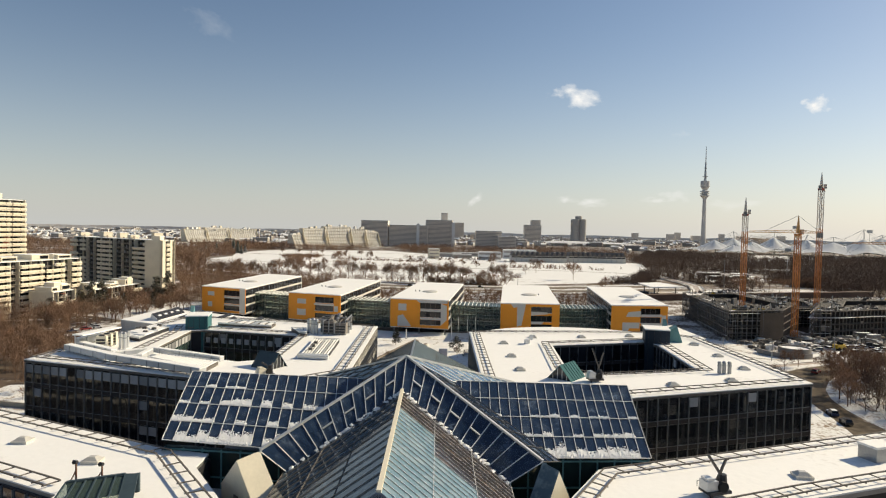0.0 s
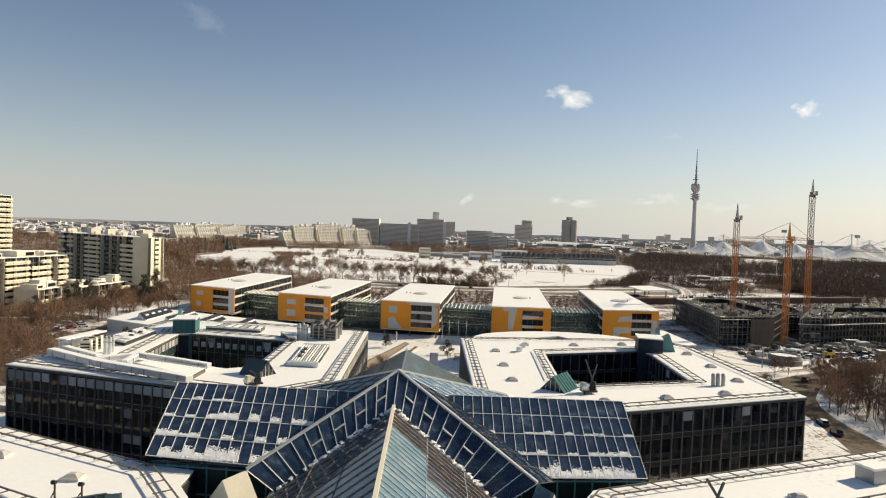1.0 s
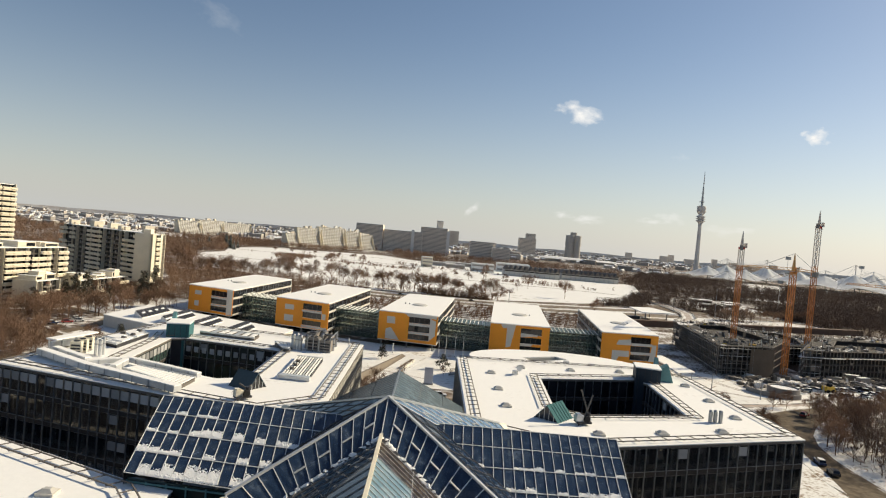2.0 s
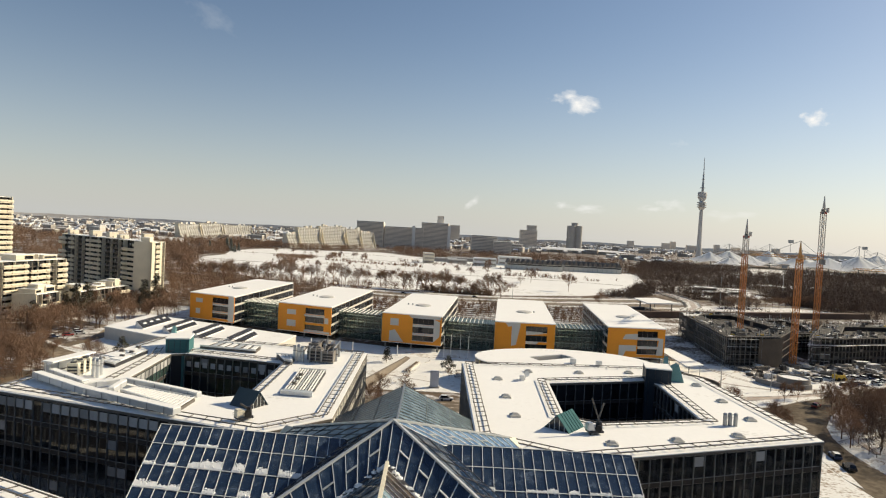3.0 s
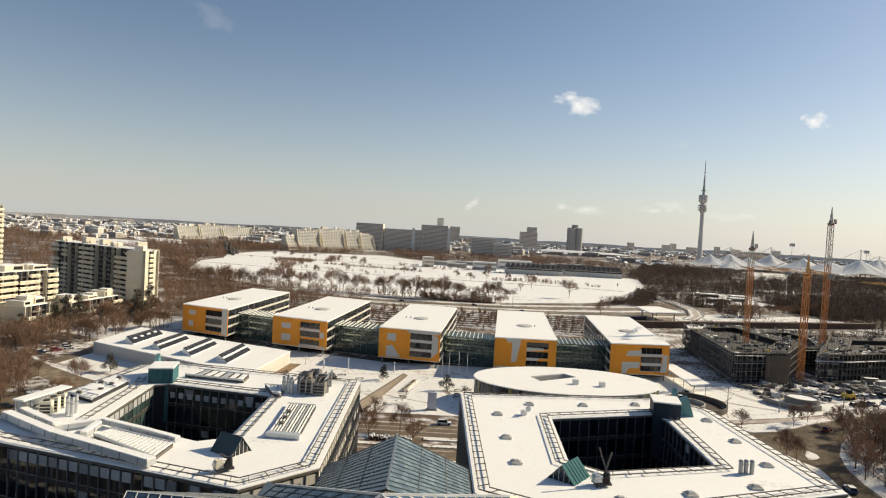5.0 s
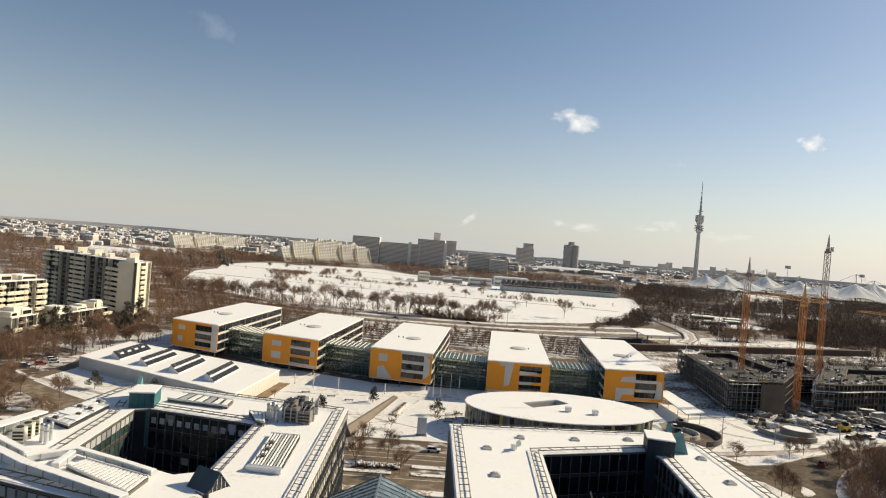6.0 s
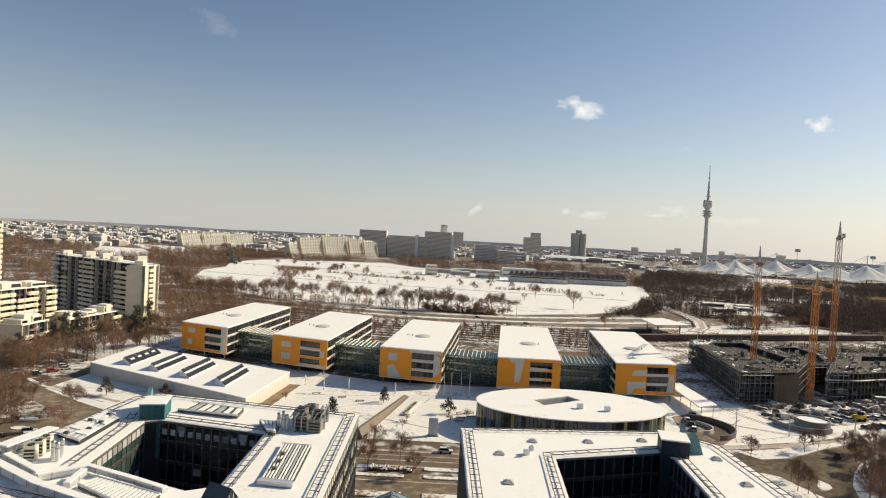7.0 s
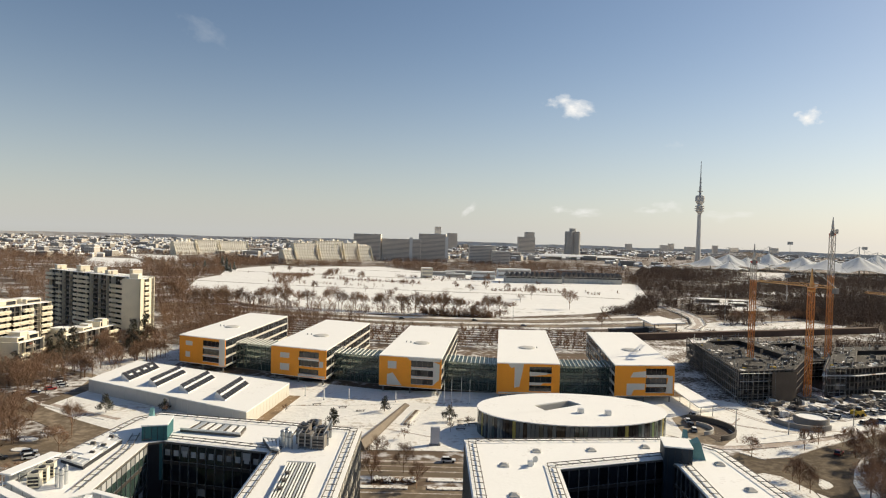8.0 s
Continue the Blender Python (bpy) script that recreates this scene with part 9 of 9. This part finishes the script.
woods("far_woods", [([(-700, 480), (-140, 500), (-250, 640), (-310, 860), (-380, 1270), (-900, 1300)], 3400, 9, 15),
    ([(-420, 1230), (-206, 1370), (20, 1190), (200, 970), (300, 940), (420, 1400), (300, 1520), (-500, 1520)], 1900, 8, 14),
    ([(-430, 1250), (-330, 1120), (-284, 1205), (-244, 1165), (-185, 1222), (-101, 1240), (-31, 1137), (60, 1066), (190, 975), (215, 1010), (60, 1120), (-20, 1200), (-100, 1290), (-300, 1262), (-420, 1330)], 900, 9, 15),
    ([(-370, 840), (-300, 822), (-298, 900), (-330, 1020), (-318, 1090), (-420, 1120)], 240, 10, 17),
    ([(-282, 951), (-237, 930), (-192, 911), (-175, 938), (-180, 944), (-237, 935), (-282, 955)], 130, 3, 6),
    ([(-237, 929), (-178, 938), (-174, 840), (-178, 765), (-186, 760)], 150, 4, 8),
    ([(-157, 888), (-53, 852), (22, 879), (22, 884), (-53, 858), (-157, 894)], 90, 2, 4),
    ([(-166, 922), (-146, 940), (-146, 1060), (-164, 1064)], 50, 5, 8.4),
    ([(19, 745), (122, 776), (230, 771), (230, 777), (122, 783), (19, 751)], 70, 2, 5),
    ([(-12, 530), (13, 515), (45, 513), (45, 522), (13, 524), (-8, 537)], 160, 3, 6),
    ([(-240, 592), (-160, 556), (-140, 552), (-140, 568), (-240, 612)], 150, 9, 16),
    ([(-150, 552), (-70, 526), (50, 520), (50, 532), (-70, 540), (-150, 566)], 150, 6, 8.4),
    ([(-130, 860), (-20, 830), (-20, 845), (-130, 880)], 40, 3, 6),
    ([(30, 600), (74, 594), (76, 606), (32, 613)], 36, 3, 6),
    ([(75, 760), (190, 742), (192, 749), (77, 768)], 44, 2, 5),
    ([(-60, 690), (30, 676), (32, 684), (-58, 699)], 40, 3, 6),
    ([(-330, 985), (-190, 1006), (-190, 1020), (-330, 1002)], 60, 5, 9),
    ([(-60, 950), (110, 930), (110, 938), (-60, 960)], 60, 3, 6),
    ([(-210, 800), (-60, 770), (-60, 778), (-210, 812)], 40, 2, 5),
    ([(-140, 405), (120, 378), (126, 446), (-130, 470)], 420, 2, 5)],
      "reddish leafless woods round the park", 2, 84, 0.125, 8)
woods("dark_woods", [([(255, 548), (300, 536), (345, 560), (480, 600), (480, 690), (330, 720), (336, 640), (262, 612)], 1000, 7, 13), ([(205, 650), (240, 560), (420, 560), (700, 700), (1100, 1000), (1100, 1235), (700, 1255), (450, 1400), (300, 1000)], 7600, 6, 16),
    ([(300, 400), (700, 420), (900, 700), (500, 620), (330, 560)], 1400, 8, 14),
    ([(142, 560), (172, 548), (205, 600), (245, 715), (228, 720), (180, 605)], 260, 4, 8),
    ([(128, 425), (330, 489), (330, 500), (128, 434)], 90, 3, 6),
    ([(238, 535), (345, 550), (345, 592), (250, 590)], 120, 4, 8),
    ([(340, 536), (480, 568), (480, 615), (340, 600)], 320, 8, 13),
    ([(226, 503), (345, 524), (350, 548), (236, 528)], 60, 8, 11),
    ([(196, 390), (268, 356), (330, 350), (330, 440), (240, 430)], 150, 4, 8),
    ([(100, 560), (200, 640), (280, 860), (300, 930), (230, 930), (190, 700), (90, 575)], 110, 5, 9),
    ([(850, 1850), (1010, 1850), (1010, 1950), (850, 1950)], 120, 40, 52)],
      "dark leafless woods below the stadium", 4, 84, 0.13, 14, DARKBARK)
woods("horizon_woods", [([(-3400, 1500), (-500, 1500), (-200, 1720), (500, 1560), (700, 1720), (2600, 1500), (3000, 2600), (0, 4000), (-3400, 2800)], 6800, 6, 12), ([(-900, 1300), (-420, 1300), (-300, 1400), (-320, 1700), (-1000, 1750), (-1300, 1500)], 900, 7, 12), ([(-1500, 1150), (-900, 1000), (-900, 1500), (-1600, 1600)], 900, 7, 12)], "distant belts of leafless trees in the town", 3, 26, 0.42, 4)


# ---- clouds ----
def cloud(x, y, z, w, h, seed, dense, label, tilt=0.0):
    """A far cloud: a bulging, glowing sheet whose density falls off unevenly to its rim."""
    m = bpy.data.materials.new("cloud_vapour")
    m.use_nodes = True
    nn, ll = m.node_tree.nodes, m.node_tree.links
    nn.remove(nn["Principled BSDF"])
    glow, clear, mix = nn.new("ShaderNodeEmission"), nn.new("ShaderNodeBsdfTransparent"), nn.new("ShaderNodeMixShader")
    # emission stands in for the sunlight that a cloud scatters
    glow.inputs["Color"].default_value, glow.inputs["Strength"].default_value = (1.0, 0.985, 0.95, 1), 0.8
    tc, grain, far, add, dens, mul = (nn.new(k) for k in ("ShaderNodeTexCoord", "ShaderNodeTexNoise", "ShaderNodeVectorMath", "ShaderNodeMath", "ShaderNodeMapRange", "ShaderNodeMath"))
    move = nn.new("ShaderNodeMapping")
    move.inputs["Location"].default_value = (seed * 3.1, seed, seed * 1.7)
    move.inputs["Scale"].default_value = (1.0, 1.0, 0.75)
    grain.inputs["Scale"].default_value, grain.inputs["Detail"].default_value, grain.inputs["Roughness"].default_value = 1.6, 7, 0.55
    far.operation, add.operation, mul.operation = "LENGTH", "MULTIPLY_ADD", "SUBTRACT"
    ll.new(tc.outputs["Object"], move.inputs["Vector"])
    ll.new(move.outputs[0], grain.inputs["Vector"])
    ll.new(tc.outputs["Object"], far.inputs[0])
    ll.new(grain.outputs["Fac"], add.inputs[0])
    add.inputs[1].default_value, add.inputs[2].default_value = 2.6, -0.62
    ll.new(add.outputs[0], mul.inputs[0])
    ll.new(far.outputs["Value"], mul.inputs[1])
    ll.new(mul.outputs[0], dens.inputs["Value"])
    dens.inputs["From Min"].default_value, dens.inputs["From Max"].default_value = -0.12, 0.85
    dens.inputs["To Max"].default_value = dense
    ll.new(dens.outputs[0], mix.inputs[0])
    ll.new(clear.outputs[0], mix.inputs[1])
    ll.new(glow.outputs[0], mix.inputs[2])
    ll.new(mix.outputs[0], nn["Material Output"].inputs["Surface"])
    s = Solid()
    n, rings = 32, 8
    for j in range(rings + 1):
        for i in range(n):
            r, a = 1.25 * j / rings, math.tau * i / n
            s.v.append((r * math.cos(a), 0.12 * r * r, r * math.sin(a)))
            if j:
                o, k = j * n, (i + 1) % n
                s.f.append((o - n + i, o - n + k, o + k, o + i))
    me = s.mesh("cloud")
    me.materials.append(m)
    ob = new("cloud", me)
    ob.matrix_basis = Matrix.Translation((x, y, z)) @ Matrix.Rotation(math.atan2(-x, y), 4, "Z") @ Matrix.Rotation(radians(tilt), 4, "Y") @ Matrix.Diagonal((w / 2, h / 2, h / 2, 1))
    ob.visible_shadow = False
    return tagged(ob, label, "cloud", "clouds", "stuff")


cloud(870, 4200, 935, 400, 180, 3, 1.0, "small bright white fair-weather cloud", 14)
cloud(2085, 3600, 790, 180, 110, 6, 1.0, "small white fair-weather cloud", -4)
cloud(-1560, 4200, 1360, 420, 190, 8, 0.11, "faint wisp of high cloud", 24)
cloud(1560, 4200, 700, 130, 60, 11, 0.2, "faint scrap of cloud", 0)
for x, z, w, h, d in ((820, 262, 170, 60, 0.5), (1010, 245, 330, 90, 0.55), (1430, 265, 200, 70, 0.4), (1560, 300, 260, 110, 0.4), (1980, 250, 420, 90, 0.4)):
    cloud(x, 4300, z, w, h, x * 0.01, d, "pale low cloud bank over the horizon")
cloud(168, 3300, 205, 120, 62, 2, 0.55, "white steam drifting from a far chimney", -35)
